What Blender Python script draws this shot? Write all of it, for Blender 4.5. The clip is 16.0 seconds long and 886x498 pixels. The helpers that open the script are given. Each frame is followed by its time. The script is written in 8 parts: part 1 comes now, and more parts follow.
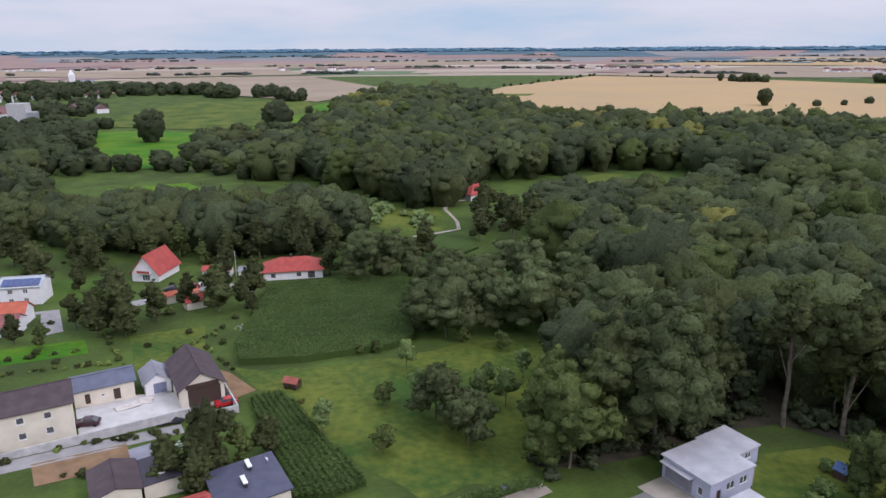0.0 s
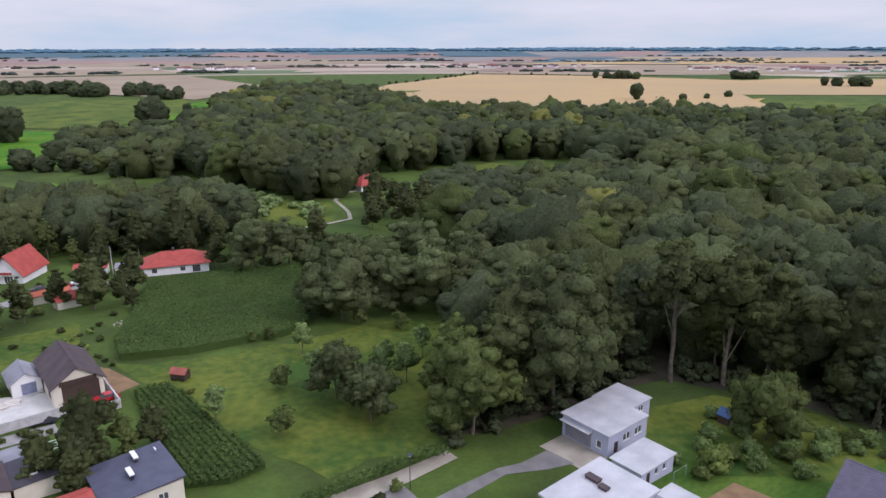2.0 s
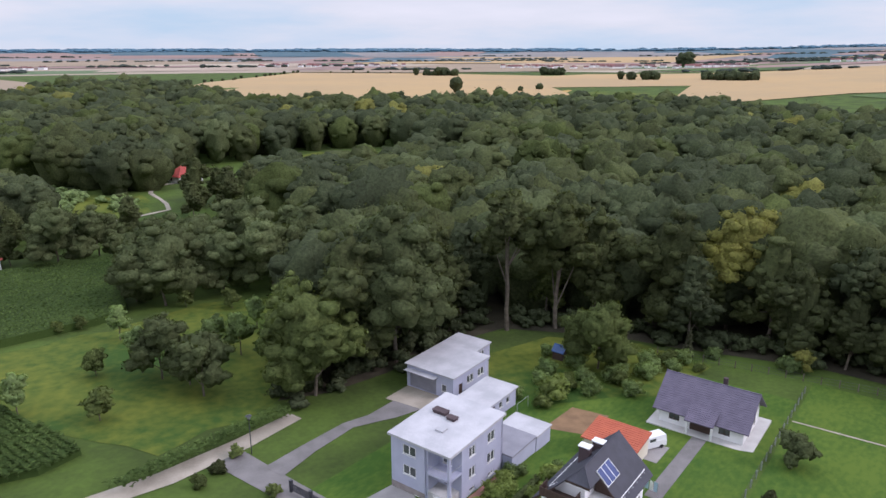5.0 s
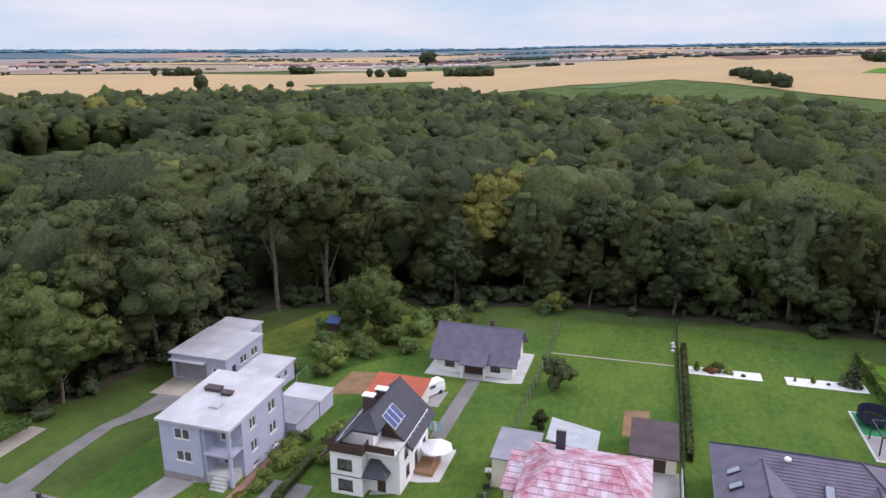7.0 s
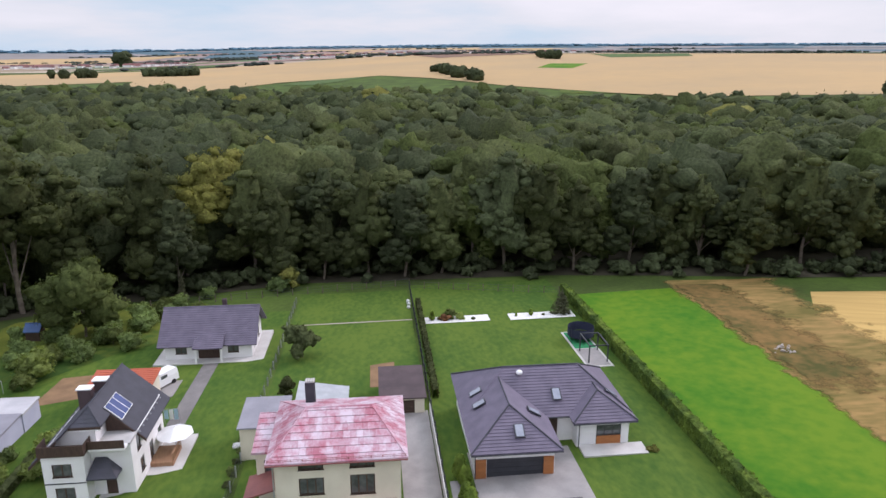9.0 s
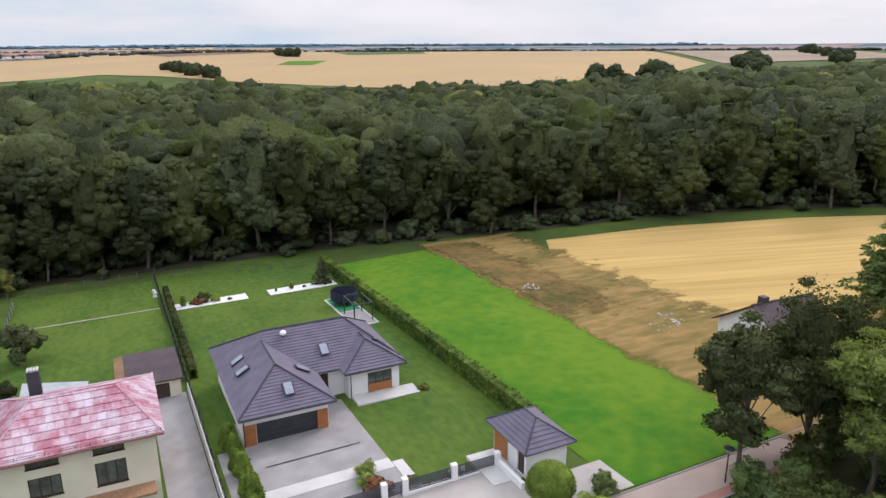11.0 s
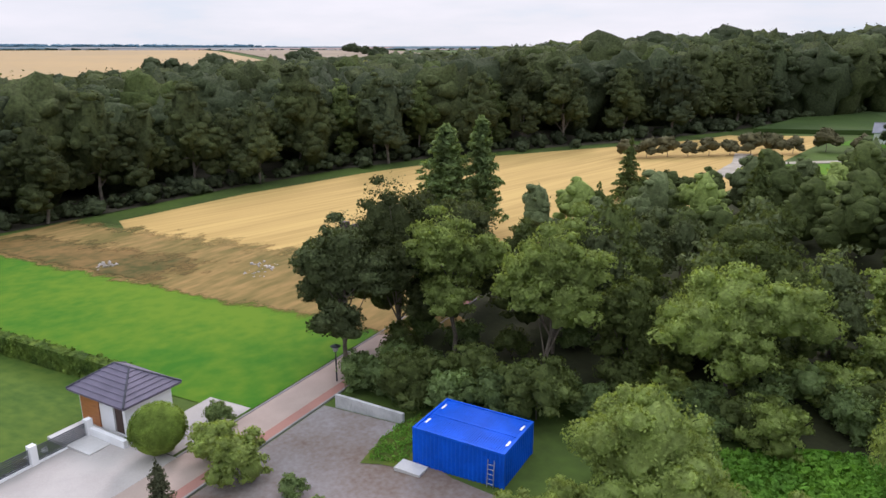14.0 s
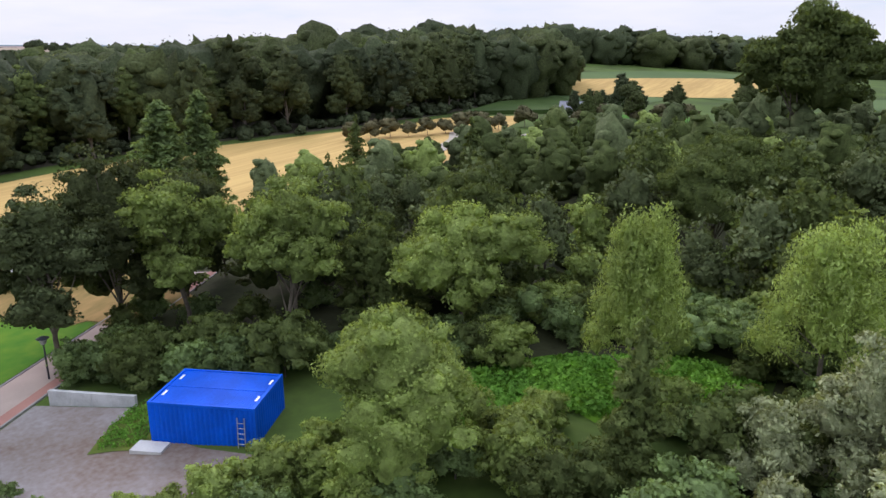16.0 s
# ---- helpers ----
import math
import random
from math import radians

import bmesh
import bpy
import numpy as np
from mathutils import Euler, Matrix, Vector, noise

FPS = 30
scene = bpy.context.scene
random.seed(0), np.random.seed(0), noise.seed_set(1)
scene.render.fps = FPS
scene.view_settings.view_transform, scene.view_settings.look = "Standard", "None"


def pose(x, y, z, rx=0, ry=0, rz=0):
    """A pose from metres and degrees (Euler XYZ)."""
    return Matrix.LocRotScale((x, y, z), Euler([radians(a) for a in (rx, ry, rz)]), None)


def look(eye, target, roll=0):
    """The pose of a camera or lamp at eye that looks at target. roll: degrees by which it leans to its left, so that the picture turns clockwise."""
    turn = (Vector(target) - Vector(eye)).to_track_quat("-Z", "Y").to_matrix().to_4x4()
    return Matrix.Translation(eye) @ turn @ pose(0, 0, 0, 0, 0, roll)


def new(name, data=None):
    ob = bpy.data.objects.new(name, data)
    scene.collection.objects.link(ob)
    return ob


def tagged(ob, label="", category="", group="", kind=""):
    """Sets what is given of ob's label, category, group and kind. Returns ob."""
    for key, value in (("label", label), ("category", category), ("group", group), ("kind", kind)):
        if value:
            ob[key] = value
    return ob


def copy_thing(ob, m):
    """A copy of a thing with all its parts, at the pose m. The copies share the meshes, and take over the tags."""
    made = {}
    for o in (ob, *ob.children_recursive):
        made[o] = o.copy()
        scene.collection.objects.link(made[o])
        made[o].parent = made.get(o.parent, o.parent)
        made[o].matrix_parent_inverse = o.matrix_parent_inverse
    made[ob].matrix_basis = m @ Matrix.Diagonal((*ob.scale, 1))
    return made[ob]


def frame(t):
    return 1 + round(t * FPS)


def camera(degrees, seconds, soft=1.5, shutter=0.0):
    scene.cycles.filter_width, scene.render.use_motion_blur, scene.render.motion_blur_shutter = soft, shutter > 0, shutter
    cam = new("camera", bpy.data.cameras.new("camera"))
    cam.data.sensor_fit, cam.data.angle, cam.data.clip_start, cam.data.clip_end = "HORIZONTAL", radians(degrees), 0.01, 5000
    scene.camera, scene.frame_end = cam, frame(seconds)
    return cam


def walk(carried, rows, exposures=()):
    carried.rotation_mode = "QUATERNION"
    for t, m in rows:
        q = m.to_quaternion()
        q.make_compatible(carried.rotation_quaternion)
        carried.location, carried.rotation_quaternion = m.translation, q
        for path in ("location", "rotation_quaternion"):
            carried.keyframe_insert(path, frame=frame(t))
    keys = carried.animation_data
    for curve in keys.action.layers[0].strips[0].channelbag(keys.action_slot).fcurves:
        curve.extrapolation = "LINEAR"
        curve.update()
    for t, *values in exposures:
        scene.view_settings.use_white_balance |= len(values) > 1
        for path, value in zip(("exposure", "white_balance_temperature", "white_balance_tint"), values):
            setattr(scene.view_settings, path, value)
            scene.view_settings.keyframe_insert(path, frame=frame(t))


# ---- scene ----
# ======================= camera and its walk =======================
cam = camera(64.9, 16.0, soft=1.5)
# seconds, eye x y z, heading (left positive), pitch, lean to the right
ROWS = [
    (0, 0.008, -0.180, 64.373, 0.280, -16.271, 0.378),
    (0.5, -0.311, 0.009, 63.012, -4.674, -16.247, 0.312),
    (1, -0.413, 0.141, 61.642, -7.040, -16.231, 0.261),
    (1.5, -0.551, 0.183, 60.371, -8.142, -16.232, 0.194),
    (2, -0.526, 0.189, 58.961, -8.953, -16.230, 0.168),
    (2.5, -0.512, 0.180, 57.589, -10.190, -16.217, 0.142),
    (3, -0.423, 0.142, 56.224, -11.973, -16.212, 0.115),
    (5.5, -0.504, 0.614, 48.802, -27.308, -16.046, 0.076),
    (6, -0.407, 0.485, 47.333, -32.133, -16.023, 0.070),
    (6.5, -0.503, 0.453, 46.029, -37.344, -15.992, 0.057),
    (7, -0.517, 0.601, 44.503, -42.889, -15.945, 0.054),
    (7.5, -0.414, 0.880, 43.085, -48.071, -15.923, 0.044),
    (8, -0.347, 0.929, 41.563, -54.101, -15.864, 0.033),
    (8.5, -0.304, 0.985, 40.195, -59.945, -15.825, 0.024),
    (9, -0.197, 0.974, 38.824, -65.672, -15.819, 0.049),
    (9.5, -0.072, 0.980, 37.580, -71.138, -15.807, 0.071),
    (12, 0.956, 0.714, 30.385, -96.623, -15.750, 0.164),
    (12.5, 1.104, 0.694, 29.123, -102.439, -15.721, 0.117),
    (13, 1.324, 0.443, 28.042, -107.756, -15.656, 0.155),
    (13.5, 1.258, 0.284, 27.117, -112.973, -15.611, 0.159),
    (14, 1.091, 0.254, 26.245, -120.053, -15.639, 0.185),
    (14.5, 1.091, 0.250, 25.336, -126.271, -15.642, 0.175),
    (15, 1.065, 0.289, 24.411, -131.143, -15.666, 0.154),
    (15.5, 1.030, 0.219, 23.593, -135.990, -15.652, 0.163),
    (16, 0.873, 0.169, 22.744, -142.145, -15.659, 0.136),
]


def eye_pose(x, y, z, heading, pitch, lean):
    h, p, r = radians(heading), radians(pitch), radians(lean)
    f = Vector((-math.sin(h) * math.cos(p), math.cos(h) * math.cos(p), math.sin(p)))
    rt = Vector((math.cos(h), math.sin(h), 0))
    up = rt.cross(f)
    a, b = rt * math.cos(r) - up * math.sin(r), up * math.cos(r) + rt * math.sin(r)
    m = Matrix((a, b, -f)).transposed().to_4x4()
    m.translation = (x, y, z)
    return m


walk(cam, [(r[0], eye_pose(*r[1:])) for r in ROWS], [(0, -0.29, 5900, 35), (7, -0.06, 6050, 35), (12, -0.08, 6300, 31), (16, 0.0, 5950, 33)])

# ======================= world, sun, exposure =======================
SUN_DIR = Vector((0.72, -0.45, 0.62)).normalized()
world = bpy.data.worlds.new("sky")
scene.world = world
world.use_nodes = True
wt = world.node_tree
bg = wt.nodes["Background"]
sky = wt.nodes.new("ShaderNodeTexSky")
sky.sky_type = "NISHITA"
sky.sun_disc = False
sky.sun_elevation = math.asin(SUN_DIR.z)
sky.sun_rotation = math.atan2(SUN_DIR.x, SUN_DIR.y)
sky.dust_density = 2.0
dim = wt.nodes.new("ShaderNodeVectorMath")
dim.operation = "SCALE"
dim.inputs["Scale"].default_value = 0.11
wt.links.new(sky.outputs[0], dim.inputs[0])
tc = wt.nodes.new("ShaderNodeTexCoord")
mp = wt.nodes.new("ShaderNodeMapping")
mp.inputs["Scale"].default_value = (1.6, 1.6, 9.0)
wt.links.new(tc.outputs["Generated"], mp.inputs[0])
cn = wt.nodes.new("ShaderNodeTexNoise")
cn.inputs["Scale"].default_value = 1.3
cn.inputs["Detail"].default_value = 7
cn.inputs["Roughness"].default_value = 0.55
wt.links.new(mp.outputs[0], cn.inputs["Vector"])
cr = wt.nodes.new("ShaderNodeValToRGB")
cr.color_ramp.elements[0].position, cr.color_ramp.elements[0].color = 0.34, (0.54, 0.76, 0.79, 1)
cr.color_ramp.elements[1].position, cr.color_ramp.elements[1].color = 0.52, (0.76, 0.86, 0.81, 1)
e = cr.color_ramp.elements.new(0.72)
e.color = (0.90, 0.965, 0.90, 1)
wt.links.new(cn.outputs["Fac"], cr.inputs[0])
wm = wt.nodes.new("ShaderNodeMix")
wm.data_type = "RGBA"
wm.inputs["Factor"].default_value = 0.95
wt.links.new(dim.outputs[0], wm.inputs["A"])
wt.links.new(cr.outputs[0], wm.inputs["B"])
sep = wt.nodes.new("ShaderNodeSeparateXYZ")
wt.links.new(tc.outputs["Generated"], sep.inputs[0])
zen = wt.nodes.new("ShaderNodeMapRange")
zen.inputs["From Min"].default_value, zen.inputs["From Max"].default_value = 0.12, 0.9
zen.inputs["To Min"].default_value, zen.inputs["To Max"].default_value = 0.97, 2.1
wt.links.new(sep.outputs["Z"], zen.inputs["Value"])
dome = wt.nodes.new("ShaderNodeVectorMath")
dome.operation = "SCALE"
wt.links.new(wm.outputs["Result"], dome.inputs[0])
wt.links.new(zen.outputs[0], dome.inputs["Scale"])
wt.links.new(dome.outputs[0], bg.inputs["Color"])
bg.inputs["Strength"].default_value = 1.05
sun = new("sun", bpy.data.lights.new("sun", "SUN"))
sun.data.energy = 1.6
sun.data.angle = radians(15)
sun.data.color = (1.0, 0.95, 0.86)
sun.matrix_world = look((0, 0, 0), -SUN_DIR)
scene.view_settings.exposure = 0.0

# ======================= plan: plots lie on a grid turned by 30 degrees =======================
C30, S30 = math.cos(radians(30)), math.sin(radians(30))


def P(u, v):
    """u runs from the village to the woods, v along the road."""
    return (u * C30 - v * S30, u * S30 + v * C30)


def sm(a, b, v):
    t = min(1.0, max(0.0, (v - a) / (b - a)))
    return t * t * (3 - 2 * t)


def gz(x, y):
    """Height of the ground."""
    d = math.hypot(x, y)
    k = sm(110, 260, d)
    far = (2 - 10 * sm(-120, 120, y)) * (1 - sm(450, 1000, d))
    z = (2.45 - 0.033 * x - 0.037 * y) * (1 - k) + far * k
    q = x * 0.985 - y * 0.17
    z += 34 * sm(300, 1500, q) * sm(0.45, 0.9, q / max(d, 1))
    z += 19 * math.exp(-1.2 * (((x - 300) / 230) ** 2 + ((y + 420) / 230) ** 2))
    return z + 38 * sm(2500, 4700, d)


def inside(poly, x, y):
    c = False
    for (x0, y0), (x1, y1) in zip(poly, poly[1:] + poly[:1]):
        if (y0 > y) != (y1 > y) and x < (x1 - x0) * (y - y0) / (y1 - y0) + x0:
            c = not c
    return c


# ======================= materials =======================
def mat(name, c1, c2=None, rough=0.8, scale=0.6, fine=8.0, metal=0.0, bump=0.3, spread=0.0, islands=0.0, mottled=0.35, spec=0.4, stretch=None, world_space=False, pieces=0.0):
    """Two colours mixed by noise at two scales, with relief; spread: change from object to object; islands: from piece to piece of a mesh."""
    m = bpy.data.materials.new(name)
    m.use_nodes = True
    t = m.node_tree
    b = t.nodes["Principled BSDF"]
    b.inputs["Roughness"].default_value = rough
    b.inputs["Metallic"].default_value = metal
    b.inputs["Specular IOR Level"].default_value = spec if not world_space else spec * 0.25
    c2 = c2 or tuple(v * 0.75 for v in c1)
    if world_space:
        src = t.nodes.new("ShaderNodeNewGeometry").outputs["Position"]
    else:
        src = t.nodes.new("ShaderNodeTexCoord").outputs["Object"]
    if stretch:
        mpn = t.nodes.new("ShaderNodeMapping")
        mpn.inputs["Rotation"].default_value = (0, 0, stretch[3] if len(stretch) > 3 else 0)
        mpn.vector_type = "TEXTURE"
        mpn.inputs["Scale"].default_value = [1 / q for q in stretch[:3]]
        t.links.new(src, mpn.inputs[0])
        src = mpn.outputs[0]
    n1, n2 = t.nodes.new("ShaderNodeTexNoise"), t.nodes.new("ShaderNodeTexNoise")
    n1.inputs["Scale"].default_value, n1.inputs["Detail"].default_value = scale, 5
    n2.inputs["Scale"].default_value, n2.inputs["Detail"].default_value = fine, 3
    for n in (n1, n2):
        t.links.new(src, n.inputs["Vector"])
    add = t.nodes.new("ShaderNodeMath")
    add.operation = "MULTIPLY_ADD"
    t.links.new(n2.outputs["Fac"], add.inputs[0])
    add.inputs[1].default_value = mottled
    t.links.new(n1.outputs["Fac"], add.inputs[2])
    if pieces:
        ob_ = t.nodes.new("ShaderNodeObjectInfo")
        pc = t.nodes.new("ShaderNodeMath")
        pc.operation = "MULTIPLY_ADD"
        pc.inputs[1].default_value = pieces
        t.links.new(ob_.outputs["Random"], pc.inputs[0])
        pc.inputs[2].default_value = -0.5 * pieces
        ad2 = t.nodes.new("ShaderNodeMath")
        t.links.new(add.outputs[0], ad2.inputs[0])
        t.links.new(pc.outputs[0], ad2.inputs[1])
        add = ad2
    ramp = t.nodes.new("ShaderNodeMapRange")
    ramp.inputs["From Min"].default_value = 0.38 + mottled * 0.4
    ramp.inputs["From Max"].default_value = 0.62 + mottled * 0.6
    t.links.new(add.outputs[0], ramp.inputs["Value"])
    mix = t.nodes.new("ShaderNodeMix")
    mix.data_type = "RGBA"
    mix.inputs["A"].default_value = (*c2, 1)
    mix.inputs["B"].default_value = (*c1, 1)
    t.links.new(ramp.outputs[0], mix.inputs["Factor"])
    col = mix.outputs["Result"]
    for amount, node, sock in ((spread, "ShaderNodeObjectInfo", "Random"), (islands, "ShaderNodeNewGeometry", "Random Per Island")):
        if amount:
            o = t.nodes.new(node)
            mr = t.nodes.new("ShaderNodeMapRange")
            mr.inputs["To Min"].default_value, mr.inputs["To Max"].default_value = 1 - amount, 1 + amount
            t.links.new(o.outputs[sock], mr.inputs["Value"])
            hs = t.nodes.new("ShaderNodeVectorMath")
            hs.operation = "SCALE"
            t.links.new(col, hs.inputs[0])
            t.links.new(mr.outputs[0], hs.inputs["Scale"])
            col = hs.outputs[0]
    t.links.new(col, b.inputs["Base Color"])
    if bump:
        bp = t.nodes.new("ShaderNodeBump")
        bp.inputs["Strength"].default_value = bump
        bp.inputs["Distance"].default_value = 0.05
        t.links.new(n2.outputs["Fac"], bp.inputs["Height"])
        t.links.new(bp.outputs[0], b.inputs["Normal"])
    return m


def leaf_mat(name, c1, c2, glow=0.35, scale=0.07, clump=1.5, relief=0.45):
    """Foliage: patches of two greens, tint of each tree and bough, leafy relief with its hollows painted darker, light
    that shines through the leaves.
    """
    m = mat(name, c1, c2, rough=0.75, scale=scale, fine=0.9, bump=0.0, spread=0.20, islands=0.12, spec=0.12, world_space=True)
    t = m.node_tree
    b = t.nodes["Principled BSDF"]
    col = b.inputs["Base Color"].links[0].from_socket
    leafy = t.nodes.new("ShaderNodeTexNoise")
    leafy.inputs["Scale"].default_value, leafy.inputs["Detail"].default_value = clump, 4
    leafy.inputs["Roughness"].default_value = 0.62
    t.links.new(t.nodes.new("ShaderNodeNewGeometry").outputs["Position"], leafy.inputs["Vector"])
    # clump variation and painted crevice shade: hollows of the relief darker, crests lighter
    clump_shade = t.nodes.new("ShaderNodeMapRange")
    clump_shade.inputs["From Min"].default_value, clump_shade.inputs["From Max"].default_value = 0.32, 0.68
    clump_shade.inputs["To Min"].default_value, clump_shade.inputs["To Max"].default_value = 0.62, 1.30
    t.links.new(leafy.outputs["Fac"], clump_shade.inputs["Value"])
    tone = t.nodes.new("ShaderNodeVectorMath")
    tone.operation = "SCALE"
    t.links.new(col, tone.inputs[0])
    t.links.new(clump_shade.outputs[0], tone.inputs["Scale"])
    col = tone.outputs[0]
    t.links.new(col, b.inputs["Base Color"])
    bp = t.nodes.new("ShaderNodeBump")
    bp.inputs["Strength"].default_value = 0.9
    bp.inputs["Distance"].default_value = relief
    t.links.new(leafy.outputs["Fac"], bp.inputs["Height"])
    t.links.new(bp.outputs[0], b.inputs["Normal"])
    tr = t.nodes.new("ShaderNodeBsdfTranslucent")
    warm = t.nodes.new("ShaderNodeMix")
    warm.data_type = "RGBA"
    warm.blend_type = "MULTIPLY"
    warm.inputs["Factor"].default_value = 1.0
    warm.inputs["B"].default_value = (1.22, 1.24, 0.60, 1)
    t.links.new(col, warm.inputs["A"])
    t.links.new(warm.outputs["Result"], tr.inputs["Color"])
    mx = t.nodes.new("ShaderNodeMixShader")
    mx.inputs[0].default_value = glow
    t.links.new(b.outputs[0], mx.inputs[1])
    t.links.new(tr.outputs[0], mx.inputs[2])
    t.links.new(mx.outputs[0], t.nodes["Material Output"].inputs["Surface"])
    return m


GRASS = mat("rough_grass", (0.078, 0.122, 0.024), (0.046, 0.068, 0.018), 0.9, 0.06, 1.2, world_space=True, bump=0.6)
def ragged(m, ends):
    """Lets a ground sheet thin out raggedly across two seams, each (x, y, towards x, towards y, metres of fade)."""
    t = m.node_tree
    pos = t.nodes.new("ShaderNodeNewGeometry").outputs["Position"]
    n = t.nodes.new("ShaderNodeTexNoise")
    n.inputs["Scale"].default_value, n.inputs["Detail"].default_value, n.inputs["Roughness"].default_value = 0.30, 8, 0.7
    t.links.new(pos, n.inputs["Vector"])
    alpha = None
    for x, y, dx, dy, fade in ends:
        k = math.hypot(dx, dy)
        dot = t.nodes.new("ShaderNodeVectorMath")
        dot.operation = "DOT_PRODUCT"
        dot.inputs[1].default_value = (dx / k, dy / k, 0)
        t.links.new(pos, dot.inputs[0])
        wav = t.nodes.new("ShaderNodeMath")
        wav.operation = "MULTIPLY_ADD"
        wav.inputs[1].default_value = fade * 4
        t.links.new(n.outputs["Fac"], wav.inputs[0])
        t.links.new(dot.outputs["Value"], wav.inputs[2])
        mr = t.nodes.new("ShaderNodeMapRange")
        c = (x * dx + y * dy) / k + fade * 2
        mr.inputs["From Min"].default_value, mr.inputs["From Max"].default_value = c - fade * 0.35, c + fade * 0.35
        t.links.new(wav.outputs[0], mr.inputs["Value"])
        if alpha:
            mul = t.nodes.new("ShaderNodeMath")
            mul.operation = "MULTIPLY"
            t.links.new(alpha, mul.inputs[0])
            t.links.new(mr.outputs[0], mul.inputs[1])
            alpha = mul.outputs[0]
        else:
            alpha = mr.outputs[0]
    t.links.new(alpha, t.nodes["Principled BSDF"].inputs["Alpha"])
    return m


LAWN = mat("mown_lawn", (0.090, 0.140, 0.022), (0.042, 0.094, 0.016), 0.9, 0.10, 1.4, world_space=True, bump=0.35, mottled=0.7, stretch=(0.55, 1, 1, radians(30)))
FORESTFLOOR = mat("forest_floor", (0.075, 0.066, 0.044), (0.048, 0.043, 0.030), 0.95, 0.2, 3, world_space=True)
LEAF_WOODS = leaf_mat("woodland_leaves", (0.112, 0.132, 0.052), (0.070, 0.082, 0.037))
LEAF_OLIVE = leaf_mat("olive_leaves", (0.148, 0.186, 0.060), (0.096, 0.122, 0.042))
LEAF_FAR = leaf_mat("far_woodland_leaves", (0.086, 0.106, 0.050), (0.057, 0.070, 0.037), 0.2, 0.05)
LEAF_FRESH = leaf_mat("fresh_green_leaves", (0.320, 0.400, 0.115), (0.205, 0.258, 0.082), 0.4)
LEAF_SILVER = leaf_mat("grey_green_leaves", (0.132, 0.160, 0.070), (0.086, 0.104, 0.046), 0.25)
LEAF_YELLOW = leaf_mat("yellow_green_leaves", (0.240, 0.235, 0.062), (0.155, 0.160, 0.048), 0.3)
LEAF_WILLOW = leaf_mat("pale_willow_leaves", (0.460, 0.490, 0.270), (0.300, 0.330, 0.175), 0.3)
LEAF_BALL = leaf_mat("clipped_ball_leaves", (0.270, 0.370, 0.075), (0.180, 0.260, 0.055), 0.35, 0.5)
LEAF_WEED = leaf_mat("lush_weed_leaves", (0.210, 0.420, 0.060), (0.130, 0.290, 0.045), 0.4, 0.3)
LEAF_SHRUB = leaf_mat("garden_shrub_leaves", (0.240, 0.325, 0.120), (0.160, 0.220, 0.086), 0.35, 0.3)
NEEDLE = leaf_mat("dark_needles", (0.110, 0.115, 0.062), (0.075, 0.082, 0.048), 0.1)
# blue of the distant air is put into this leaf colour
HAZE_WOODS = leaf_mat("haze_blue_woods", (0.120, 0.225, 0.300), (0.095, 0.185, 0.255), 0.1, 0.01)
BARK = mat("bark", (0.190, 0.155, 0.118), (0.095, 0.076, 0.058), 0.95, 0.8, 9)
STUBBLE = mat("stubble_field", (0.520, 0.350, 0.125), (0.380, 0.245, 0.085), 0.95, 0.10, 0.55, world_space=True, mottled=0.9, stretch=(0.07, 1.6, 1, radians(-80)))
WHEAT = mat("pale_stubble", (0.440, 0.300, 0.150), (0.380, 0.272, 0.150), 0.95, 0.004, 0.05, world_space=True)
TAN = mat("tan_field", (0.320, 0.250, 0.180), (0.270, 0.205, 0.145), 0.95, 0.01, 0.06, world_space=True)
PLOUGHED = mat("ploughed_field", (0.215, 0.135, 0.095), (0.185, 0.115, 0.085), 0.95, 0.01, 0.08, world_space=True)
MEADOW_BRIGHT = mat("bright_meadow", (0.110, 0.196, 0.012), (0.034, 0.140, 0.008), 0.9, 0.04, 0.6, world_space=True, bump=0.4, mottled=0.6)
MEADOW_DULL = mat("orchard_meadow_grass", (0.128, 0.146, 0.024), (0.038, 0.080, 0.016), 0.9, 0.045, 0.6, world_space=True, bump=0.8, mottled=0.6)
FIELD_GREEN = mat("green_field", (0.090, 0.135, 0.045), (0.070, 0.110, 0.038), 0.9, 0.02, 0.2, world_space=True)
DARKCROP = mat("dark_maize_field", (0.052, 0.086, 0.020), (0.036, 0.062, 0.015), 0.9, 0.08, 2.0, world_space=True, bump=0.8)
BROWNFALLOW = mat("brown_fallow", (0.215, 0.128, 0.046), (0.072, 0.070, 0.020), 0.95, 0.10, 0.7, world_space=True, mottled=0.7, bump=0.5)
DRYWEEDS = mat("dry_weeds", (0.320, 0.200, 0.074), (0.125, 0.105, 0.030), 0.95, 0.11, 0.8, world_space=True, mottled=0.7, bump=0.5, stretch=(0.4, 1.2, 1, radians(-62)))
ASPHALT = mat("asphalt", (0.215, 0.200, 0.195), (0.160, 0.150, 0.145), 0.85, 0.4, 6, world_space=True)
PAVING = mat("grey_paving", (0.330, 0.310, 0.300), (0.260, 0.245, 0.240), 0.85, 0.5, 8, world_space=True)
PALE_PAVING = mat("pale_paving", (0.560, 0.540, 0.520), (0.470, 0.450, 0.430), 0.8, 0.5, 8, world_space=True)
PINK_PAVING = mat("pinkish_block_paving", (0.400, 0.310, 0.260), (0.340, 0.265, 0.225), 0.85, 0.4, 9, world_space=True)
RED_PAVING = mat("red_block_paving", (0.380, 0.190, 0.150), (0.320, 0.160, 0.130), 0.85, 0.4, 9, world_space=True)
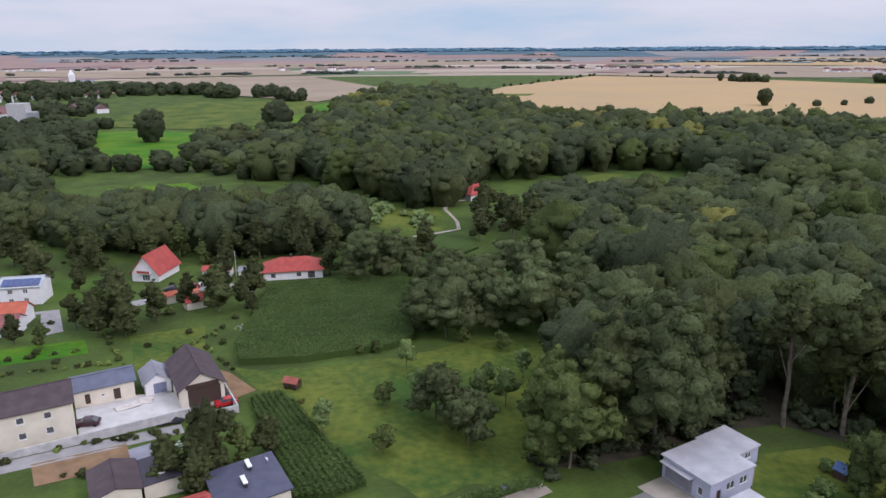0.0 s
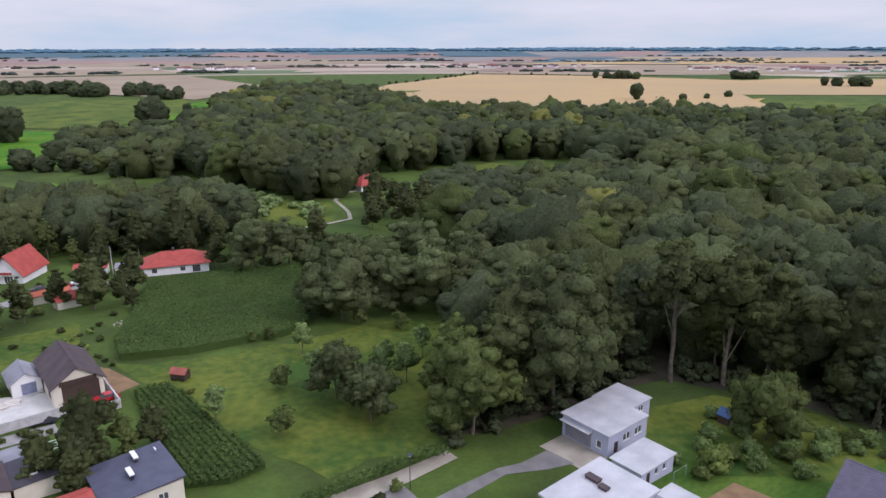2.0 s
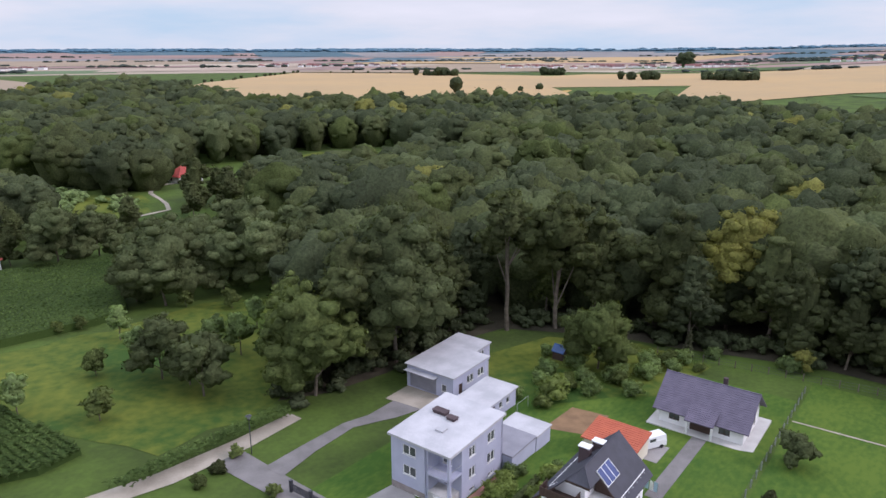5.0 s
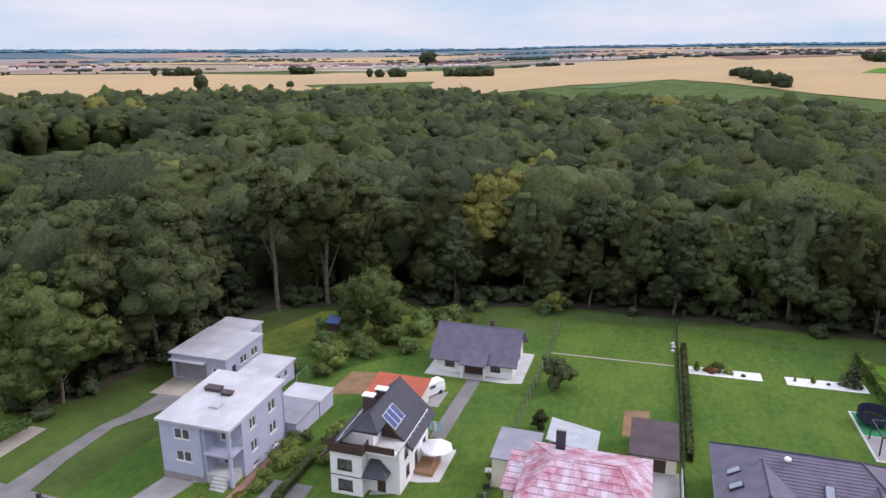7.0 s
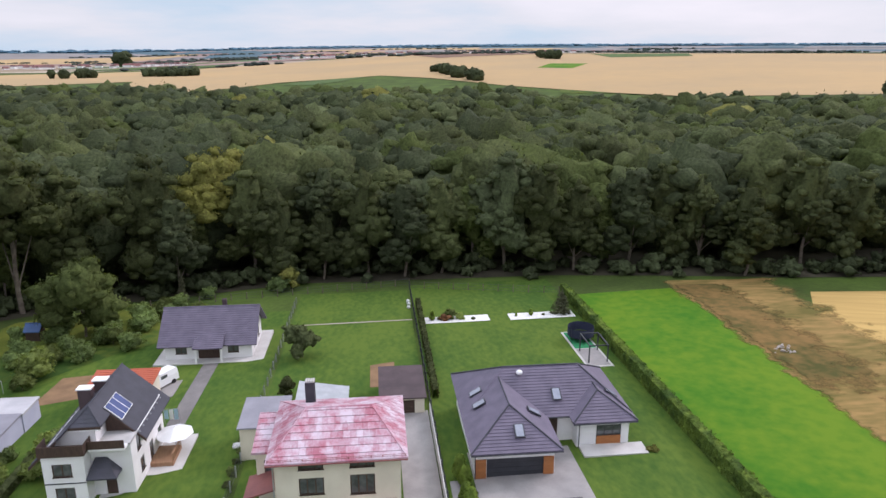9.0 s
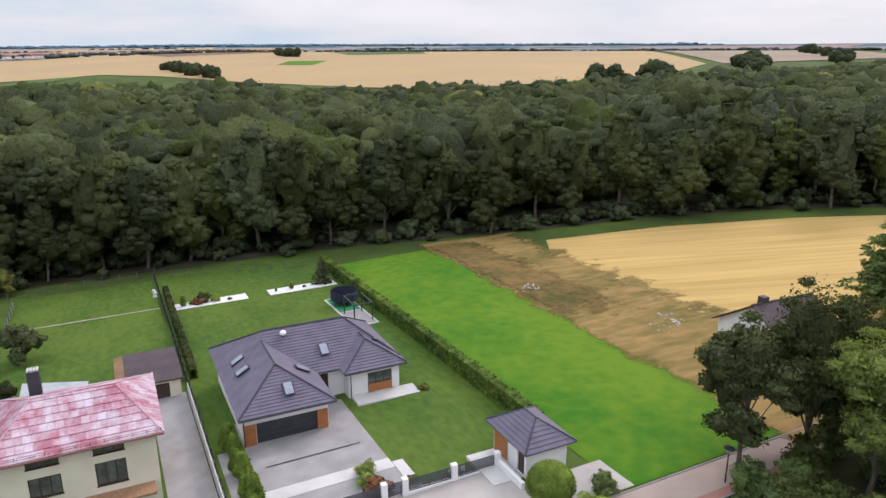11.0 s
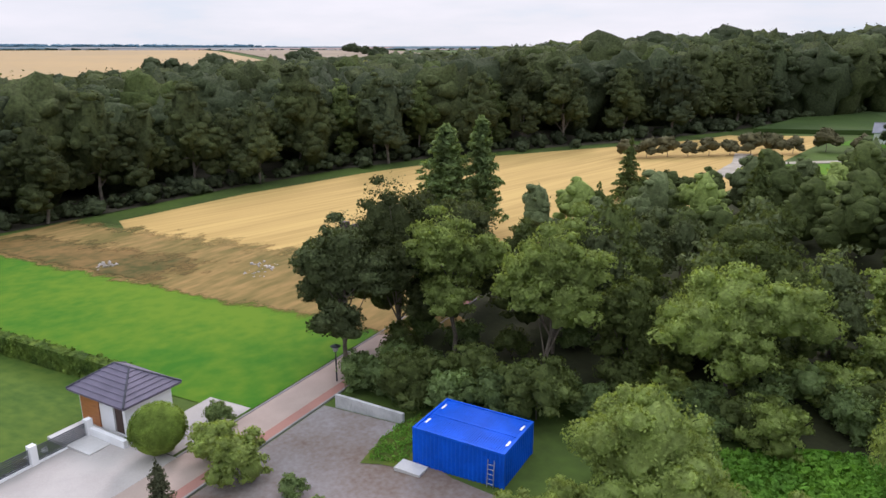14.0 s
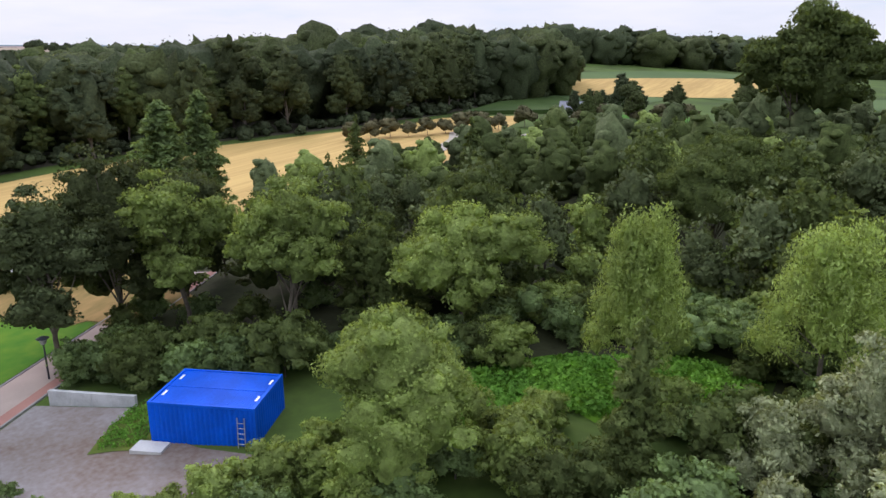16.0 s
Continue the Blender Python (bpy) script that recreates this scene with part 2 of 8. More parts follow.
DIRT = mat("gravel_track", (0.400, 0.350, 0.290), (0.300, 0.265, 0.215), 0.95, 0.3, 4, world_space=True)
YARD = mat("gravel_yard", (0.265, 0.240, 0.235), (0.165, 0.118, 0.092), 0.95, 0.13, 3.0, world_space=True)
BARE = mat("bare_earth", (0.260, 0.160, 0.090), (0.190, 0.120, 0.070), 0.95, 0.5, 5, world_space=True)
GRAVELW = mat("white_gravel", (0.780, 0.770, 0.750), (0.600, 0.590, 0.570), 0.9, 3.0, 14, world_space=True, bump=0.8)
WHITE = mat("white_render", (0.800, 0.790, 0.790), (0.720, 0.710, 0.710), 0.85, 0.5, 14, bump=0.15)
CREAM = mat("cream_render", (0.720, 0.660, 0.540), (0.630, 0.570, 0.460), 0.85, 0.4, 12, bump=0.15)
BLUEGREY = mat("blue_grey_render", (0.440, 0.450, 0.560), (0.390, 0.400, 0.510), 0.85, 0.5, 14, bump=0.15)
PLINTH = mat("dull_plinth", (0.300, 0.260, 0.250), (0.240, 0.205, 0.200), 0.85, 1.0, 10)
FLATROOF = mat("pale_bitumen_roof", (0.500, 0.490, 0.510), (0.390, 0.385, 0.405), 0.7, 0.35, 6, bump=0.1)
GREYROOF = mat("grey_felt_roof", (0.270, 0.265, 0.300), (0.220, 0.215, 0.245), 0.8, 0.5, 8, bump=0.1)
TILE = mat("slate_grey_roof_tiles", (0.145, 0.122, 0.172), (0.110, 0.094, 0.134), 0.6, 0.8, 10, bump=0.2, islands=0.10)
DARKTILE = mat("anthracite_roof", (0.052, 0.052, 0.068), (0.040, 0.040, 0.052), 0.6, 0.8, 10, bump=0.2)
REDROOF = mat("red_roof_tiles", (0.430, 0.075, 0.055), (0.330, 0.055, 0.045), 0.7, 0.6, 8, bump=0.2)
ORANGEROOF = mat("orange_roof_tiles", (0.480, 0.120, 0.060), (0.400, 0.095, 0.050), 0.7, 0.6, 8, bump=0.2)
BROWNROOF = mat("brown_sheet_roof", (0.082, 0.056, 0.060), (0.056, 0.038, 0.042), 0.75, 0.5, 7, bump=0.2)
WORNRED = mat("worn_red_painted_tin", (0.540, 0.440, 0.500), (0.400, 0.130, 0.175), 0.5, 0.55, 4.0, bump=0.1, mottled=0.35, pieces=0.13, spread=0.08)
BLUEROOF = mat("dull_blue_sheet_roof", (0.120, 0.130, 0.180), (0.090, 0.098, 0.140), 0.6, 0.5, 7, bump=0.15)
OLDRED = mat("dark_red_tin", (0.260, 0.090, 0.080), (0.200, 0.070, 0.065), 0.6, 0.6, 6)
WOODPANEL = mat("orange_brown_wood_cladding", (0.420, 0.160, 0.050), (0.330, 0.120, 0.040), 0.5, 1.2, 9, stretch=(1, 1, 6))
DARKWOOD = mat("dark_stained_wood", (0.080, 0.048, 0.035), (0.050, 0.030, 0.024), 0.7, 1.5, 10, stretch=(6, 6, 1))
DECKWOOD = mat("decking_wood", (0.360, 0.200, 0.110), (0.280, 0.150, 0.085), 0.7, 1.5, 10, stretch=(1, 6, 1))
METALDARK = mat("dark_grey_metal", (0.060, 0.062, 0.072), (0.045, 0.046, 0.055), 0.45, 1, 12, metal=0.3, bump=0.05)
METALGREY = mat("galvanised_metal", (0.480, 0.490, 0.510), (0.400, 0.410, 0.430), 0.4, 1, 12, metal=0.6, bump=0.05)
WHITEPLASTIC = mat("white_plastic", (0.820, 0.820, 0.820), (0.760, 0.760, 0.760), 0.4, 1, 10, bump=0.03)
BLUESTEEL = mat("bright_blue_painted_steel", (0.002, 0.105, 0.660), (0.002, 0.080, 0.500), 0.6, 0.6, 6, bump=0.08, spec=0.12)
CONCRETE = mat("weathered_concrete", (0.520, 0.510, 0.500), (0.380, 0.370, 0.360), 0.9, 0.8, 9)
HEDGE_LEAF = leaf_mat("thuja_hedge_leaves", (0.150, 0.215, 0.040), (0.065, 0.110, 0.030), 0.25, 0.5)
GLASS = mat("window_glass", (0.120, 0.125, 0.130), (0.060, 0.065, 0.070), 0.06, 1.0, 3, bump=0.0, spec=0.8)
SOLAR = mat("solar_cells", (0.040, 0.060, 0.190), (0.030, 0.045, 0.150), 0.12, 1.0, 6, bump=0.0, spec=0.8)
CARWHITE = mat("white_car_paint", (0.800, 0.800, 0.810), (0.780, 0.780, 0.790), 0.25, 1, 5, bump=0.0)
CARRED = mat("red_car_paint", (0.480, 0.030, 0.035), (0.440, 0.025, 0.030), 0.25, 1, 5, bump=0.0)
CARDARK = mat("dark_car_paint", (0.070, 0.030, 0.040), (0.060, 0.026, 0.034), 0.25, 1, 5, bump=0.0)
RUBBER = mat("black_rubber", (0.020, 0.020, 0.020), (0.014, 0.014, 0.014), 0.8, 3, 12)
RUBBLE = mat("pale_rubble", (0.620, 0.560, 0.520), (0.420, 0.360, 0.320), 0.9, 1.0, 6, islands=0.3)


# ======================= mesh helpers =======================
def part(name, bm, material, parent=None, label=""):
    me = bpy.data.meshes.new(name)
    bm.to_mesh(me)
    bm.free()
    me.materials.append(material)
    ob = new(name, me)
    ob.parent = parent
    if label:
        ob["label"] = label
    return ob


def thing(name, x, y, z=None, rot=0.0, label="", category="", group=""):
    ob = new(name)
    ob.empty_display_size = 0.3
    ob.matrix_basis = pose(x, y, gz(x, y) if z is None else z, 0, 0, rot)
    return tagged(ob, label, category, group)


def box(bm, x0, x1, y0, y1, z0, z1, m=None):
    vs = [bm.verts.new((x, y, z)) for z in (z0, z1) for y in (y0, y1) for x in (x0, x1)]
    for f in ((0, 2, 3, 1), (4, 5, 7, 6), (0, 1, 5, 4), (1, 3, 7, 5), (3, 2, 6, 7), (2, 0, 4, 6)):
        bm.faces.new([vs[i] for i in f])
    if m is not None:
        for v in vs:
            v.co = m @ v.co
    return vs


def boxed(name, material, parent, *b, m=None, label=""):
    bm = bmesh.new()
    box(bm, *b, m=m)
    return part(name, bm, material, parent, label)


def rod(bm, a, b, r0, r1=None, n=6):
    """A tapered bar from a to b."""
    a, b = Vector(a), Vector(b)
    r1 = r0 if r1 is None else r1
    q = (b - a).to_track_quat("Z", "Y").to_matrix()
    ra, rb = [], []
    for i in range(n):
        w = Vector((math.cos(2 * math.pi * i / n), math.sin(2 * math.pi * i / n), 0))
        ra.append(bm.verts.new(a + q @ (w * r0)))
        rb.append(bm.verts.new(b + q @ (w * r1)))
    for i in range(n):
        bm.faces.new((ra[i], ra[(i + 1) % n], rb[(i + 1) % n], rb[i]))
    bm.faces.new(ra[::-1])
    bm.faces.new(rb)


def tube(bm, pts, r, n=4):
    """A bar bent along pts."""
    rings = []
    for i, p in enumerate(pts):
        d = Vector(pts[min(i + 1, len(pts) - 1)]) - Vector(pts[max(0, i - 1)])
        q = d.to_track_quat("Z", "Y").to_matrix()
        rings.append([bm.verts.new(Vector(p) + q @ (Vector((math.cos(2 * math.pi * k / n), math.sin(2 * math.pi * k / n), 0)) * r)) for k in range(n)])
    for a, b in zip(rings, rings[1:]):
        for k in range(n):
            bm.faces.new((a[k], a[(k + 1) % n], b[(k + 1) % n], b[k]))


def slab(bm, pts, t=0.15):
    """A thick plate: pts is its upper outline."""
    up = [bm.verts.new(p) for p in pts]
    lo = [bm.verts.new((p[0], p[1], p[2] - t)) for p in pts]
    bm.faces.new(up)
    bm.faces.new(lo[::-1])
    n = len(pts)
    for i in range(n):
        bm.faces.new((up[i], lo[i], lo[(i + 1) % n], up[(i + 1) % n]))


def clip(poly, axis, lim, keep_above):
    out = []
    for p, q in zip(poly, poly[1:] + poly[:1]):
        a, b = p[axis] - lim, q[axis] - lim
        if not keep_above:
            a, b = -a, -b
        if a >= 0:
            out.append(p)
        if (a > 0 > b) or (a < 0 < b):
            k = a / (a - b)
            out.append(tuple(p[i] + (q[i] - p[i]) * k for i in range(len(p))))
    return out


def tiled_roof(parent, planes, material, course=0.36, lift=0.05, base=0.12, width=0.0, piece="roof_strip", label=""):
    """A roof of planes (the first edge of each is its eave), laid in rows or, with a width, in single sheets."""
    bm = bmesh.new()
    for pts in planes:
        slab(bm, pts, base)
    roof = part("roof", bm, material, parent, label)
    for pts in planes:
        p0, p1 = Vector(pts[0]), Vector(pts[1])
        ex = (p1 - p0).normalized()
        nrm = Vector((0, 0, 0))
        for a, b in zip(pts, pts[1:] + pts[:1]):
            nrm += (Vector(a) - p0).cross(Vector(b) - p0)
        nrm.normalize()
        if nrm.z < 0:
            nrm = -nrm
        ey = nrm.cross(ex)
        if ey.z < 0:
            ey = -ey
        flat = [((Vector(p) - p0).dot(ex), (Vector(p) - p0).dot(ey)) for p in pts]
        top = max(f[1] for f in flat)
        for k in range(int(top / course) + 1):
            strip = clip(clip(flat, 1, k * course, True), 1, (k + 1) * course, False)
            if len(strip) < 3:
                continue
            lo_, hi_ = min(q[0] for q in strip), max(q[0] for q in strip)
            w = width or hi_ - lo_ + 1
            a = lo_ - (0.5 * w if width and k % 2 else 0)
            while a < hi_:
                cell = clip(clip(strip, 0, a, True), 0, a + w, False)
                a += w
                if len(cell) < 3 or max(q[0] for q in cell) - min(q[0] for q in cell) < 0.05:
                    continue
                bm = bmesh.new()
                cx = sum(q[0] for q in cell) / len(cell)
                g = 0.035 if width else 0.0
                pts2 = [(cx + (q[0] - cx) * (1 - g * 2), q[1]) for q in cell]
                up = [bm.verts.new(p0 + ex * q[0] + ey * q[1] + nrm * (lift * (1 - (q[1] - k * course) / course) + 0.012)) for q in pts2]
                lo = [bm.verts.new(p0 + ex * q[0] + ey * q[1] + nrm * 0.004) for q in pts2]
                bm.faces.new(up)
                n = len(pts2)
                for i in range(n):
                    bm.faces.new((up[i], lo[i], lo[(i + 1) % n], up[(i + 1) % n]))
                bmesh.ops.recalc_face_normals(bm, faces=bm.faces)
                part(piece, bm, material, roof)
    return roof


def hip_planes(x0, x1, y0, y1, ze, zr, ya, yb, xm=None):
    """The four planes of a hip roof with its ridge along y from ya to yb."""
    xm = (x0 + x1) / 2 if xm is None else xm
    a, b = (xm, ya, zr), (xm, yb, zr)
    return [[(x0, y0, ze), (x0, y1, ze), b, a], [(x1, y1, ze), (x1, y0, ze), a, b], [(x1, y0, ze), (x0, y0, ze), a], [(x0, y1, ze), (x1, y1, ze), b]]


def wing_planes(x0, x1, y0, y1, ze, zr, xa):
    """A wing's roof: ridge along x from xa back to x1, hipped at x0."""
    ym = (y0 + y1) / 2
    a, b = (xa, ym, zr), (x1, ym, zr)
    return [[(x0, y0, ze), (x0, y1, ze), a], [(x1, y0, ze), (x0, y0, ze), a, b], [(x0, y1, ze), (x1, y1, ze), b, a]]


def ridge_caps(parent, lines, material, r=0.1):
    for a, b in lines:
        bm = bmesh.new()
        rod(bm, a, b, r)
        part("ridge_cap", bm, material, parent)


def np_mesh(name, verts, quads, material, parent=None, tint=None):
    """A mesh of quads from arrays."""
    me = bpy.data.meshes.new(name)
    nq = len(quads)
    me.vertices.add(len(verts))
    me.vertices.foreach_set("co", verts[:, :3].astype(np.float32).ravel())
    me.loops.add(nq * 4)
    me.loops.foreach_set("vertex_index", quads.astype(np.int32).ravel())
    me.polygons.add(nq)
    me.polygons.foreach_set("loop_start", np.arange(0, nq * 4, 4, dtype=np.int32))
    me.update(calc_edges=True)
    if verts.shape[1] == 6:
        nv = verts[:, 3:] / np.maximum(1e-6, np.linalg.norm(verts[:, 3:], axis=1))[:, None]
        me.normals_split_custom_set_from_vertices(nv.astype(np.float32))
    me.materials.append(material)
    ob = new(name, me)
    ob.parent = parent
    return ob


# ---- windows and walls ----
def window(parent, m, w, h, frame_mat=WHITEPLASTIC, panes=2, name="window"):
    """A window in the plane y = 0 of m: frame, sill, panes; x to the right, z up from its lower left corner."""
    bm = bmesh.new()
    f = 0.10
    for b in ((0, w, 0.06, 0.14, 0, f), (0, w, 0.06, 0.14, h - f, h), (0, f, 0.06, 0.14, f, h - f), (w - f, w, 0.06, 0.14, f, h - f)):
        box(bm, *b, m=m)
    bmesh.ops.remove_doubles(bm, verts=bm.verts, dist=1e-4)
    fr = part(name, bm, frame_mat, parent)
    for i in range(1, panes):
        x = w * i / panes
        boxed("mullion", frame_mat, fr, x - 0.06, x + 0.06, 0.06, 0.14, f, h - f, m=m)
    for i in range(panes):
        boxed("pane", GLASS, fr, w * i / panes + 0.06, w * (i + 1) / panes - 0.06, 0.09, 0.11, f, h - f, m=m)
    boxed("sill", frame_mat, fr, -0.05, w + 0.05, -0.06, 0.06, -0.05, 0.0, m=m)
    return fr


def wall(parent, a, b, z0, z1, material, openings=(), thick=0.3, name="wall", frame_mat=WHITEPLASTIC):
    """A wall from a to b (seen from outside, left to right), with openings (x, z, w, h, kind) that go through it."""
    d = Vector((b[0] - a[0], b[1] - a[1], 0))
    ln = d.length
    ang = math.degrees(math.atan2(d.y, d.x))
    m = pose(a[0], a[1], 0, 0, 0, ang)
    cuts = sorted({0.0, ln, *[o[0] for o in openings], *[o[0] + o[2] for o in openings]})
    bm = bmesh.new()
    for x0, x1 in zip(cuts, cuts[1:]):
        if x1 - x0 < 1e-4:
            continue
        mid = (x0 + x1) / 2
        z = z0
        for o in sorted([o for o in openings if o[0] < mid < o[0] + o[2]], key=lambda o: o[1]):
            if o[1] > z:
                box(bm, x0, x1, 0, thick, z, o[1], m=m)
            z = o[1] + o[3]
        if z < z1:
            box(bm, x0, x1, 0, thick, z, z1, m=m)
    bmesh.ops.remove_doubles(bm, verts=bm.verts, dist=1e-4)
    w = part(name, bm, material, parent)
    for o in openings:
        mm = m @ pose(o[0], 0, o[1])
        kind = o[4] if len(o) > 4 else "win"
        if kind == "win":
            window(parent, mm, o[2], o[3], frame_mat, max(1, round(o[2] / 0.8)))
        elif kind == "door":
            boxed("door", DARKWOOD, parent, 0.02, o[2] - 0.02, 0.1, 0.16, 0.0, o[3] - 0.02, m=mm)
        elif kind == "garage":
            n = max(2, round(o[3] / 0.5))
            gm = o[5] if len(o) > 5 else METALDARK
            gd = boxed("garage_door", gm, parent, 0.02, o[2] - 0.02, 0.15, 0.18, 0.0, o[3], m=mm)
            for i in range(n):
                boxed("door_panel", gm, gd, 0.02, o[2] - 0.02, 0.12, 0.148, o[3] * i / n + 0.012, o[3] * (i + 1) / n - 0.012, m=mm)
    return w


def walls(parent, x0, x1, y0, y1, z0, z1, material, front=(), back=(), left=(), right=(), frame_mat=WHITEPLASTIC, thick=0.3):
    """Four walls of a block. front lies at y0... seen from -x: front runs along y at x0; right is at y0, left at y1, back at x1."""
    wall(parent, (x0, y1), (x0, y0), z0, z1, material, front, thick, "front_wall", frame_mat)
    wall(parent, (x0 + thick, y0), (x1 - thick, y0), z0, z1, material, right, thick, "side_wall", frame_mat)
    wall(parent, (x1, y0), (x1, y1), z0, z1, material, back, thick, "back_wall", frame_mat)
    wall(parent, (x1 - thick, y1), (x0 + thick, y1), z0, z1, material, left, thick, "side_wall", frame_mat)


def flat_roof(parent, x0, x1, y0, y1, z, material, over=0.35, t=0.25, rise=0.0, name="roof"):
    """A nearly level roof that rises towards the back."""
    bm = bmesh.new()
    slab(bm, [(x0 - over, y0 - over, z + t), (x1 + over, y0 - over, z + t + rise), (x1 + over, y1 + over, z + t + rise), (x0 - over, y1 + over, z + t)], t)
    return part(name, bm, material, parent)


def gable_roof(parent, x0, x1, y0, y1, ze, zr, material, along="y", over=0.6, tiles=True, gable_mat=None, label="", front=0.0):
    """Ridge along y (or x); ze eave, zr ridge height at the walls' lines; with gable triangles."""
    if along == "x":
        rot = lambda p: (p[1], p[0], p[2])
        x0, x1, y0, y1 = y0, y1, x0, x1
    else:
        rot = lambda p: p
    xm = (x0 + x1) / 2
    k = (zr - ze) / (xm - x0)
    e0, z0 = x0 - over, ze - over * k
    planes = [[rot(p) for p in ((a, y0 - over - front, z0 + 0.2), (a, y1 + over, z0 + 0.2), (xm, y1 + over, zr + 0.2), (xm, y0 - over - front, zr + 0.2))] for a in (e0, 2 * xm - e0)]
    if tiles:
        roof = tiled_roof(parent, planes, material, label=label)
    else:
        bm = bmesh.new()
        for pts in planes:
            slab(bm, pts, 0.14)
        roof = part("roof", bm, material, parent, label)
    bm = bmesh.new()
    rod(bm, rot((xm, y0 - over - front, zr + 0.22)), rot((xm, y1 + over, zr + 0.22)), 0.11)
    part("ridge_cap", bm, material, roof)
    if gable_mat:
        for yy in (y0, y1):
            s = 0.28 if yy == y0 else -0.28
            bm = bmesh.new()
            tri = [rot(p) for p in ((x0, yy, ze), (x1, yy, ze), (xm, yy, zr))]
            tri2 = [rot(p) for p in ((x0, yy + s, ze), (x1, yy + s, ze), (xm, yy + s, zr))]
            a, b = [bm.verts.new(p) for p in tri], [bm.verts.new(p) for p in tri2]
            bm.faces.new(a), bm.faces.new(b[::-1])
            for i in range(3):
                bm.faces.new((a[i], b[i], b[(i + 1) % 3], a[(i + 1) % 3]))
            bmesh.ops.recalc_face_normals(bm, faces=bm.faces)
            part("gable", bm, gable_mat, parent)
    return roof


def gutter(parent, a, b, material=METALDARK):
    bm = bmesh.new()
    rod(bm, a, b, 0.07)
    return part("gutter", bm, material, parent)


# ======================= foliage =======================
def leaf_cloud(rng, lobes, n, size, droop=0.0, inner=0.25, loose=0.36, inside_lobes=0):
    """Small folded leaf clumps on the skins of many lobes (cx, cy, cz, rx, ry, rz): vertices with normals, and quads."""
    L = np.array(lobes, float)
    area = (L[:, 3] * L[:, 4] * L[:, 5]) ** (2 / 3)
    area[:inside_lobes] *= 0.45
    idx = rng.choice(len(L), n, p=area / area.sum())
    d = rng.normal(size=(n, 3))
    d /= np.linalg.norm(d, axis=1)[:, None]
    d[:, 2] = np.where(d[:, 2] < -0.3, -d[:, 2] * 0.8, d[:, 2])
    r = 1.03 - inner * rng.random(n) ** 2 + 0.13 * loose * np.clip(rng.normal(size=n), -1.5, 0.9)
    c = L[idx, :3] + d * L[idx, 3:] * r[:, None]
    nrm = d / L[idx, 3:]
    nrm /= np.linalg.norm(nrm, axis=1)[:, None]
    mid = L[:, :3].mean(0)
    mid[2] = L[:, 2].min() * 0.6 + mid[2] * 0.4
    whole = c - mid
    whole /= np.maximum(0.01, np.linalg.norm(whole, axis=1))[:, None]
    soft = nrm * 0.7 + whole * 0.3 + rng.normal(size=(n, 3)) * 0.30 * loose
    flat = nrm + rng.normal(size=(n, 3)) * loose
    flat *= np.where((flat * soft).sum(1) < 0, -1.0, 1.0)[:, None]
    nrm = flat / np.linalg.norm(flat, axis=1)[:, None]
    ref = rng.normal(size=(n, 3))
    if droop:
        ref[:, 2] -= droop * 3
    a = np.cross(nrm, ref)
    a /= np.linalg.norm(a, axis=1)[:, None]
    b = np.cross(nrm, a)
    s = size * (0.5 + 0.9 * rng.random(n))[:, None]
    el = 1.15 + (droop * 1.5)
    v = np.empty((n, 4, 3))
    v[:, 0] = c - a * s * (0.25 + 0.25 * rng.random((n, 1))) - nrm * s * 0.12
    v[:, 3] = c + b * s * 0.5 * el
    v[:, 2] = c + a * s * (0.25 + 0.25 * rng.random((n, 1))) - nrm * s * 0.15 * rng.random((n, 1))
    v[:, 1] = c - b * s * 0.5 * el
    return np.concatenate([v, np.repeat(soft[:, None], 4, 1)], 2).reshape(-1, 6), np.arange(n * 4).reshape(-1, 4)


def cube_ball(n):
    """Directions and quads of a ball made from a cube with n by n faces a side."""
    index, dirs, quads = {}, [], []
    for ax in range(3):
        for sg in (-1, 1):
            for i in range(n):
                for j in range(n):
                    q = []
                    for di, dj in ((0, 0), (1, 0), (1, 1), (0, 1)):
                        p = [0, 0, 0]
                        p[ax], p[(ax + 1) % 3], p[(ax + 2) % 3] = sg * n, 2 * (i + di) - n, 2 * (j + dj) - n
                        p = tuple(p)
                        if p not in index:
                            index[p] = len(dirs)
                            dirs.append([math.tan(w / n * math.pi / 4) for w in p])
                        q.append(index[p])
                    quads.append(q if sg > 0 else q[::-1])
    d = np.array(dirs)
    return d / np.linalg.norm(d, axis=1)[:, None], np.array(quads)


BALLS = {n: cube_ball(n) for n in (2, 3, 4, 5, 6, 8, 10)}


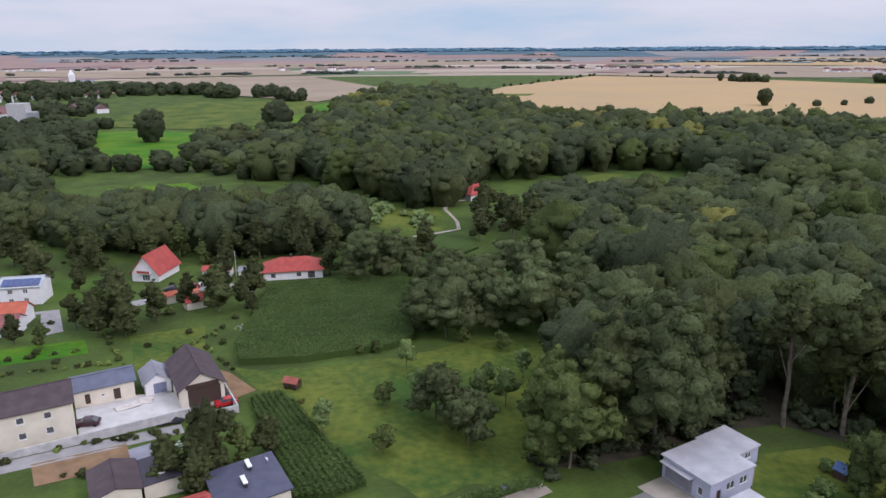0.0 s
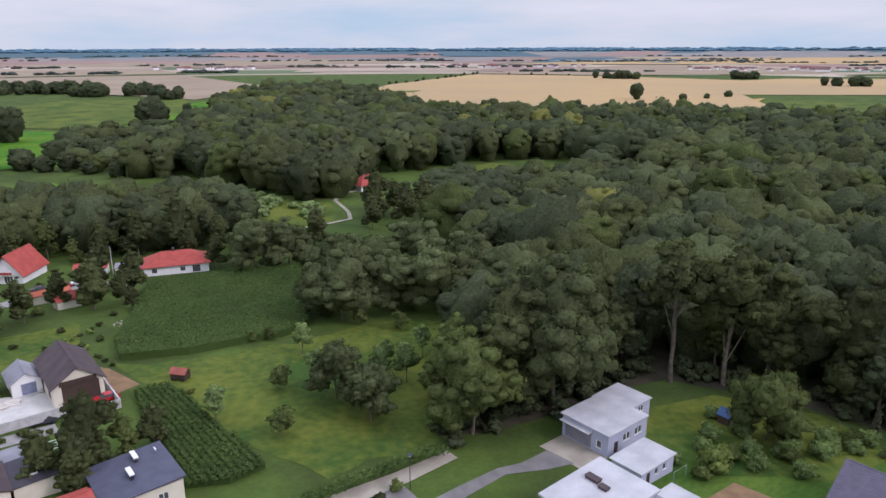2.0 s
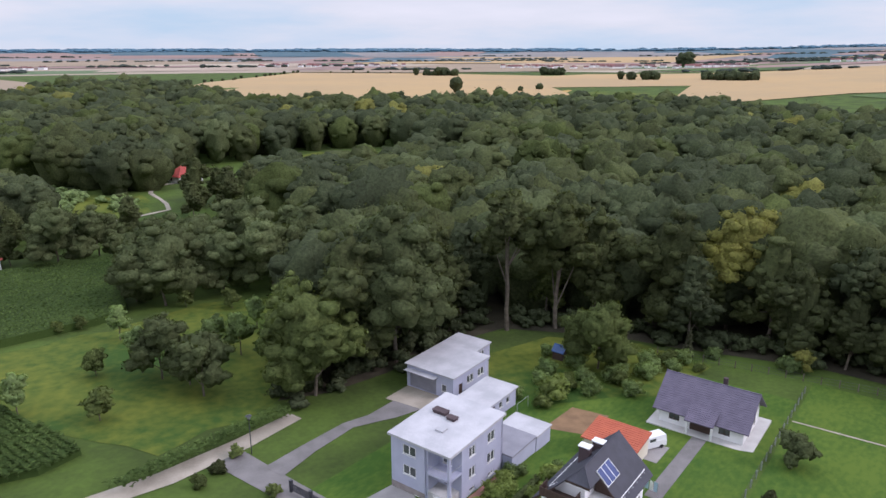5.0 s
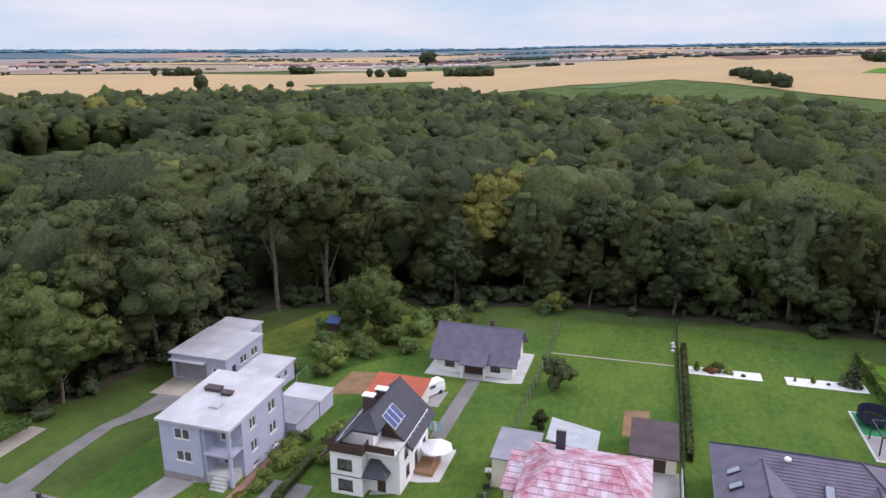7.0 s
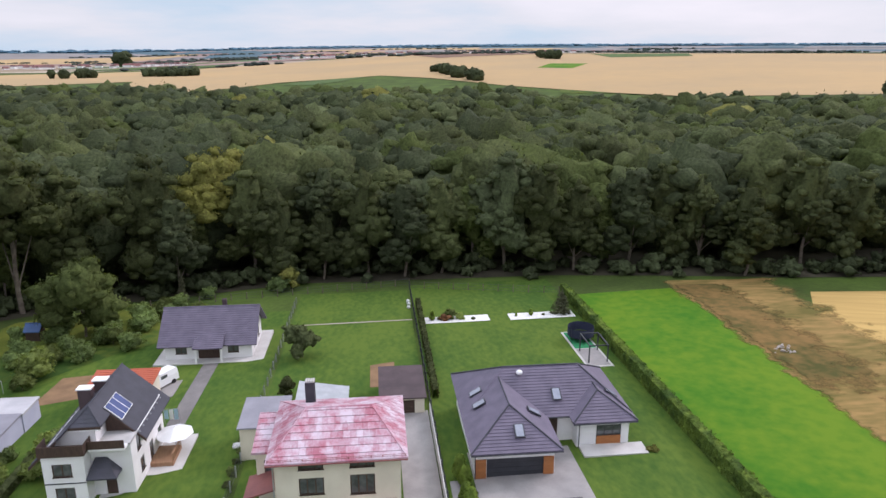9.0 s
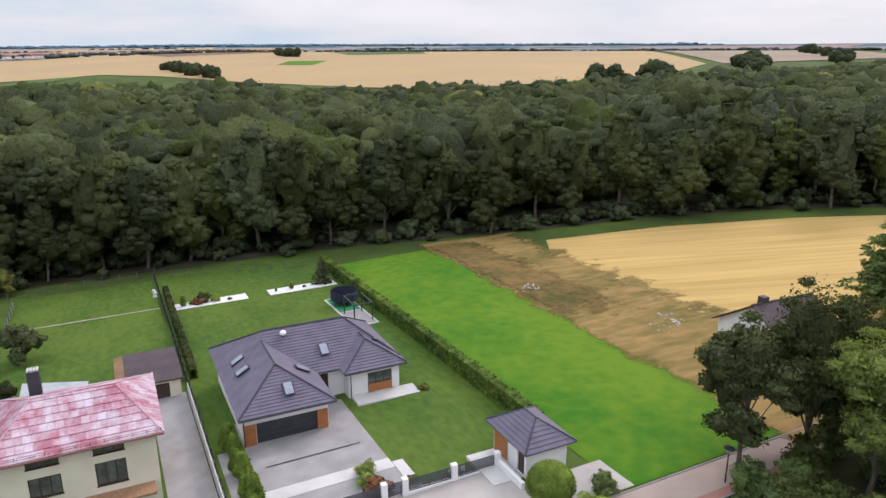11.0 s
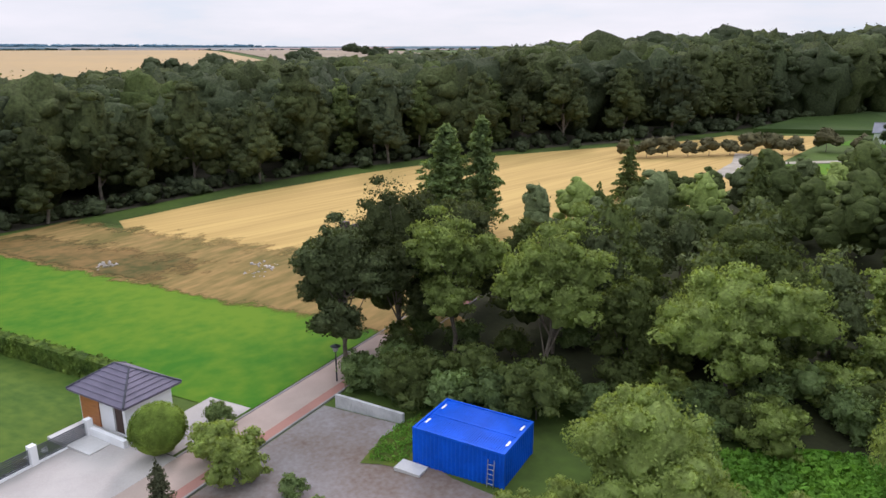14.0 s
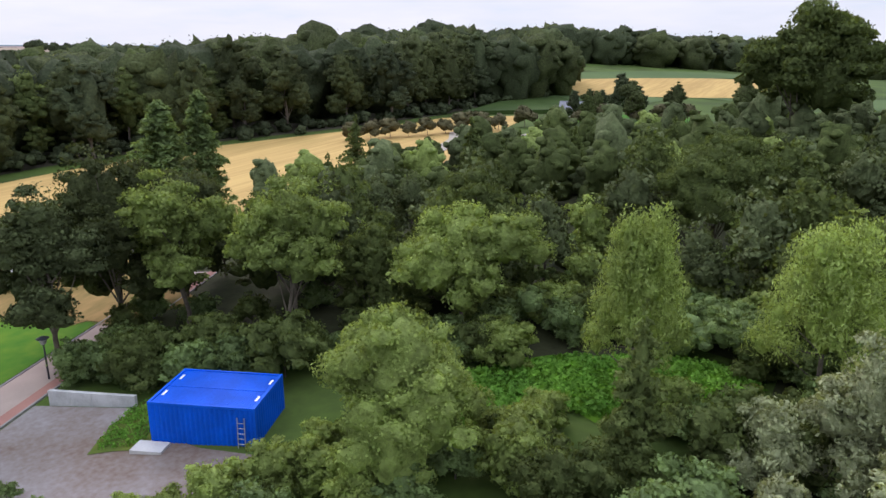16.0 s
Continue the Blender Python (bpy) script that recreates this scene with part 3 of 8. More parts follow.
def boughs(rng, lobes, n=3, k=0.95, amp=0.3, freq=3.0, lean_out=0.25):
    """Lumpy masses of foliage, one for each lobe: cauliflower billows with creases between them, uneven in outline."""
    d0, q0 = BALLS[n]
    L = np.array(lobes, float)
    m = len(L)
    w = rng.normal(size=(m, 9, 3)) * np.array([freq] * 3 + [freq * 2.1] * 6)[None, :, None]
    wave = np.abs(np.sin(np.einsum("mkc,vc->mkv", w, d0) + rng.random((m, 9, 1)) * 6.28))
    rad = k * (1 + amp * (wave[:, :3].mean(1) - 0.64) * 2.2 + amp * 0.8 * (wave[:, 3:].mean(1) - 0.64) * 2.2 + amp * 0.12 * rng.normal(size=(m, len(d0))))
    pos = L[:, None, :3] + d0[None] * L[:, None, 3:] * rad[:, :, None]
    tri = pos[:, q0]
    fn = np.cross(tri[:, :, 2] - tri[:, :, 0], tri[:, :, 3] - tri[:, :, 1])
    nv = np.zeros_like(pos)
    for c in range(4):
        np.add.at(nv, (slice(None), q0[:, c]), fn)
    nv /= np.maximum(1e-9, np.linalg.norm(nv, axis=2))[:, :, None]
    mid = L[:, :3].mean(0)
    mid[2] = L[:, 2].min() * 0.6 + mid[2] * 0.4
    whole = pos - mid
    whole /= np.maximum(0.01, np.linalg.norm(whole, axis=2))[:, :, None]
    nv = nv + whole * lean_out
    quads = (q0[None] + np.arange(m)[:, None, None] * len(d0)).reshape(-1, 4)
    return np.concatenate([pos, nv], 2).reshape(-1, 6), quads


def quads_for(v):
    return np.arange(len(v)).reshape(-1, 4)


def joined(pieces):
    """Several (vertices, quads) as one."""
    vs, qs, o = [], [], 0
    for v, q in pieces:
        vs.append(v)
        qs.append(q + o)
        o += len(v)
    return np.concatenate(vs), np.concatenate(qs)


def moved(piece, x, y, z):
    return piece[0] + np.array((x, y, z, 0, 0, 0)), piece[1]


def broad_lobes(rng, h, r, base=0.25, count=26, top=1.0):
    """Lobes of a broad crown from base*h to h: a core, six sub-crowns of uneven height, and billows on their skins."""
    hc = h * (1 - base)
    out = [(0, 0, h * base + 0.5 * hc, r * 0.5, r * 0.5, hc * 0.36)]
    subs = [(rng.normal() * 0.08 * r, rng.normal() * 0.08 * r, h * base + hc * 0.60, r * 0.52, r * 0.52, hc * 0.37)]
    a0 = rng.random() * 6.28
    for i in range(5):
        a = a0 + i * 1.257 + rng.normal() * 0.25
        q = r * rng.uniform(0.38, 0.60)
        w = r * rng.uniform(0.33, 0.48)
        subs.append((q * math.cos(a), q * math.sin(a), h * base + hc * (0.28, 0.62, 0.24, 0.50, 0.40)[i] + hc * rng.uniform(-0.06, 0.06), w, w * rng.uniform(0.85, 1.15), min(hc * 0.30, w * 1.15)))
    out += subs
    for i in range(count):
        c = subs[i % 6]
        t = (i // 6 + 0.5) / max(1, count // 6)
        z = 1.0 - 1.5 * min(1.0, t)
        a = i * 2.39996 + rng.normal() * 0.4
        e = math.sqrt(max(0.0, 1 - z * z))
        s = r * (0.13 + 0.15 * rng.random() ** 1.3)
        k = 0.84 + 0.24 * rng.random()
        out.append((c[0] + e * c[3] * k * math.cos(a), c[1] + e * c[4] * k * math.sin(a), c[2] + z * c[5] * k, s * rng.uniform(0.85, 1.25), s * rng.uniform(0.85, 1.25), s * (0.6 + 0.3 * rng.random())))
    return out


def trunk_mesh(rng, h, r, lobes, limbs=6, top=0.75, lean=0.0):
    bm = bmesh.new()
    p, n = Vector((0, 0, -0.3)), 5
    pts = [p.copy()]
    for i in range(1, n + 1):
        pts.append(Vector((rng.normal() * 0.012 * h + lean * i, rng.normal() * 0.012 * h, h * top * i / n)))
    for i in range(n):
        rod(bm, pts[i], pts[i + 1], r * (1 - 0.8 * i / n), r * (1 - 0.8 * (i + 1) / n), 7)
    for lb in lobes[:limbs]:
        k = 1 + int(rng.random() * 3)
        rod(bm, pts[k], (lb[0], lb[1], lb[2]), r * 0.35, r * 0.08, 5)
    return bm


def make_tree(name, seed, h, r, n, size, leaf, base=0.25, count=26, label="", category="tree", limbs=6, droop=0.0, trunk_r=None, lobes=None, core=0.6, airy=0.35, loose=0.6, mass=0.88):
    """mass: how far the lumpy boughs fill the billows of a broad crown; core: the same for a crown of given lobes."""
    rng = np.random.default_rng(seed)
    own = lobes is None
    lobes = lobes or broad_lobes(rng, h, r, base, count)
    ob = thing(name, 0, 0, 0, 0, label, category)
    part("trunk", trunk_mesh(rng, h, trunk_r or h * 0.016, lobes[1:], limbs), BARK, ob)
    pieces = [leaf_cloud(rng, lobes, n, size, droop, airy, loose, 7 if own else (1 if len(lobes) > 8 else 0))]
    if own:
        pieces.append(boughs(rng, lobes[1:7], 6, mass * 0.9, 0.35, 3.0))
        if mass > 0.7:
            pieces.append(boughs(rng, lobes[7:], 2, mass * 0.85, 0.35, 2.0))
    elif core and len(lobes) > 1:
        pieces += [boughs(rng, lobes[:1], 6, 0.8, 0.25, 5.0), boughs(rng, lobes[1::4], 2, core, 0.2)]
    elif core:
        pieces.append(boughs(rng, lobes, 8, core, 0.05, 6.0))
    np_mesh("crown", *joined(pieces), leaf, ob)
    return ob


def conifer_lobes(rng, h, r, tiers=20):
    out = [(0, 0, h * 0.5, r * 0.22, r * 0.22, h * 0.42)]
    for i in range(tiers):
        t = i / (tiers - 1)
        rr = r * ((1 - t) ** 0.85 * (0.75 + 0.5 * rng.random())) + 0.1
        for k in range(4 if t < 0.8 else 2):
            a = rng.random() * 6.28
            for f in (0.4, 0.78):
                q = rr * f
                out.append((q * math.cos(a), q * math.sin(a), h * (0.1 + 0.87 * t) - rr * 0.28 * f + rng.normal() * 0.02 * h, rr * 0.3, rr * 0.3, h * 0.022 + 0.06))
    return out


PLACED = set()


def place(ob, x, y, s=1.0, rot=None, sink=0.0, sz=None, label=""):
    """Sets ob on the ground, or a copy of it once it stands."""
    rot = random.random() * 360 if rot is None else rot
    m = pose(x, y, gz(x, y) - sink, 0, 0, rot) @ Matrix.Diagonal((s, s, sz or s, 1))
    if ob.name in PLACED:
        ob = copy_thing(ob, m)
    else:
        PLACED.add(ob.name)
        ob.matrix_basis = m
    if label:
        ob["label"] = label
    return ob


# ======================= ground =======================
def grid_lines(c):
    out, p, step = [0.0], 0.0, 4.0
    while p < 4850:
        step = 4.0 if p < 170 else step * 1.09
        p += step
        out.append(p)
    return [c - q for q in out[:0:-1]] + [c + q for q in out]


gx, gy = grid_lines(40.0), grid_lines(40.0)
gv = [(x, y, gz(x, y)) for y in gy for x in gx]
nx = len(gx)
gq = [(j * nx + i, j * nx + i + 1, (j + 1) * nx + i + 1, (j + 1) * nx + i) for j in range(len(gy) - 1) for i in range(nx - 1)]
ground = np_mesh("ground", np.array(gv), np.array(gq), GRASS)
for p in ground.data.polygons:
    p.use_smooth = True
tagged(ground, "rough green grassland rolling to the horizon", "ground", kind="structure")


def patch(name, poly, material, off=0.04, label="", category="field", step=None, thick=0.0, kind="structure"):
    """A sheet laid on the ground over a polygon; thick gives it raised edges (a kerb, a standing crop)."""
    xs, ys = [p[0] for p in poly], [p[1] for p in poly]
    size = max(max(xs) - min(xs), max(ys) - min(ys))
    step = step or max(3.0, size / 14)
    cx, cy = sum(xs) / len(xs), sum(ys) / len(ys)
    off = off + thick + max(0, math.hypot(cx, cy) - 200) * 0.0007
    bm = bmesh.new()
    vs = [bm.verts.new((x, y, 0)) for x, y in poly]
    bm.faces.new(vs)
    for axis, lo, hi in ((0, min(xs), max(xs)), (1, min(ys), max(ys))):
        c = lo + step
        while c < hi:
            co, no = [0, 0, 0], [0, 0, 0]
            co[axis], no[axis] = c, 1
            bmesh.ops.bisect_plane(bm, geom=bm.verts[:] + bm.edges[:] + bm.faces[:], plane_co=co, plane_no=no)
            c += step
    bmesh.ops.triangulate(bm, faces=[f for f in bm.faces if len(f.verts) > 4])
    bmesh.ops.recalc_face_normals(bm, faces=bm.faces)
    if bm.faces and sum(f.normal.z for f in bm.faces) < 0:
        bmesh.ops.reverse_faces(bm, faces=bm.faces)
    if thick:
        edges = [e for e in bm.edges if e.is_boundary]
        r = bmesh.ops.extrude_edge_only(bm, edges=edges)
        low = {v for v in r["geom"] if isinstance(v, bmesh.types.BMVert)}
    else:
        low = set()
    for v in bm.verts:
        v.co.z = gz(v.co.x, v.co.y) + (off if v not in low else off - thick - 0.15)
    return tagged(part(name, bm, material), label, category, kind=kind)


def rough(poly, amp=0.8, step=4.0, seed=1):
    """The same outline with a wavering edge."""
    rg = random.Random(seed)
    out = []
    for (x0, y0), (x1, y1) in zip(poly, poly[1:] + poly[:1]):
        n = max(1, int(math.hypot(x1 - x0, y1 - y0) / step))
        out += [(x0 + (x1 - x0) * i / n + rg.uniform(-amp, amp), y0 + (y1 - y0) * i / n + rg.uniform(-amp, amp)) for i in range(n)]
    return out


def uv_poly(*pts):
    return [P(u, v) for u, v in pts]


def rect(u0, u1, v0, v1):
    return uv_poly((u0, v0), (u1, v0), (u1, v1), (u0, v1))


# ---- near fields and lawns ----
patch("lawn", rect(48, 124, -31, -5), LAWN, 0.05, "mown green lawn behind the grey-roofed house", "lawn")
patch("lawn", rect(48, 121, -4.4, 14.6), LAWN, 0.05, "striped mown lawn behind the red-roofed house", "lawn")
patch("lawn", rect(46, 112, 15.4, 57), LAWN, 0.05, "green garden lawn round the houses", "lawn")
patch("rough_garden", uv_poly((88, 57.5), (87, 45), (96, 38), (100, 33), (118, 30), (121, 44), (113, 60), (98, 64)), MEADOW_DULL, 0.09, "rough overgrown garden below the woods", "garden")
patch("lawn", uv_poly((36, -52.5), (114, -53), (113, -32), (36, -32)), MEADOW_BRIGHT, 0.05, "bright green unmown meadow strip", "meadow")
patch("lawn", rect(44.2, 48, -31, -19.05), LAWN, 0.05, "mown lawn strip behind the gate fence", "lawn")
ragged(DRYWEEDS, ((94, -4.3, 0.464, -0.886, 1.6), (102, -20.5, -0.464, 0.886, 5.0)))
ragged(BROWNFALLOW, ((94.4, -5, 0.464, -0.886, 1.4), (98, -12.6, -0.464, 0.886, 4.0), (88, -10, 0.886, 0.464, 7.0)))
patch("fallow_strip", [(128, 16), (134, 2), (141, -10), (92, -38), (52, -32), (56, -20), (92, -2.5), (102, 3), (114, 10.5)], DRYWEEDS, 0.12, "straw-coloured fallow strip with dry weeds", "field")
patch("fallow_strip", [(126, 13), (130, 4), (132, -7), (112, -17), (84, -22), (80, -9), (92, -2), (104, 3), (115, 9)], BROWNFALLOW, 0.18, "brown weedy patch of the fallow strip", "field")
patch("stubble_field", [(130, -10), (139, -34), (143, -61), (142, -89), (129, -128), (122, -166), (108, -180), (75, -95), (60, -46), (70, -27), (82, -22), (106, -10)], STUBBLE, 0.06, "golden harvested stubble field below the woods", "field")
patch("meadow", rough([(-47, 137), (-38, 135), (-11, 144), (8, 157), (36, 157), (24, 125), (14, 98), (-4, 89), (-20, 104), (-36, 124)], 0.9), MEADOW_DULL, 0.05, "bright green orchard meadow", "meadow")
patch("maize_field", [(-49, 149), (-54, 202), (-13, 211), (-8, 156), (-13, 149), (-32, 140), (-45, 138)], DARKCROP, 0.0, "dense dark green maize field", "field", thick=1.6)
patch("maize_field", [(-15, 261), (11, 271), (12, 248), (-4, 227), (-15, 227)], DARKCROP, 0.0, "dark green crop field by a track", "field", thick=0.8)
patch("meadow", [(58, 372), (90, 402), (147, 397), (140, 372), (110, 341), (84, 346)], MEADOW_DULL, 0.1, "green clearing in the woods", "meadow")
# ---- roads and paving ----
KERBSTONE = mat("dull_kerbstone", (0.300, 0.280, 0.265), (0.230, 0.215, 0.200), 0.9, 0.8, 9, world_space=True)
FORECOURT = mat("sandy_paving", (0.440, 0.400, 0.370), (0.370, 0.335, 0.310), 0.85, 0.4, 8, world_space=True)
patch("road", uv_poly((31.7, 52), (31.7, -62), (35.6, -62), (35.6, 52)), PINK_PAVING, 0.07, "pinkish block-paved village street", "road")
patch("road_edging", uv_poly((31.7, 52), (31.7, -62), (32.6, -62), (32.6, 52)), RED_PAVING, 0.10, "red paved strip along the street", "road")
patch("kerb", uv_poly((31.55, 52), (31.55, -62), (31.7, -62), (31.7, 52)), KERBSTONE, 0.05, "dull concrete kerb", "kerb", thick=0.08)
patch("kerb", uv_poly((35.6, -26), (35.6, -62), (35.75, -62), (35.75, -26)), KERBSTONE, 0.05, "dull concrete kerb", "kerb", thick=0.08)
patch("gravel_yard", uv_poly((31.4, -35.6), (31.4, -20), (26, -18.6), (18, -18), (14.6, -21), (13, -26), (13.2, -29), (14.5, -31), (18.5, -31.6), (22, -33), (24.8, -35.6)), YARD, 0.06, "grey gravel parking yard", "yard")
patch("driveway", rect(35.62, 43.6, -26, -9), FORECOURT, 0.06, "pale grey paved forecourt before the gate", "driveway")
patch("driveway", rect(43.6, 62, -18, -7.6), PAVING, 0.08, "grey paved driveway before a double garage", "driveway")
patch("driveway", rect(48, 72, -4.4, -0.9), PAVING, 0.08, "long grey paved driveway beside the house", "driveway")
patch("driveway", rect(72, 92, 22.8, 24.8), ASPHALT, 0.08, "narrow grey paved path to the bungalow", "path")
patch("dirt_track", uv_poly((30, 73.2), (30, 76.6), (39, 74.6), (50, 74), (60, 74.2), (60, 71.6), (50, 70.8), (39, 71)), DIRT, 0.07, "pale gravel track beside the meadow", "track")
patch("asphalt_road", uv_poly((36, 50), (36, 54), (44.5, 58), (44.5, 72), (49, 70.6), (48.5, 62), (48, 50)), ASPHALT, 0.06, "grey asphalt lane end", "road")
patch("driveway", [(30.5, 92.6), (25.4, 89.4), (21.5, 88.4), (14.5, 84.2), (9, 80.6), (10.8, 77.6), (15.8, 82.0), (22.4, 86.6), (29, 87.2), (33.4, 88.3)], ASPHALT, 0.09, "curved grey asphalt drive", "driveway")
patch("forecourt", uv_poly((72.6, 66.5), (72.6, 58), (78.4, 57.6), (78.4, 66.8)), DIRT, 0.07, "pale concrete forecourt of the workshop", "forecourt")
patch("yard", uv_poly((-2, 122), (24, 124), (15, 134), (9, 136), (-2, 134.6)), PALE_PAVING, 0.06, "pale concrete farmyard", "yard")
# ---- far fields ----

def far_field(mname, poly):
    patch("field", poly, mname, 0.1, {"bright_meadow": "bright green meadow in the valley", "orchard_meadow_grass": "dull green grass field", "ploughed_field": "ploughed reddish-brown field", "tan_field": "tan harvested field", "pale_stubble": "pale wheat stubble on the rolling fields", "green_field": "green crop field", "stubble_field": "golden stubble field"}[mname.name])


for mname, poly in ((MEADOW_BRIGHT, [(-320, 590), (-268, 606), (-199, 596), (-172, 560), (-160, 436), (-204, 420), (-240, 470)]),
    (MEADOW_BRIGHT, [(-181, 364), (-143, 380), (-101, 330), (-96, 310), (-129, 318), (-153, 325)]),
    (MEADOW_BRIGHT, [(-175, 600), (-168, 790), (-110, 905), (-100, 760), (-128, 600)]),
    (PLOUGHED, [(-470, 1180), (-250, 1320), (-110, 1090), (-260, 1010)]),
    (TAN, [(-665, 1535), (-318, 1627), (-76, 1080), (-157, 865), (-380, 1044), (-560, 1000)]),
    (WHEAT, [(15, 850), (91, 1136), (315, 1530), (551, 1366), (706, 1147), (800, 1000), (690, 760), (502, 811), (420, 600), (310, 585), (185, 612), (98, 640)]),
    (FIELD_GREEN, [(294, 720), (362, 690), (470, 770), (480, 790), (320, 790)]),):
    far_field(mname, poly)
for mname, poly in ((STUBBLE, [(330, 660), (390, 632), (500, 760), (420, 730), (362, 688)]),
    (FIELD_GREEN, [(335, 615), (394, 632), (480, 560), (420, 470), (330, 520)]),
    (WHEAT, [(480, 560), (510, 543), (709, 539), (825, 465), (788, 374), (712, 250), (640, 60), (620, -120), (900, -260), (1500, -300), (1900, 300), (1500, 900), (1270, 980), (820, 1190), (700, 1140), (690, 760)]),
    (MEADOW_DULL, [(401, 712), (514, 728), (640, 571), (536, 549), (442, 517), (434, 585)]),
    (FIELD_GREEN, [(684, 520), (840, 503), (783, 468), (683, 476)]),
    (MEADOW_DULL, [(655, 175), (672, 89), (815, 134), (850, 240)]),
    (MEADOW_BRIGHT, [(1056, 244), (1059, 302), (960, 292), (950, 240)]),
    (MEADOW_DULL, [(13, 897), (94, 1062), (164, 1083), (104, 924), (60, 822), (28, 824)]),
    (MEADOW_DULL, [(301, 738), (383, 786), (504, 813), (446, 717), (352, 654), (338, 692)]),
    (FIELD_GREEN, [(1000, 1300), (1500, 1400), (1700, 1250), (1200, 1050)]),
    (TAN, [(-1500, 1800), (-600, 2300), (-320, 1700), (-700, 1560)]),
    (FIELD_GREEN, [(-700, 1540), (-320, 1640), (-200, 1800), (-700, 1700)]),):
    far_field(mname, poly)
for mname, poly in ((TAN, [(300, 1560), (900, 2100), (1600, 1900), (1000, 1350), (560, 1400)]),
    (WHEAT, [(600, 2300), (1500, 3200), (2600, 2400), (1700, 1950)]),
    (TAN, [(-1500, 2600), (-300, 3300), (500, 2600), (-500, 2200)]),
    (PLOUGHED, [(1300, 600), (1600, 820), (1800, 600), (1500, 420)]),
    (TAN, [(900, -280), (1500, -320), (1700, -700), (1000, -560)]),
    (FIELD_GREEN, [(1250, 250), (1450, 330), (1500, 150), (1300, 120)]),
    (WHEAT, [(2000, 1800), (3300, 2200), (3600, 900), (2100, 900)]),):
    far_field(mname, poly)
for mname, poly in ((FIELD_GREEN, [(160, -301), (175, -329), (132, -417), (80, -430), (115, -367)]),
    (FIELD_GREEN, [(100, -228), (140, -215), (190, -240), (170, -262), (95, -262)]),
    (MEADOW_BRIGHT, [(62, -168), (98, -164), (104, -186), (78, -200), (58, -190)]),
    (TAN, [(-2600, 1600), (-1500, 2400), (-900, 1700), (-1500, 1100)]),):
    far_field(mname, poly)

# ======================= woods =======================
WOODS_WEST_SIDE = [(12, 97), (22, 97), (33, 102), (48, 111), (62, 115.5), (80, 103), (87, 94), (104, 77), (113, 59), (126, 33), (133, 12), (138, -8), (147, -33), (151, -61), (148, -89), (134, -130), (131, -166), (137, -206), (131, -246), (170, -312), (300, -340), (160, -420)]
WOODS_FAR_SIDE = [(40, -560), (-90, -640), (-90, -760), (420, -740), (520, -480), (520, -300), (470, -180), (430, -60), (500, 120), (470, 240), (430, 330), (420, 470), (330, 525), (300, 562), (180, 592), (92, 622), (50, 780), (0, 900), (-80, 900), (-110, 760), (-100, 600), (-128, 612), (-192, 566), (-190, 517), (-164, 432), (-116, 394), (-69, 365), (-42, 340), (-18, 311), (-2, 312), (2, 345), (20, 366), (60, 396), (100, 408), (152, 404), (150, 380), (122, 340), (86, 335), (48, 318), (36, 300), (44, 262), (36, 230), (38, 200), (40, 165), (30, 130), (20, 112)]
VILLAGE_BELT = [(-310, 440), (-245, 410), (-212, 350), (-190, 310), (-160, 282), (-100, 276), (-48, 280), (-34, 268), (-30, 246), (-60, 243), (-110, 247), (-170, 258), (-260, 270)]
WOODS = [WOODS_WEST_SIDE + WOODS_FAR_SIDE, VILLAGE_BELT]
CLEAR = [(5, 320), (40, 325), (61, 345), (112, 338), (150, 380), (152, 402), (98, 408), (55, 392), (12, 355)]
EDGE = WOODS[0][:20]


def edge_dist(x, y):
    best = 1e9
    for (x0, y0), (x1, y1) in zip(EDGE, EDGE[1:]):
        dx, dy = x1 - x0, y1 - y0
        t = max(0, min(1, ((x - x0) * dx + (y - y0) * dy) / (dx * dx + dy * dy)))
        best = min(best, math.hypot(x - x0 - t * dx, y - y0 - t * dy))
    return best


patch("forest_floor", [(14, 99), (22, 99), (33, 103), (48, 112), (62, 116), (80, 104), (87, 95), (104, 78), (113, 60), (126, 34), (133, 13), (139, -8), (148, -33), (152, -61), (149, -89), (135, -130), (132, -166), (138, -206), (132, -246), (300, -300), (300, 200), (100, 260), (40, 165), (30, 130)], FORESTFLOOR, 0.1, "dark forest floor under the trees", "forest floor", kind="structure")

HERO = [(19.8, 99.0), (36.0, 107.0), (62.3, 115.0), (72.0, 112.5), (104.0, 99.0)]
rng = np.random.default_rng(7)
near_spots, far_chunks, spots = [], [], []
for poly in WOODS:
    xs, ys = [p[0] for p in poly], [p[1] for p in poly]
    y, row = min(ys), 0
    while y < max(ys):
        x = min(xs) + (row % 2) * 6.0
        while x < max(xs):
            px, py = x + rng.normal() * 2.2, y + rng.normal() * 2.2
            if inside(poly, px, py) and not inside(CLEAR, px, py) and min(math.hypot(px - a, py - b) for a, b in HERO) > 8.5:
                spots.append((px, py, math.hypot(px, py)))
            x += 15.5 if math.hypot(x, y) < 420 else 20.0
        y += 13.4 if abs(y) < 420 else 17.0
        row += 1
px0 = WOODS[1]
for k in range(420):
    px, py = rng.uniform(-310, -24), rng.uniform(244, 440)
    if inside(px0, px, py):
        spots.append((px, py, math.hypot(px, py)))
for k in range(230):
    i = int(rng.random() * 18) + 1
    (x0, y0), (x1, y1) = EDGE[i], EDGE[i + 1]
    t, off = rng.random(), rng.uniform(3, 13)
    ln = math.hypot(x1 - x0, y1 - y0)
    px, py = x0 + (x1 - x0) * t - (y1 - y0) / ln * off, y0 + (y1 - y0) * t + (x1 - x0) / ln * off
    if inside(WOODS[0], px, py) and min(math.hypot(px - q[0], py - q[1]) for q in spots + HERO) > 6.3:
        spots.append((px, py, math.hypot(px, py)))
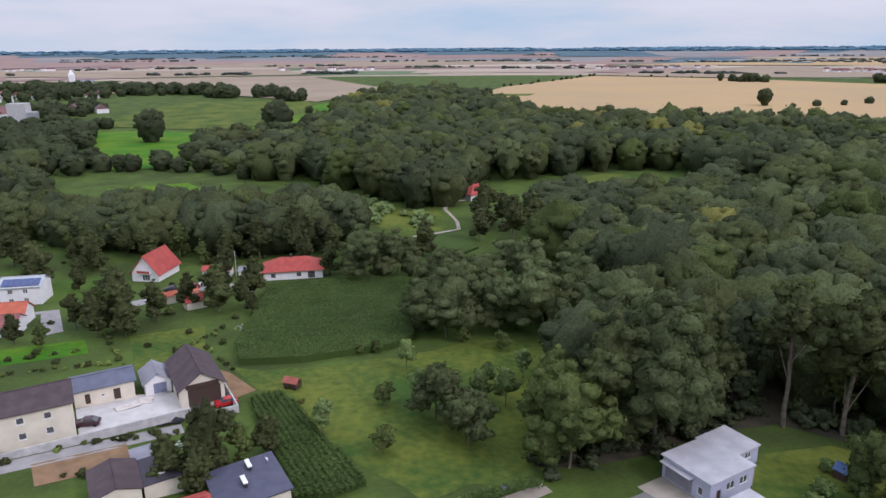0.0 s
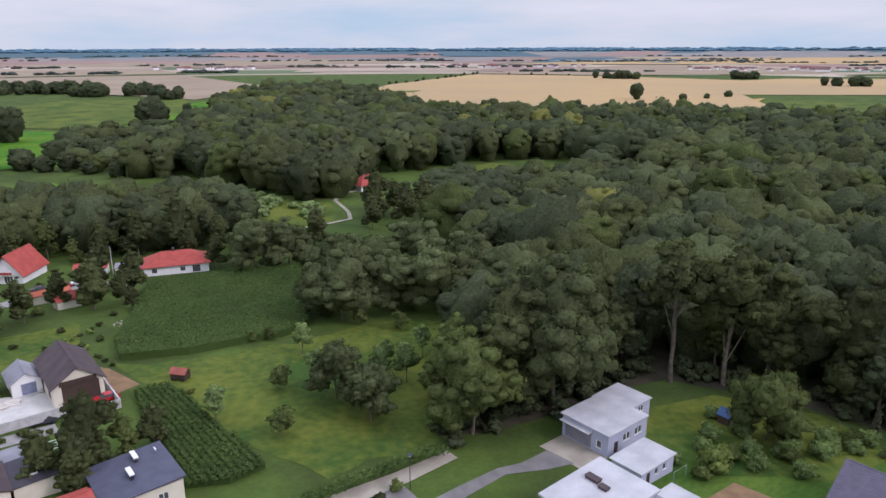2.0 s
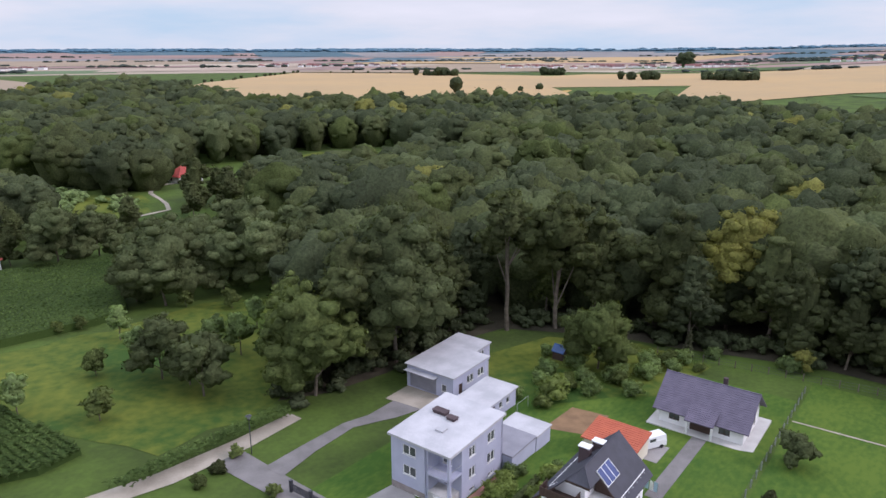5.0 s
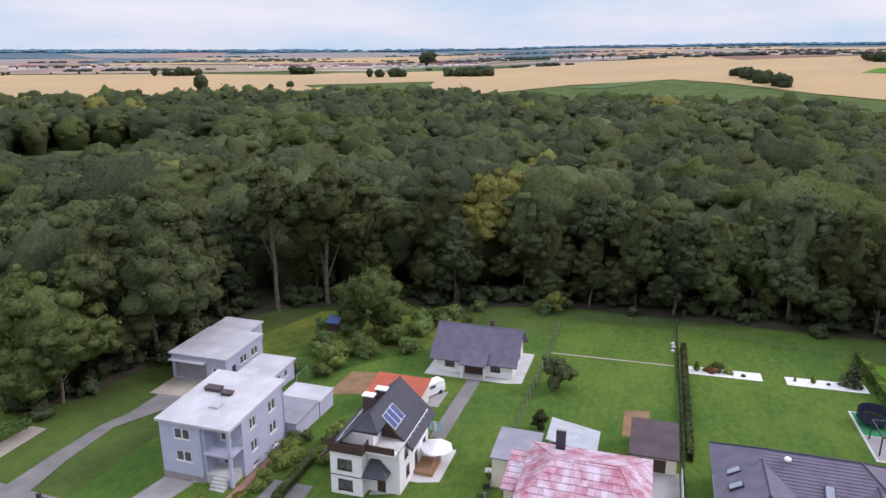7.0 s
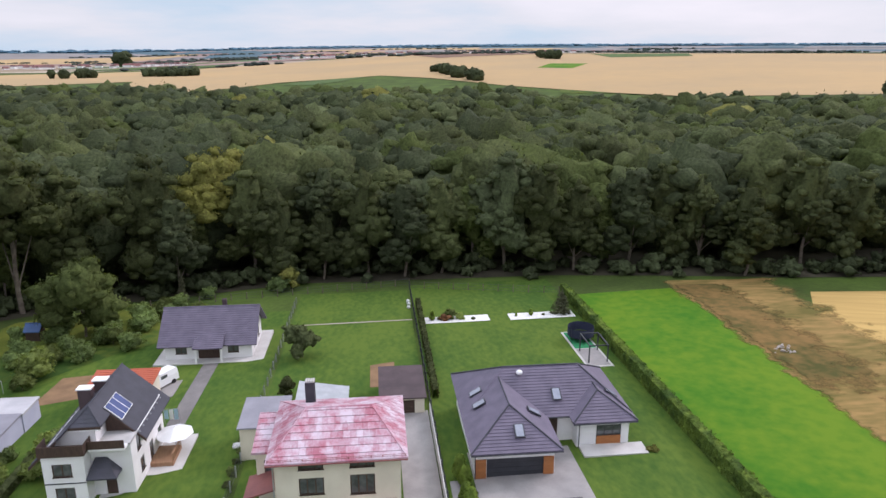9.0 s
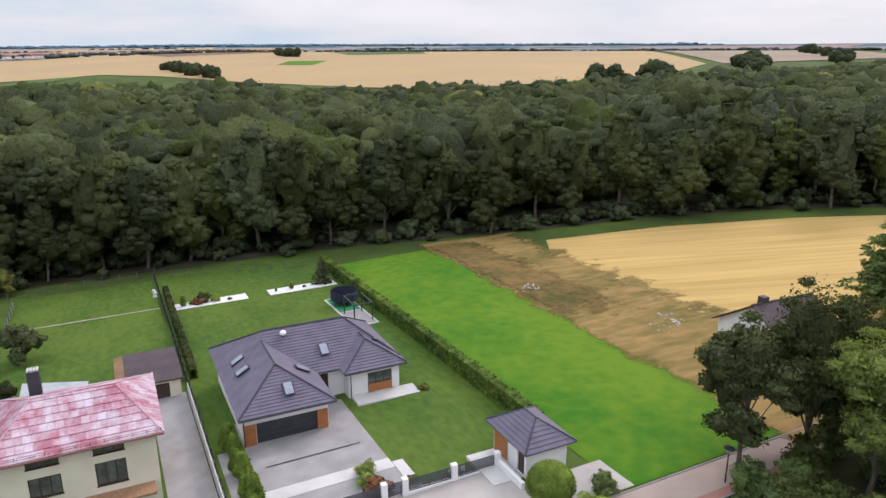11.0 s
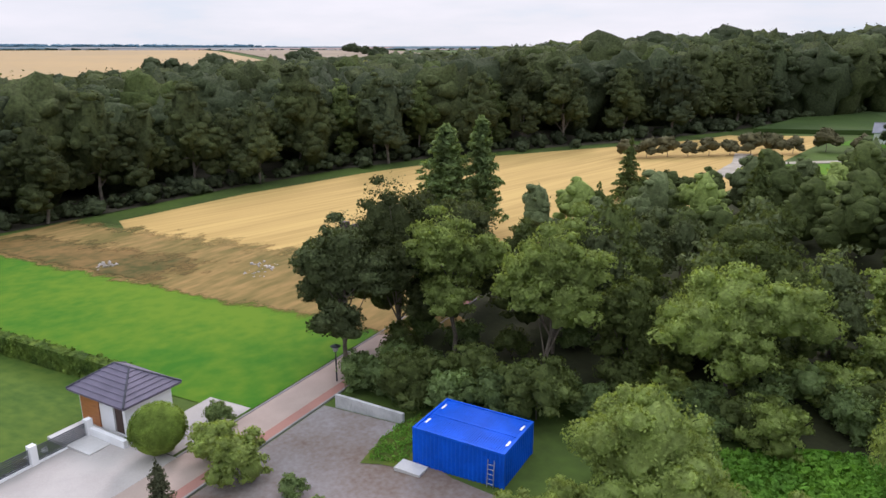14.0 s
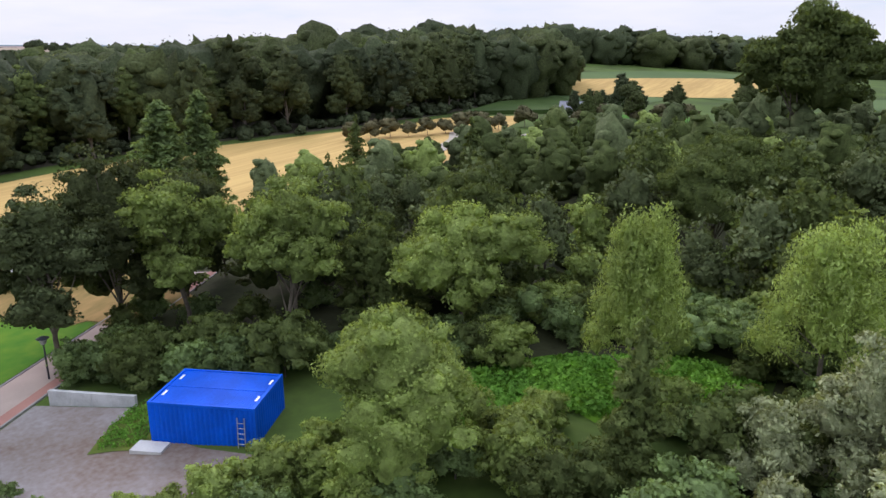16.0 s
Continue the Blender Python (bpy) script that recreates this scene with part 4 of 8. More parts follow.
def canopy_tree(rng, h, r, d):
    """The crown of a forest tree: a broad dome of billows over a dark hanging skirt."""
    nb, n, size = (6, 440, 0.55) if d < 240 else ((5, 170, 0.8) if d < 400 else (4, 60, 1.1))
    hc = min(h * 0.62, r * 1.3)
    w = r * rng.uniform(0.86, 1.14)
    body = [(0, 0, h - hc * 0.94, w, r * r / w, hc * 0.94)]
    subs = []
    for i in range(13):
        t = 0.93 - 0.92 * (i + 0.5) / 13
        a, g = i * 2.39996 + rng.normal() * 0.4, r * rng.uniform(0.20, 0.36)
        q = r * math.sqrt(1 - t * t) * rng.uniform(0.72, 1.0)
        subs.append((q * math.cos(a), q * math.sin(a), h - hc + (hc - g * 0.5) * t * rng.uniform(0.85, 1.0), g * rng.uniform(0.85, 1.2), g, g * rng.uniform(0.6, 0.85)))
    skirt = [(0, 0, h - hc * 1.3, r * 0.66, r * 0.66, min(hc, h - hc))]
    return joined([leaf_cloud(rng, body + subs, n, size, 0.0, 0.06, 0.6), boughs(rng, body, nb, 0.88, 0.34, 3.0, 0.15), boughs(rng, subs, 3 if d < 400 else 2, 0.95, 0.36, 2.4, 0.3), boughs(rng, skirt, 2, 1.0, 0.2)])


WOODTREE = "tall dense broadleaved tree at the edge of the woods"
TREES = [make_tree("tree", 11 + i, h, r, 5600, 0.40, leaf, base=base, count=84, label=WOODTREE)
         for i, (h, r, base, leaf) in enumerate(((25, 7.5, 0.0, LEAF_WOODS), (23, 6.8, 0.02, LEAF_WOODS), (26, 7.8, 0.16, LEAF_WOODS), (22, 6.4, 0.0, LEAF_OLIVE), (24, 7.0, 0.03, LEAF_FAR), (21, 6.6, 0.0, LEAF_WOODS), (26, 8.0, 0.02, LEAF_WOODS)))]
for px, py, d in spots:
    ed = edge_dist(px, py)
    if d < 250 and ed < 15:
        near_spots.append((px, py, ed))
        continue
    h = 18.0 + rng.random() * 6.5
    r = 6.6 + rng.random() * 4.2
    if d > 420:
        r *= 1.2
    elif rng.random() < 0.2:
        h, r = h * 1.12, r * 1.25
    if px > 230 and py < 140:
        h *= 0.8
    if inside([(10, 240), (125, 235), (160, 345), (20, 335)], px, py):
        h *= 0.6
    if px < -110 and py > 370:
        h, r = h * 0.55, r * 0.75
    if px < -20 and py < 300:
        h, r = h * (0.84 if px > -110 else 0.7), r * 0.9
    far_chunks.append((moved(canopy_tree(rng, h, r, d), px, py, gz(px, py)), rng.random()))
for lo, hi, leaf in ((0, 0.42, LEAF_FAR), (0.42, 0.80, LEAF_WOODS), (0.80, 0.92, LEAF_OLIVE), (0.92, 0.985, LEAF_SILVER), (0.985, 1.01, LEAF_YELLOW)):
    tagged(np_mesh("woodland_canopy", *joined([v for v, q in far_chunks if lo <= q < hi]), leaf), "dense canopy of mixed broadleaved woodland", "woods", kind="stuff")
for i, (px, py, ed) in enumerate(near_spots):
    place(TREES[int(random.random() * 7)], px, py, (0.80 + 0.34 * random.random()) * (0.85 if ed < 4 else 1.0))["group"] = "trees at the edge of the woods"
place(make_tree("tree", 41, 18.4, 8.2, 8000, 0.40, LEAF_OLIVE, 0.04, 70, "broad low olive-green tree at the corner of the woods"), *HERO[0], rot=20)
place(make_tree("tree", 42, 27.5, 11.5, 12000, 0.46, LEAF_SILVER, 0.06, 90, "huge broad oak with grey-green crown"), *HERO[1], rot=80)
place(make_tree("tree", 43, 29, 6.6, 4800, 0.54, LEAF_WOODS, 0.52, 52, "tall tree with a long bare pale trunk", trunk_r=0.5), *HERO[2], rot=10)
place(make_tree("tree", 44, 28, 8.0, 5600, 0.56, LEAF_WOODS, 0.42, 60, "tall tree with a bare trunk and wide crown", trunk_r=0.5), *HERO[3], rot=10)
place(make_tree("tree", 45, 26, 8.8, 6400, 0.46, LEAF_YELLOW, 0.34, 64, "tall tree turning yellow-green among the dark woods"), *HERO[4], rot=10)
# undergrowth at the woods' edge
BUSH = [make_tree("bush", 60 + i, 2.6 + 0.5 * i, 2.0 + 0.2 * i, 620, 0.38, leaf, 0.02, 24, "dense dark green wild bush", "bush", limbs=4, trunk_r=0.06) for i, leaf in enumerate((LEAF_WOODS, LEAF_FRESH, LEAF_OLIVE))]
scrub = []
for (x0, y0), (x1, y1) in zip(EDGE[:18], EDGE[1:19]):
    n = int(math.hypot(x1 - x0, y1 - y0) / 16.0) + 1
    for k in range(n):
        t, sc = (k + random.random() * 0.7) / n, random.uniform(0.6, 1.3)
        px, py = x0 + (x1 - x0) * t + random.uniform(-1.5, 3.5), y0 + (y1 - y0) * t + random.uniform(-1.5, 3.5)
        lb = broad_lobes(rng, 2.7 * sc, 2.1 * sc, 0.0, 20)
        scrub.append(moved(joined([leaf_cloud(rng, lb, 150, 0.4, 0.0, 0.2, 0.6, 7), boughs(rng, lb[1:], 2, 0.95)]), px, py, gz(px, py)))
for (x0, y0), (x1, y1) in zip(EDGE[:18], EDGE[1:19]):
    ln = math.hypot(x1 - x0, y1 - y0)
    n = int(ln / 3.0) + 1
    for k in range(n):
        t, sc, off = (k + random.random()) / n, random.uniform(0.9, 1.7), random.uniform(2.5, 7)
        px, py = x0 + (x1 - x0) * t - (y1 - y0) / ln * off, y0 + (y1 - y0) * t + (x1 - x0) / ln * off
        if inside(WOODS[0], px, py):
            lb = broad_lobes(rng, 2.6 * sc, 2.0 * sc, 0.0, 14)
            scrub.append(moved(joined([leaf_cloud(rng, lb, 420, 0.36, 0.0, 0.4, 1.0, 7), boughs(rng, lb[1:7], 3, 0.7, 0.4)]), px, py, gz(px, py)))
tagged(np_mesh("undergrowth", *joined(scrub), LEAF_FAR), "dark undergrowth of bushes along the edge of the woods", "bushes", kind="stuff")
SHRUBS = (LEAF_SHRUB, LEAF_FRESH, LEAF_OLIVE)
FINE = [make_tree("bush", 70 + i, 2.8 + 0.4 * i, 2.1 + 0.2 * i, 1500, 0.24, leaf, 0.02, 30, "dense leafy green bush", "bush", limbs=5, trunk_r=0.06, core=0.7, loose=0.85, mass=0.7) for i, leaf in enumerate(SHRUBS)]
CLOSE = [make_tree("bush", 80 + i, 2.8 + 0.4 * i, 2.1 + 0.2 * i, 3800, 0.16, leaf, 0.02, 30, "dense leafy green bush", "bush", limbs=6, trunk_r=0.06, core=0.7, airy=0.3, loose=0.95, mass=0.71) for i, leaf in enumerate(SHRUBS)]


def bush(k, x, y, s, rot, label):
    """A fine-leaved bush; the finest stand where one comes closest."""
    return place((CLOSE if math.hypot(x, y) < 53 else FINE)[k], x, y, s, rot, label=label)
# ======================= buildings =======================
def block(name, u, v, label, category="house", z=None):
    x, y = P(u, v)
    return thing(name, x, y, z, 30, label, category)


# ---- blue-grey flat-roofed house ----
hs = block("house", 55.1, 41.3, "two-storey blue-grey rendered house with flat roof")
W, D, HT = 8.7, 11.2, 6.9
win2 = lambda z: [(1.6, z, 1.9, 1.35)]
wall(hs, (0, W), (0, 3.6), -0.6, HT, BLUEGREY, [(1.8, 2.3, 2.0, 1.3), (1.8, 5.0, 2.0, 1.3), (3.6, 0.05, 0.6, 0.4)], name="front_wall")
wall(hs, (0.3, 3.3), (2.4, 3.3), -0.6, HT, BLUEGREY, name="inner_wall")
wall(hs, (2.4, 3.6), (2.4, 0.3), -0.6, HT, BLUEGREY, [(1.0, 1.3, 1.0, 2.1, "door"), (0.8, 4.1, 1.4, 2.1)], name="inner_wall")
wall(hs, (2.4, 0), (D, 0), -0.6, HT, BLUEGREY, [(1.5, 2.1, 1.3, 1.35), (1.5, 4.9, 1.3, 1.35), (5.4, 2.1, 1.6, 1.35), (5.4, 4.9, 1.6, 1.35), (1.6, 0.2, 1.1, 0.5), (5.6, 0.2, 1.3, 0.5)], name="side_wall")
wall(hs, (D, 0), (D, W), -0.6, HT, BLUEGREY, name="back_wall")
wall(hs, (D - 0.3, W), (0.3, W), -0.6, HT, BLUEGREY, [(2.5, 4.3, 1.5, 1.3)], name="side_wall")
flat_roof(hs, 0, D, 0, W, HT, FLATROOF, 0.3, 0.3, 0.35)
boxed("plinth", PLINTH, hs, -0.04, -0.005, 3.6, W, -0.6, 0.75)
boxed("balcony", BLUEGREY, hs, 0.0, 2.4, 0.0, 3.3, 3.55, 3.8)
for i in range(14):
    bm = bmesh.new()
    rod(bm, (0.05, 0.1 + i * 0.24, 3.8), (0.05, 0.1 + i * 0.24, 4.75), 0.018, n=4)
    part("baluster", bm, METALGREY, hs)
bm = bmesh.new()
rod(bm, (0.05, 0, 4.78), (0.05, 3.3, 4.78), 0.035)
rod(bm, (0.05, 0.05, 4.78), (2.4, 0.05, 4.78), 0.035)
part("railing", bm, METALGREY, hs)
boxed("pillar", BLUEGREY, hs, 0.0, 0.35, 0.0, 0.35, -0.6, HT)
for i in range(6):
    boxed("step", CONCRETE, hs, -1.6 + i * 0.3, -1.3 + i * 0.3, 0.6, 2.4, -0.6, -0.3 + i * 0.25)
boxed("landing", CONCRETE, hs, 0.2, 2.4, 0.35, 3.3, -0.6, 1.2)
for (x, y, a, b, h) in ((6.4, 5.4, 0.9, 1.9, 0.55), (6.0, 3.7, 0.8, 1.2, 0.45)):
    ch = boxed("chimney", BROWNROOF, hs, x, x + a, y, y + b, HT, HT + 0.3 + h)
    boxed("cap", BROWNROOF, ch, x - 0.08, x + a + 0.08, y - 0.08, y + b + 0.08, HT + 0.31 + h, HT + 0.42 + h)
boxed("hatch", FLATROOF, hs, 3.2, 4.3, 3.4, 4.5, HT + 0.3, HT + 0.62)
# ---- workshop with garage ----
wk = block("workshop", 78.5, 57.8, "single-storey blue-grey workshop with pale roof and garage door", "workshop")
walls(wk, 0, 9.6, 0, 9.2, -0.6, 3.7, BLUEGREY, front=[(0.5, 0.0, 5.4, 2.9, "garage", GREYROOF), (6.9, 0.9, 1.0, 1.3)], right=[(1.2, 0.0, 1.0, 2.1, "door"), (3.4, 1.4, 1.8, 1.3), (6.4, 1.4, 1.8, 1.3)])
flat_roof(wk, 0, 9.6, 0, 9.2, 3.7, FLATROOF, 0.3, 0.2, 0.1)
boxed("canopy", FLATROOF, wk, -1.1, 0.0, 3.0, 9.0, 3.0, 3.12)
an = block("annex", 89.1, 62.6, "low blue-grey annex with flat roof", "shed")
walls(an, 0, 7.0, 0, 6.8, -0.6, 2.6, BLUEGREY, right=[(3.5, 1.2, 1.4, 1.1)])
flat_roof(an, 0, 7.0, 0, 6.8, 2.6, FLATROOF, 0.25, 0.2, 0.2)
hut = block("outbuilding", 75.3, 49.5, "small pale outbuilding with sloping roof", "outbuilding")
walls(hut, 0, 8.0, 0, 5.2, -0.6, 2.5, BLUEGREY, right=[(1.0, 0.0, 0.9, 2.0, "door"), (3.0, 1.0, 0.9, 1.0), (5.0, 1.0, 0.9, 1.0)])
flat_roof(hut, 0, 8.0, 0, 5.2, 2.5, FLATROOF, 0.3, 0.18, 0.1)
g1 = block("garage", 66.8, 40.1, "low flat-roofed grey garage beside the house", "garage")
walls(g1, 0, 6.0, 0, 5.4, -0.6, 1.95, BLUEGREY, front=[(1.2, 0.8, 0.9, 0.7)])
flat_roof(g1, 0, 6.0, 0, 5.4, 1.95, GREYROOF, 0.1, 0.2, 0.0)
g2 = block("garage", 72.9, 40.0, "low garage with pale flat roof", "garage")
walls(g2, 0, 3.8, 0, 5.5, -0.6, 2.2, BLUEGREY)
flat_roof(g2, 0, 3.8, 0, 5.5, 2.2, FLATROOF, 0.15, 0.2, 0.0)
# ---- bungalow ----
bg_ = block("bungalow", 91.8, 18.5, "white bungalow with slate-grey tiled gable roof", "house")
boxed("terrace", PALE_PAVING, bg_, -1.6, 9.6, -1.6, 13.0, -0.6, 0.12)
walls(bg_, 0, 8.4, 0, 11.7, 0.12, 2.6, WHITE, front=[(1.4, 0.9, 1.5, 1.2), (4.4, 0.0, 2.9, 2.2, "door"), (8.4, 0.9, 1.5, 1.2)], right=[(1.5, 0.9, 1.1, 1.2), (5.0, 0.9, 1.1, 1.2)], frame_mat=DARKWOOD)
gable_roof(bg_, 0, 8.4, 0, 11.7, 2.7, 6.0, TILE, "y", 0.8, True, WHITE)
tiled_roof(bg_, [[(-1.9, 3.6, 2.35), (-1.9, 7.6, 2.35), (1.2, 7.6, 3.75), (1.2, 3.6, 3.75)]], TILE)
for y in (3.9, 7.3):
    boxed("porch_post", WHITE, bg_, -1.6, -1.35, y - 0.13, y + 0.13, 0.12, 2.1)
boxed("chimney", BROWNROOF, bg_, 5.0, 5.5, 4.0, 4.6, 5.0, 6.9)
# ---- white house with dark gable roof ----
wh = block("house", 59.2, 23.8, "white two-storey house with anthracite gable roof and wooden balconies")
walls(wh, 0, 9.4, 0, 7.2, -0.6, 5.2, WHITE, front=[(4.6, 0.0, 1.0, 2.3, "door")], right=[(1.6, 0.9, 1.1, 1.4), (1.2, 3.4, 1.1, 1.6), (4.4, 0.2, 1.1, 2.1), (4.4, 3.4, 1.1, 1.6), (7.2, 0.9, 1.1, 1.4)], frame_mat=DARKWOOD)
WR = [[(2.0, -0.75, 4.4), (10.1, -0.75, 4.4), (10.1, 3.6, 8.5), (2.0, 3.6, 8.5)], [(-0.4, 2.2, 7.18), (2.0, 2.2, 7.18), (2.0, 3.6, 8.5), (1.0, 3.6, 8.5)], [(10.1, 8.5, 3.88), (-1.2, 8.5, 3.88), (-1.2, 5.8, 6.43), (-0.4, 5.0, 7.18), (1.0, 3.6, 8.5), (10.1, 3.6, 8.5)], [(-0.4, 2.2, 7.18), (-0.4, 5.0, 7.18), (1.0, 3.6, 8.5)]]
tiled_roof(wh, WR, DARKTILE, 0.4, 0.03, 0.14, label="anthracite half-hipped tiled roof")
ridge_caps(wh, [((1.0, 3.6, 8.54), (10.1, 3.6, 8.54)), ((1.0, 3.6, 8.54), (-0.4, 2.2, 7.22)), ((1.0, 3.6, 8.54), (-0.4, 5.0, 7.22))], DARKTILE, 0.09)
for x0, gm, prof in ((0.0, WHITE, ((2.9, 5.15), (7.2, 5.15), (7.2, 5.2), (5.1, 7.05), (2.9, 7.05))), (2.3, DARKWOOD, ((0.3, 5.15), (2.85, 5.15), (2.85, 7.6), (0.3, 5.2))), (9.12, WHITE, ((0, 5.15), (7.2, 5.15), (3.6, 8.2)))):
    bm = bmesh.new()
    a = [bm.verts.new((x0, y, z)) for y, z in prof]
    b = [bm.verts.new((x0 + 0.28, y, z)) for y, z in prof]
    bm.faces.new(a), bm.faces.new(b[::-1])
    for k in range(len(prof)):
        q = (k + 1) % len(prof)
        bm.faces.new((a[k], b[k], b[q], a[q]))
    bmesh.ops.recalc_face_normals(bm, faces=bm.faces)
    part("gable", bm, gm, wh)
boxed("loggia_wall", WHITE, wh, 0.28, 2.3, 2.9, 3.15, 5.15, 7.05)
boxed("loggia_floor", CONCRETE, wh, 0.0, 2.3, 0.0, 2.9, 5.0, 5.22)
for y0, z0, y1, z1, xx in ((-0.75, 4.39, 2.2, 7.17, 2.0), (8.5, 3.87, 5.8, 6.42, -1.2), (2.2, 7.17, 5.0, 7.17, -0.4)):
    bm = bmesh.new()
    slab(bm, [(xx - 0.06, y0, z0), (xx - 0.01, y0, z0), (xx - 0.01, y1, z1), (xx - 0.06, y1, z1)], 0.26)
    part("barge_board", bm, DARKWOOD, wh)
for k in range(11):
    boxed("scallop", WHITEPLASTIC, wh, -0.5, -0.465, 2.25 + k * 0.25, 2.39 + k * 0.25, 6.82, 6.96)
walls(wh, -1.5, -0.02, 3.6, 7.2, -0.6, 5.1, WHITE, front=[(0.8, 0.55, 1.7, 1.3), (0.8, 2.95, 1.7, 1.3)], frame_mat=DARKWOOD)
boxed("string_course", METALDARK, wh, -1.54, -1.503, 3.6, 7.2, 2.25, 2.35)
bal = boxed("balcony", DARKWOOD, wh, -1.75, 0.0, 3.4, 7.35, 5.1, 5.25)
for b in ((-1.75, -1.69, 3.4, 7.35, 5.25, 6.15), (-1.69, 0.0, 3.4, 3.46, 5.25, 6.15), (-1.69, 0.0, 7.29, 7.35, 5.25, 6.15)):
    boxed("balustrade", DARKWOOD, bal, *b)
bal = boxed("balcony", WHITE, wh, -0.9, 0.0, 0.2, 3.38, 5.0, 5.2)
boxed("balustrade", DARKWOOD, bal, -0.9, -0.84, 0.2, 3.38, 5.2, 6.0)
tiled_roof(wh, [[(-1.6, 1.0, 2.6), (-1.6, 3.6, 2.6), (-0.02, 3.2, 3.9), (-0.02, 2.2, 3.9)], [(-1.6, 3.6, 2.6), (-0.02, 3.6, 2.6), (-0.02, 3.2, 3.9)], [(-0.02, 1.0, 2.6), (-1.6, 1.0, 2.6), (-0.02, 2.2, 3.9)]], DARKTILE, 0.5, 0.03)
for i in range(3):
    boxed("entrance_step", CONCRETE, wh, -2.7 + i * 0.35, -0.02, 0.8 + i * 0.2, 3.5 - i * 0.15, -0.6, -0.3 + i * 0.17)
for x, y in ((4.4, 4.7), (6.2, 3.9)):
    ch = boxed("chimney", BROWNROOF, wh, x, x + 0.8, y, y + 1.2, 6.2, 8.5)
    boxed("cap", WHITEPLASTIC, ch, x - 0.1, x + 0.9, y - 0.1, y + 1.3, 8.5, 8.62)
k = math.atan2(4.1, 4.35)
for i in range(3):
    mm = pose(2.05 + i * 1.0, 1.3, 6.36, math.degrees(k))
    pn = boxed("solar_panel", SOLAR, wh, 0.05, 0.97, 0.05, 1.95, 0.10, 0.15, m=mm)
    for b in ((0.0, 1.02, 0.0, 0.05, 0.07, 0.17), (0.0, 1.02, 1.95, 2.0, 0.07, 0.17), (0.0, 0.05, 0.05, 1.95, 0.07, 0.17), (0.97, 1.02, 0.05, 1.95, 0.07, 0.17)):
        boxed("panel_frame", WHITEPLASTIC, pn, *b, m=mm)
for i in range(7):
    for row, (y, z) in enumerate(((-0.2, 5.0), (7.3, 5.0))):
        boxed("snow_guard", METALGREY, wh, 2.2 + i * 1.1, 2.32 + i * 1.1, y, y + 0.1, z, z + 0.12)
tr = block("terrace", 63.2, 21.2, "paved garden terrace with wooden deck and railing", "terrace")
boxed("paving", PALE_PAVING, tr, -1.2, 6.2, -0.6, 3.1, -0.5, 0.08)
boxed("deck", DECKWOOD, tr, 0.2, 3.4, 0.4, 3.1, 0.08, 0.5)
for i in range(9):
    boxed("baluster", DECKWOOD, tr, 0.2 + i * 0.39, 0.26 + i * 0.39, 0.4, 0.46, 0.5, 1.3)
boxed("rail", DECKWOOD, tr, 0.2, 3.4, 0.37, 0.49, 1.3, 1.37)
pa = block("parasol", 66.5, 22.1, "large white garden parasol, open", "parasol")
bm = bmesh.new()
rod(bm, (0, 0, 0), (0, 0, 2.6), 0.04)
part("pole", bm, METALGREY, pa)
bm = bmesh.new()
bmesh.ops.create_cone(bm, cap_ends=False, segments=8, radius1=1.9, radius2=0.05, depth=0.7, matrix=Matrix.Translation((0, 0, 2.45)))
part("canopy", bm, WHITEPLASTIC, pa)
la = block("clothes_airer", 72.7, 23.4, "clothes airer with pale blue washing", "clothes airer")
bm = bmesh.new()
for y in (0, 1.6):
    rod(bm, (0, y, 0), (0, y, 1.9), 0.03)
rod(bm, (0, 0, 1.9), (0, 1.6, 1.9), 0.02)
part("stand", bm, METALGREY, la)
for i, c in enumerate((0, 1, 2)):
    boxed("towel", WHITEPLASTIC if i == 1 else mat("pale_blue_cloth", (0.42, 0.60, 0.72), None, 0.9), la, -0.02 - 0.1 * i, 0.01 - 0.1 * i, 0.08 + i * 0.5, 0.5 + i * 0.5, 0.6 + 0.1 * i, 1.88)
# ---- garage with orange roof and carport beside it ----
og = block("garden_shed", 76.6, 28.0, "small shed with faded orange tiled roof", "shed")
walls(og, 0, 5.0, 0, 7.0, -0.6, 2.3, CREAM)
tiled_roof(og, [[(-0.3, -0.3, 2.4), (-0.3, 7.3, 2.4), (5.3, 7.3, 3.0), (5.3, -0.3, 3.0)]], ORANGEROOF, 0.45)
# ---- cream house with worn red tin roof ----
rd = block("house", 52.4, -0.6, "cream rendered two-storey house with worn red tin hip roof")
walls(rd, 0, 9.8, 0, 10.6, -0.8, 6.0, CREAM, front=[(2.0, 2.6, 2.1, 1.6), (2.0, 5.0, 2.1, 0.55), (6.3, 2.4, 2.1, 1.9), (6.3, 5.0, 2.1, 0.55)], left=[(4, 1.2, 1.4, 1.3)], frame_mat=DARKWOOD)
tiled_roof(rd, hip_planes(-0.6, 10.4, -0.6, 11.2, 6.0, 8.1, 2.4, 8.2, 4.9), WORNRED, 0.80, 0.06, 0.14, 0.56, "tin_sheet", "worn red and pinkish painted tin sheets")
RA, RB = (4.9, 2.4, 8.15), (4.9, 8.2, 8.15)
ridge_caps(rd, [((-0.6, -0.6, 6.05), RA), ((-0.6, 11.2, 6.05), RB), (RA, RB), ((10.4, -0.6, 6.05), RA), ((10.4, 11.2, 6.05), RB)], WORNRED, 0.06)
bm = bmesh.new()
for i in range(13):
    rod(bm, (-0.45, -0.4 + i * 0.95, 6.0), (-0.45, -0.4 + i * 0.95, 6.35), 0.025, n=4)
for z in (6.2, 6.34):
    rod(bm, (-0.45, -0.5, z), (-0.45, 11.1, z), 0.02, n=4)
part("snow_fence", bm, OLDRED, rd)
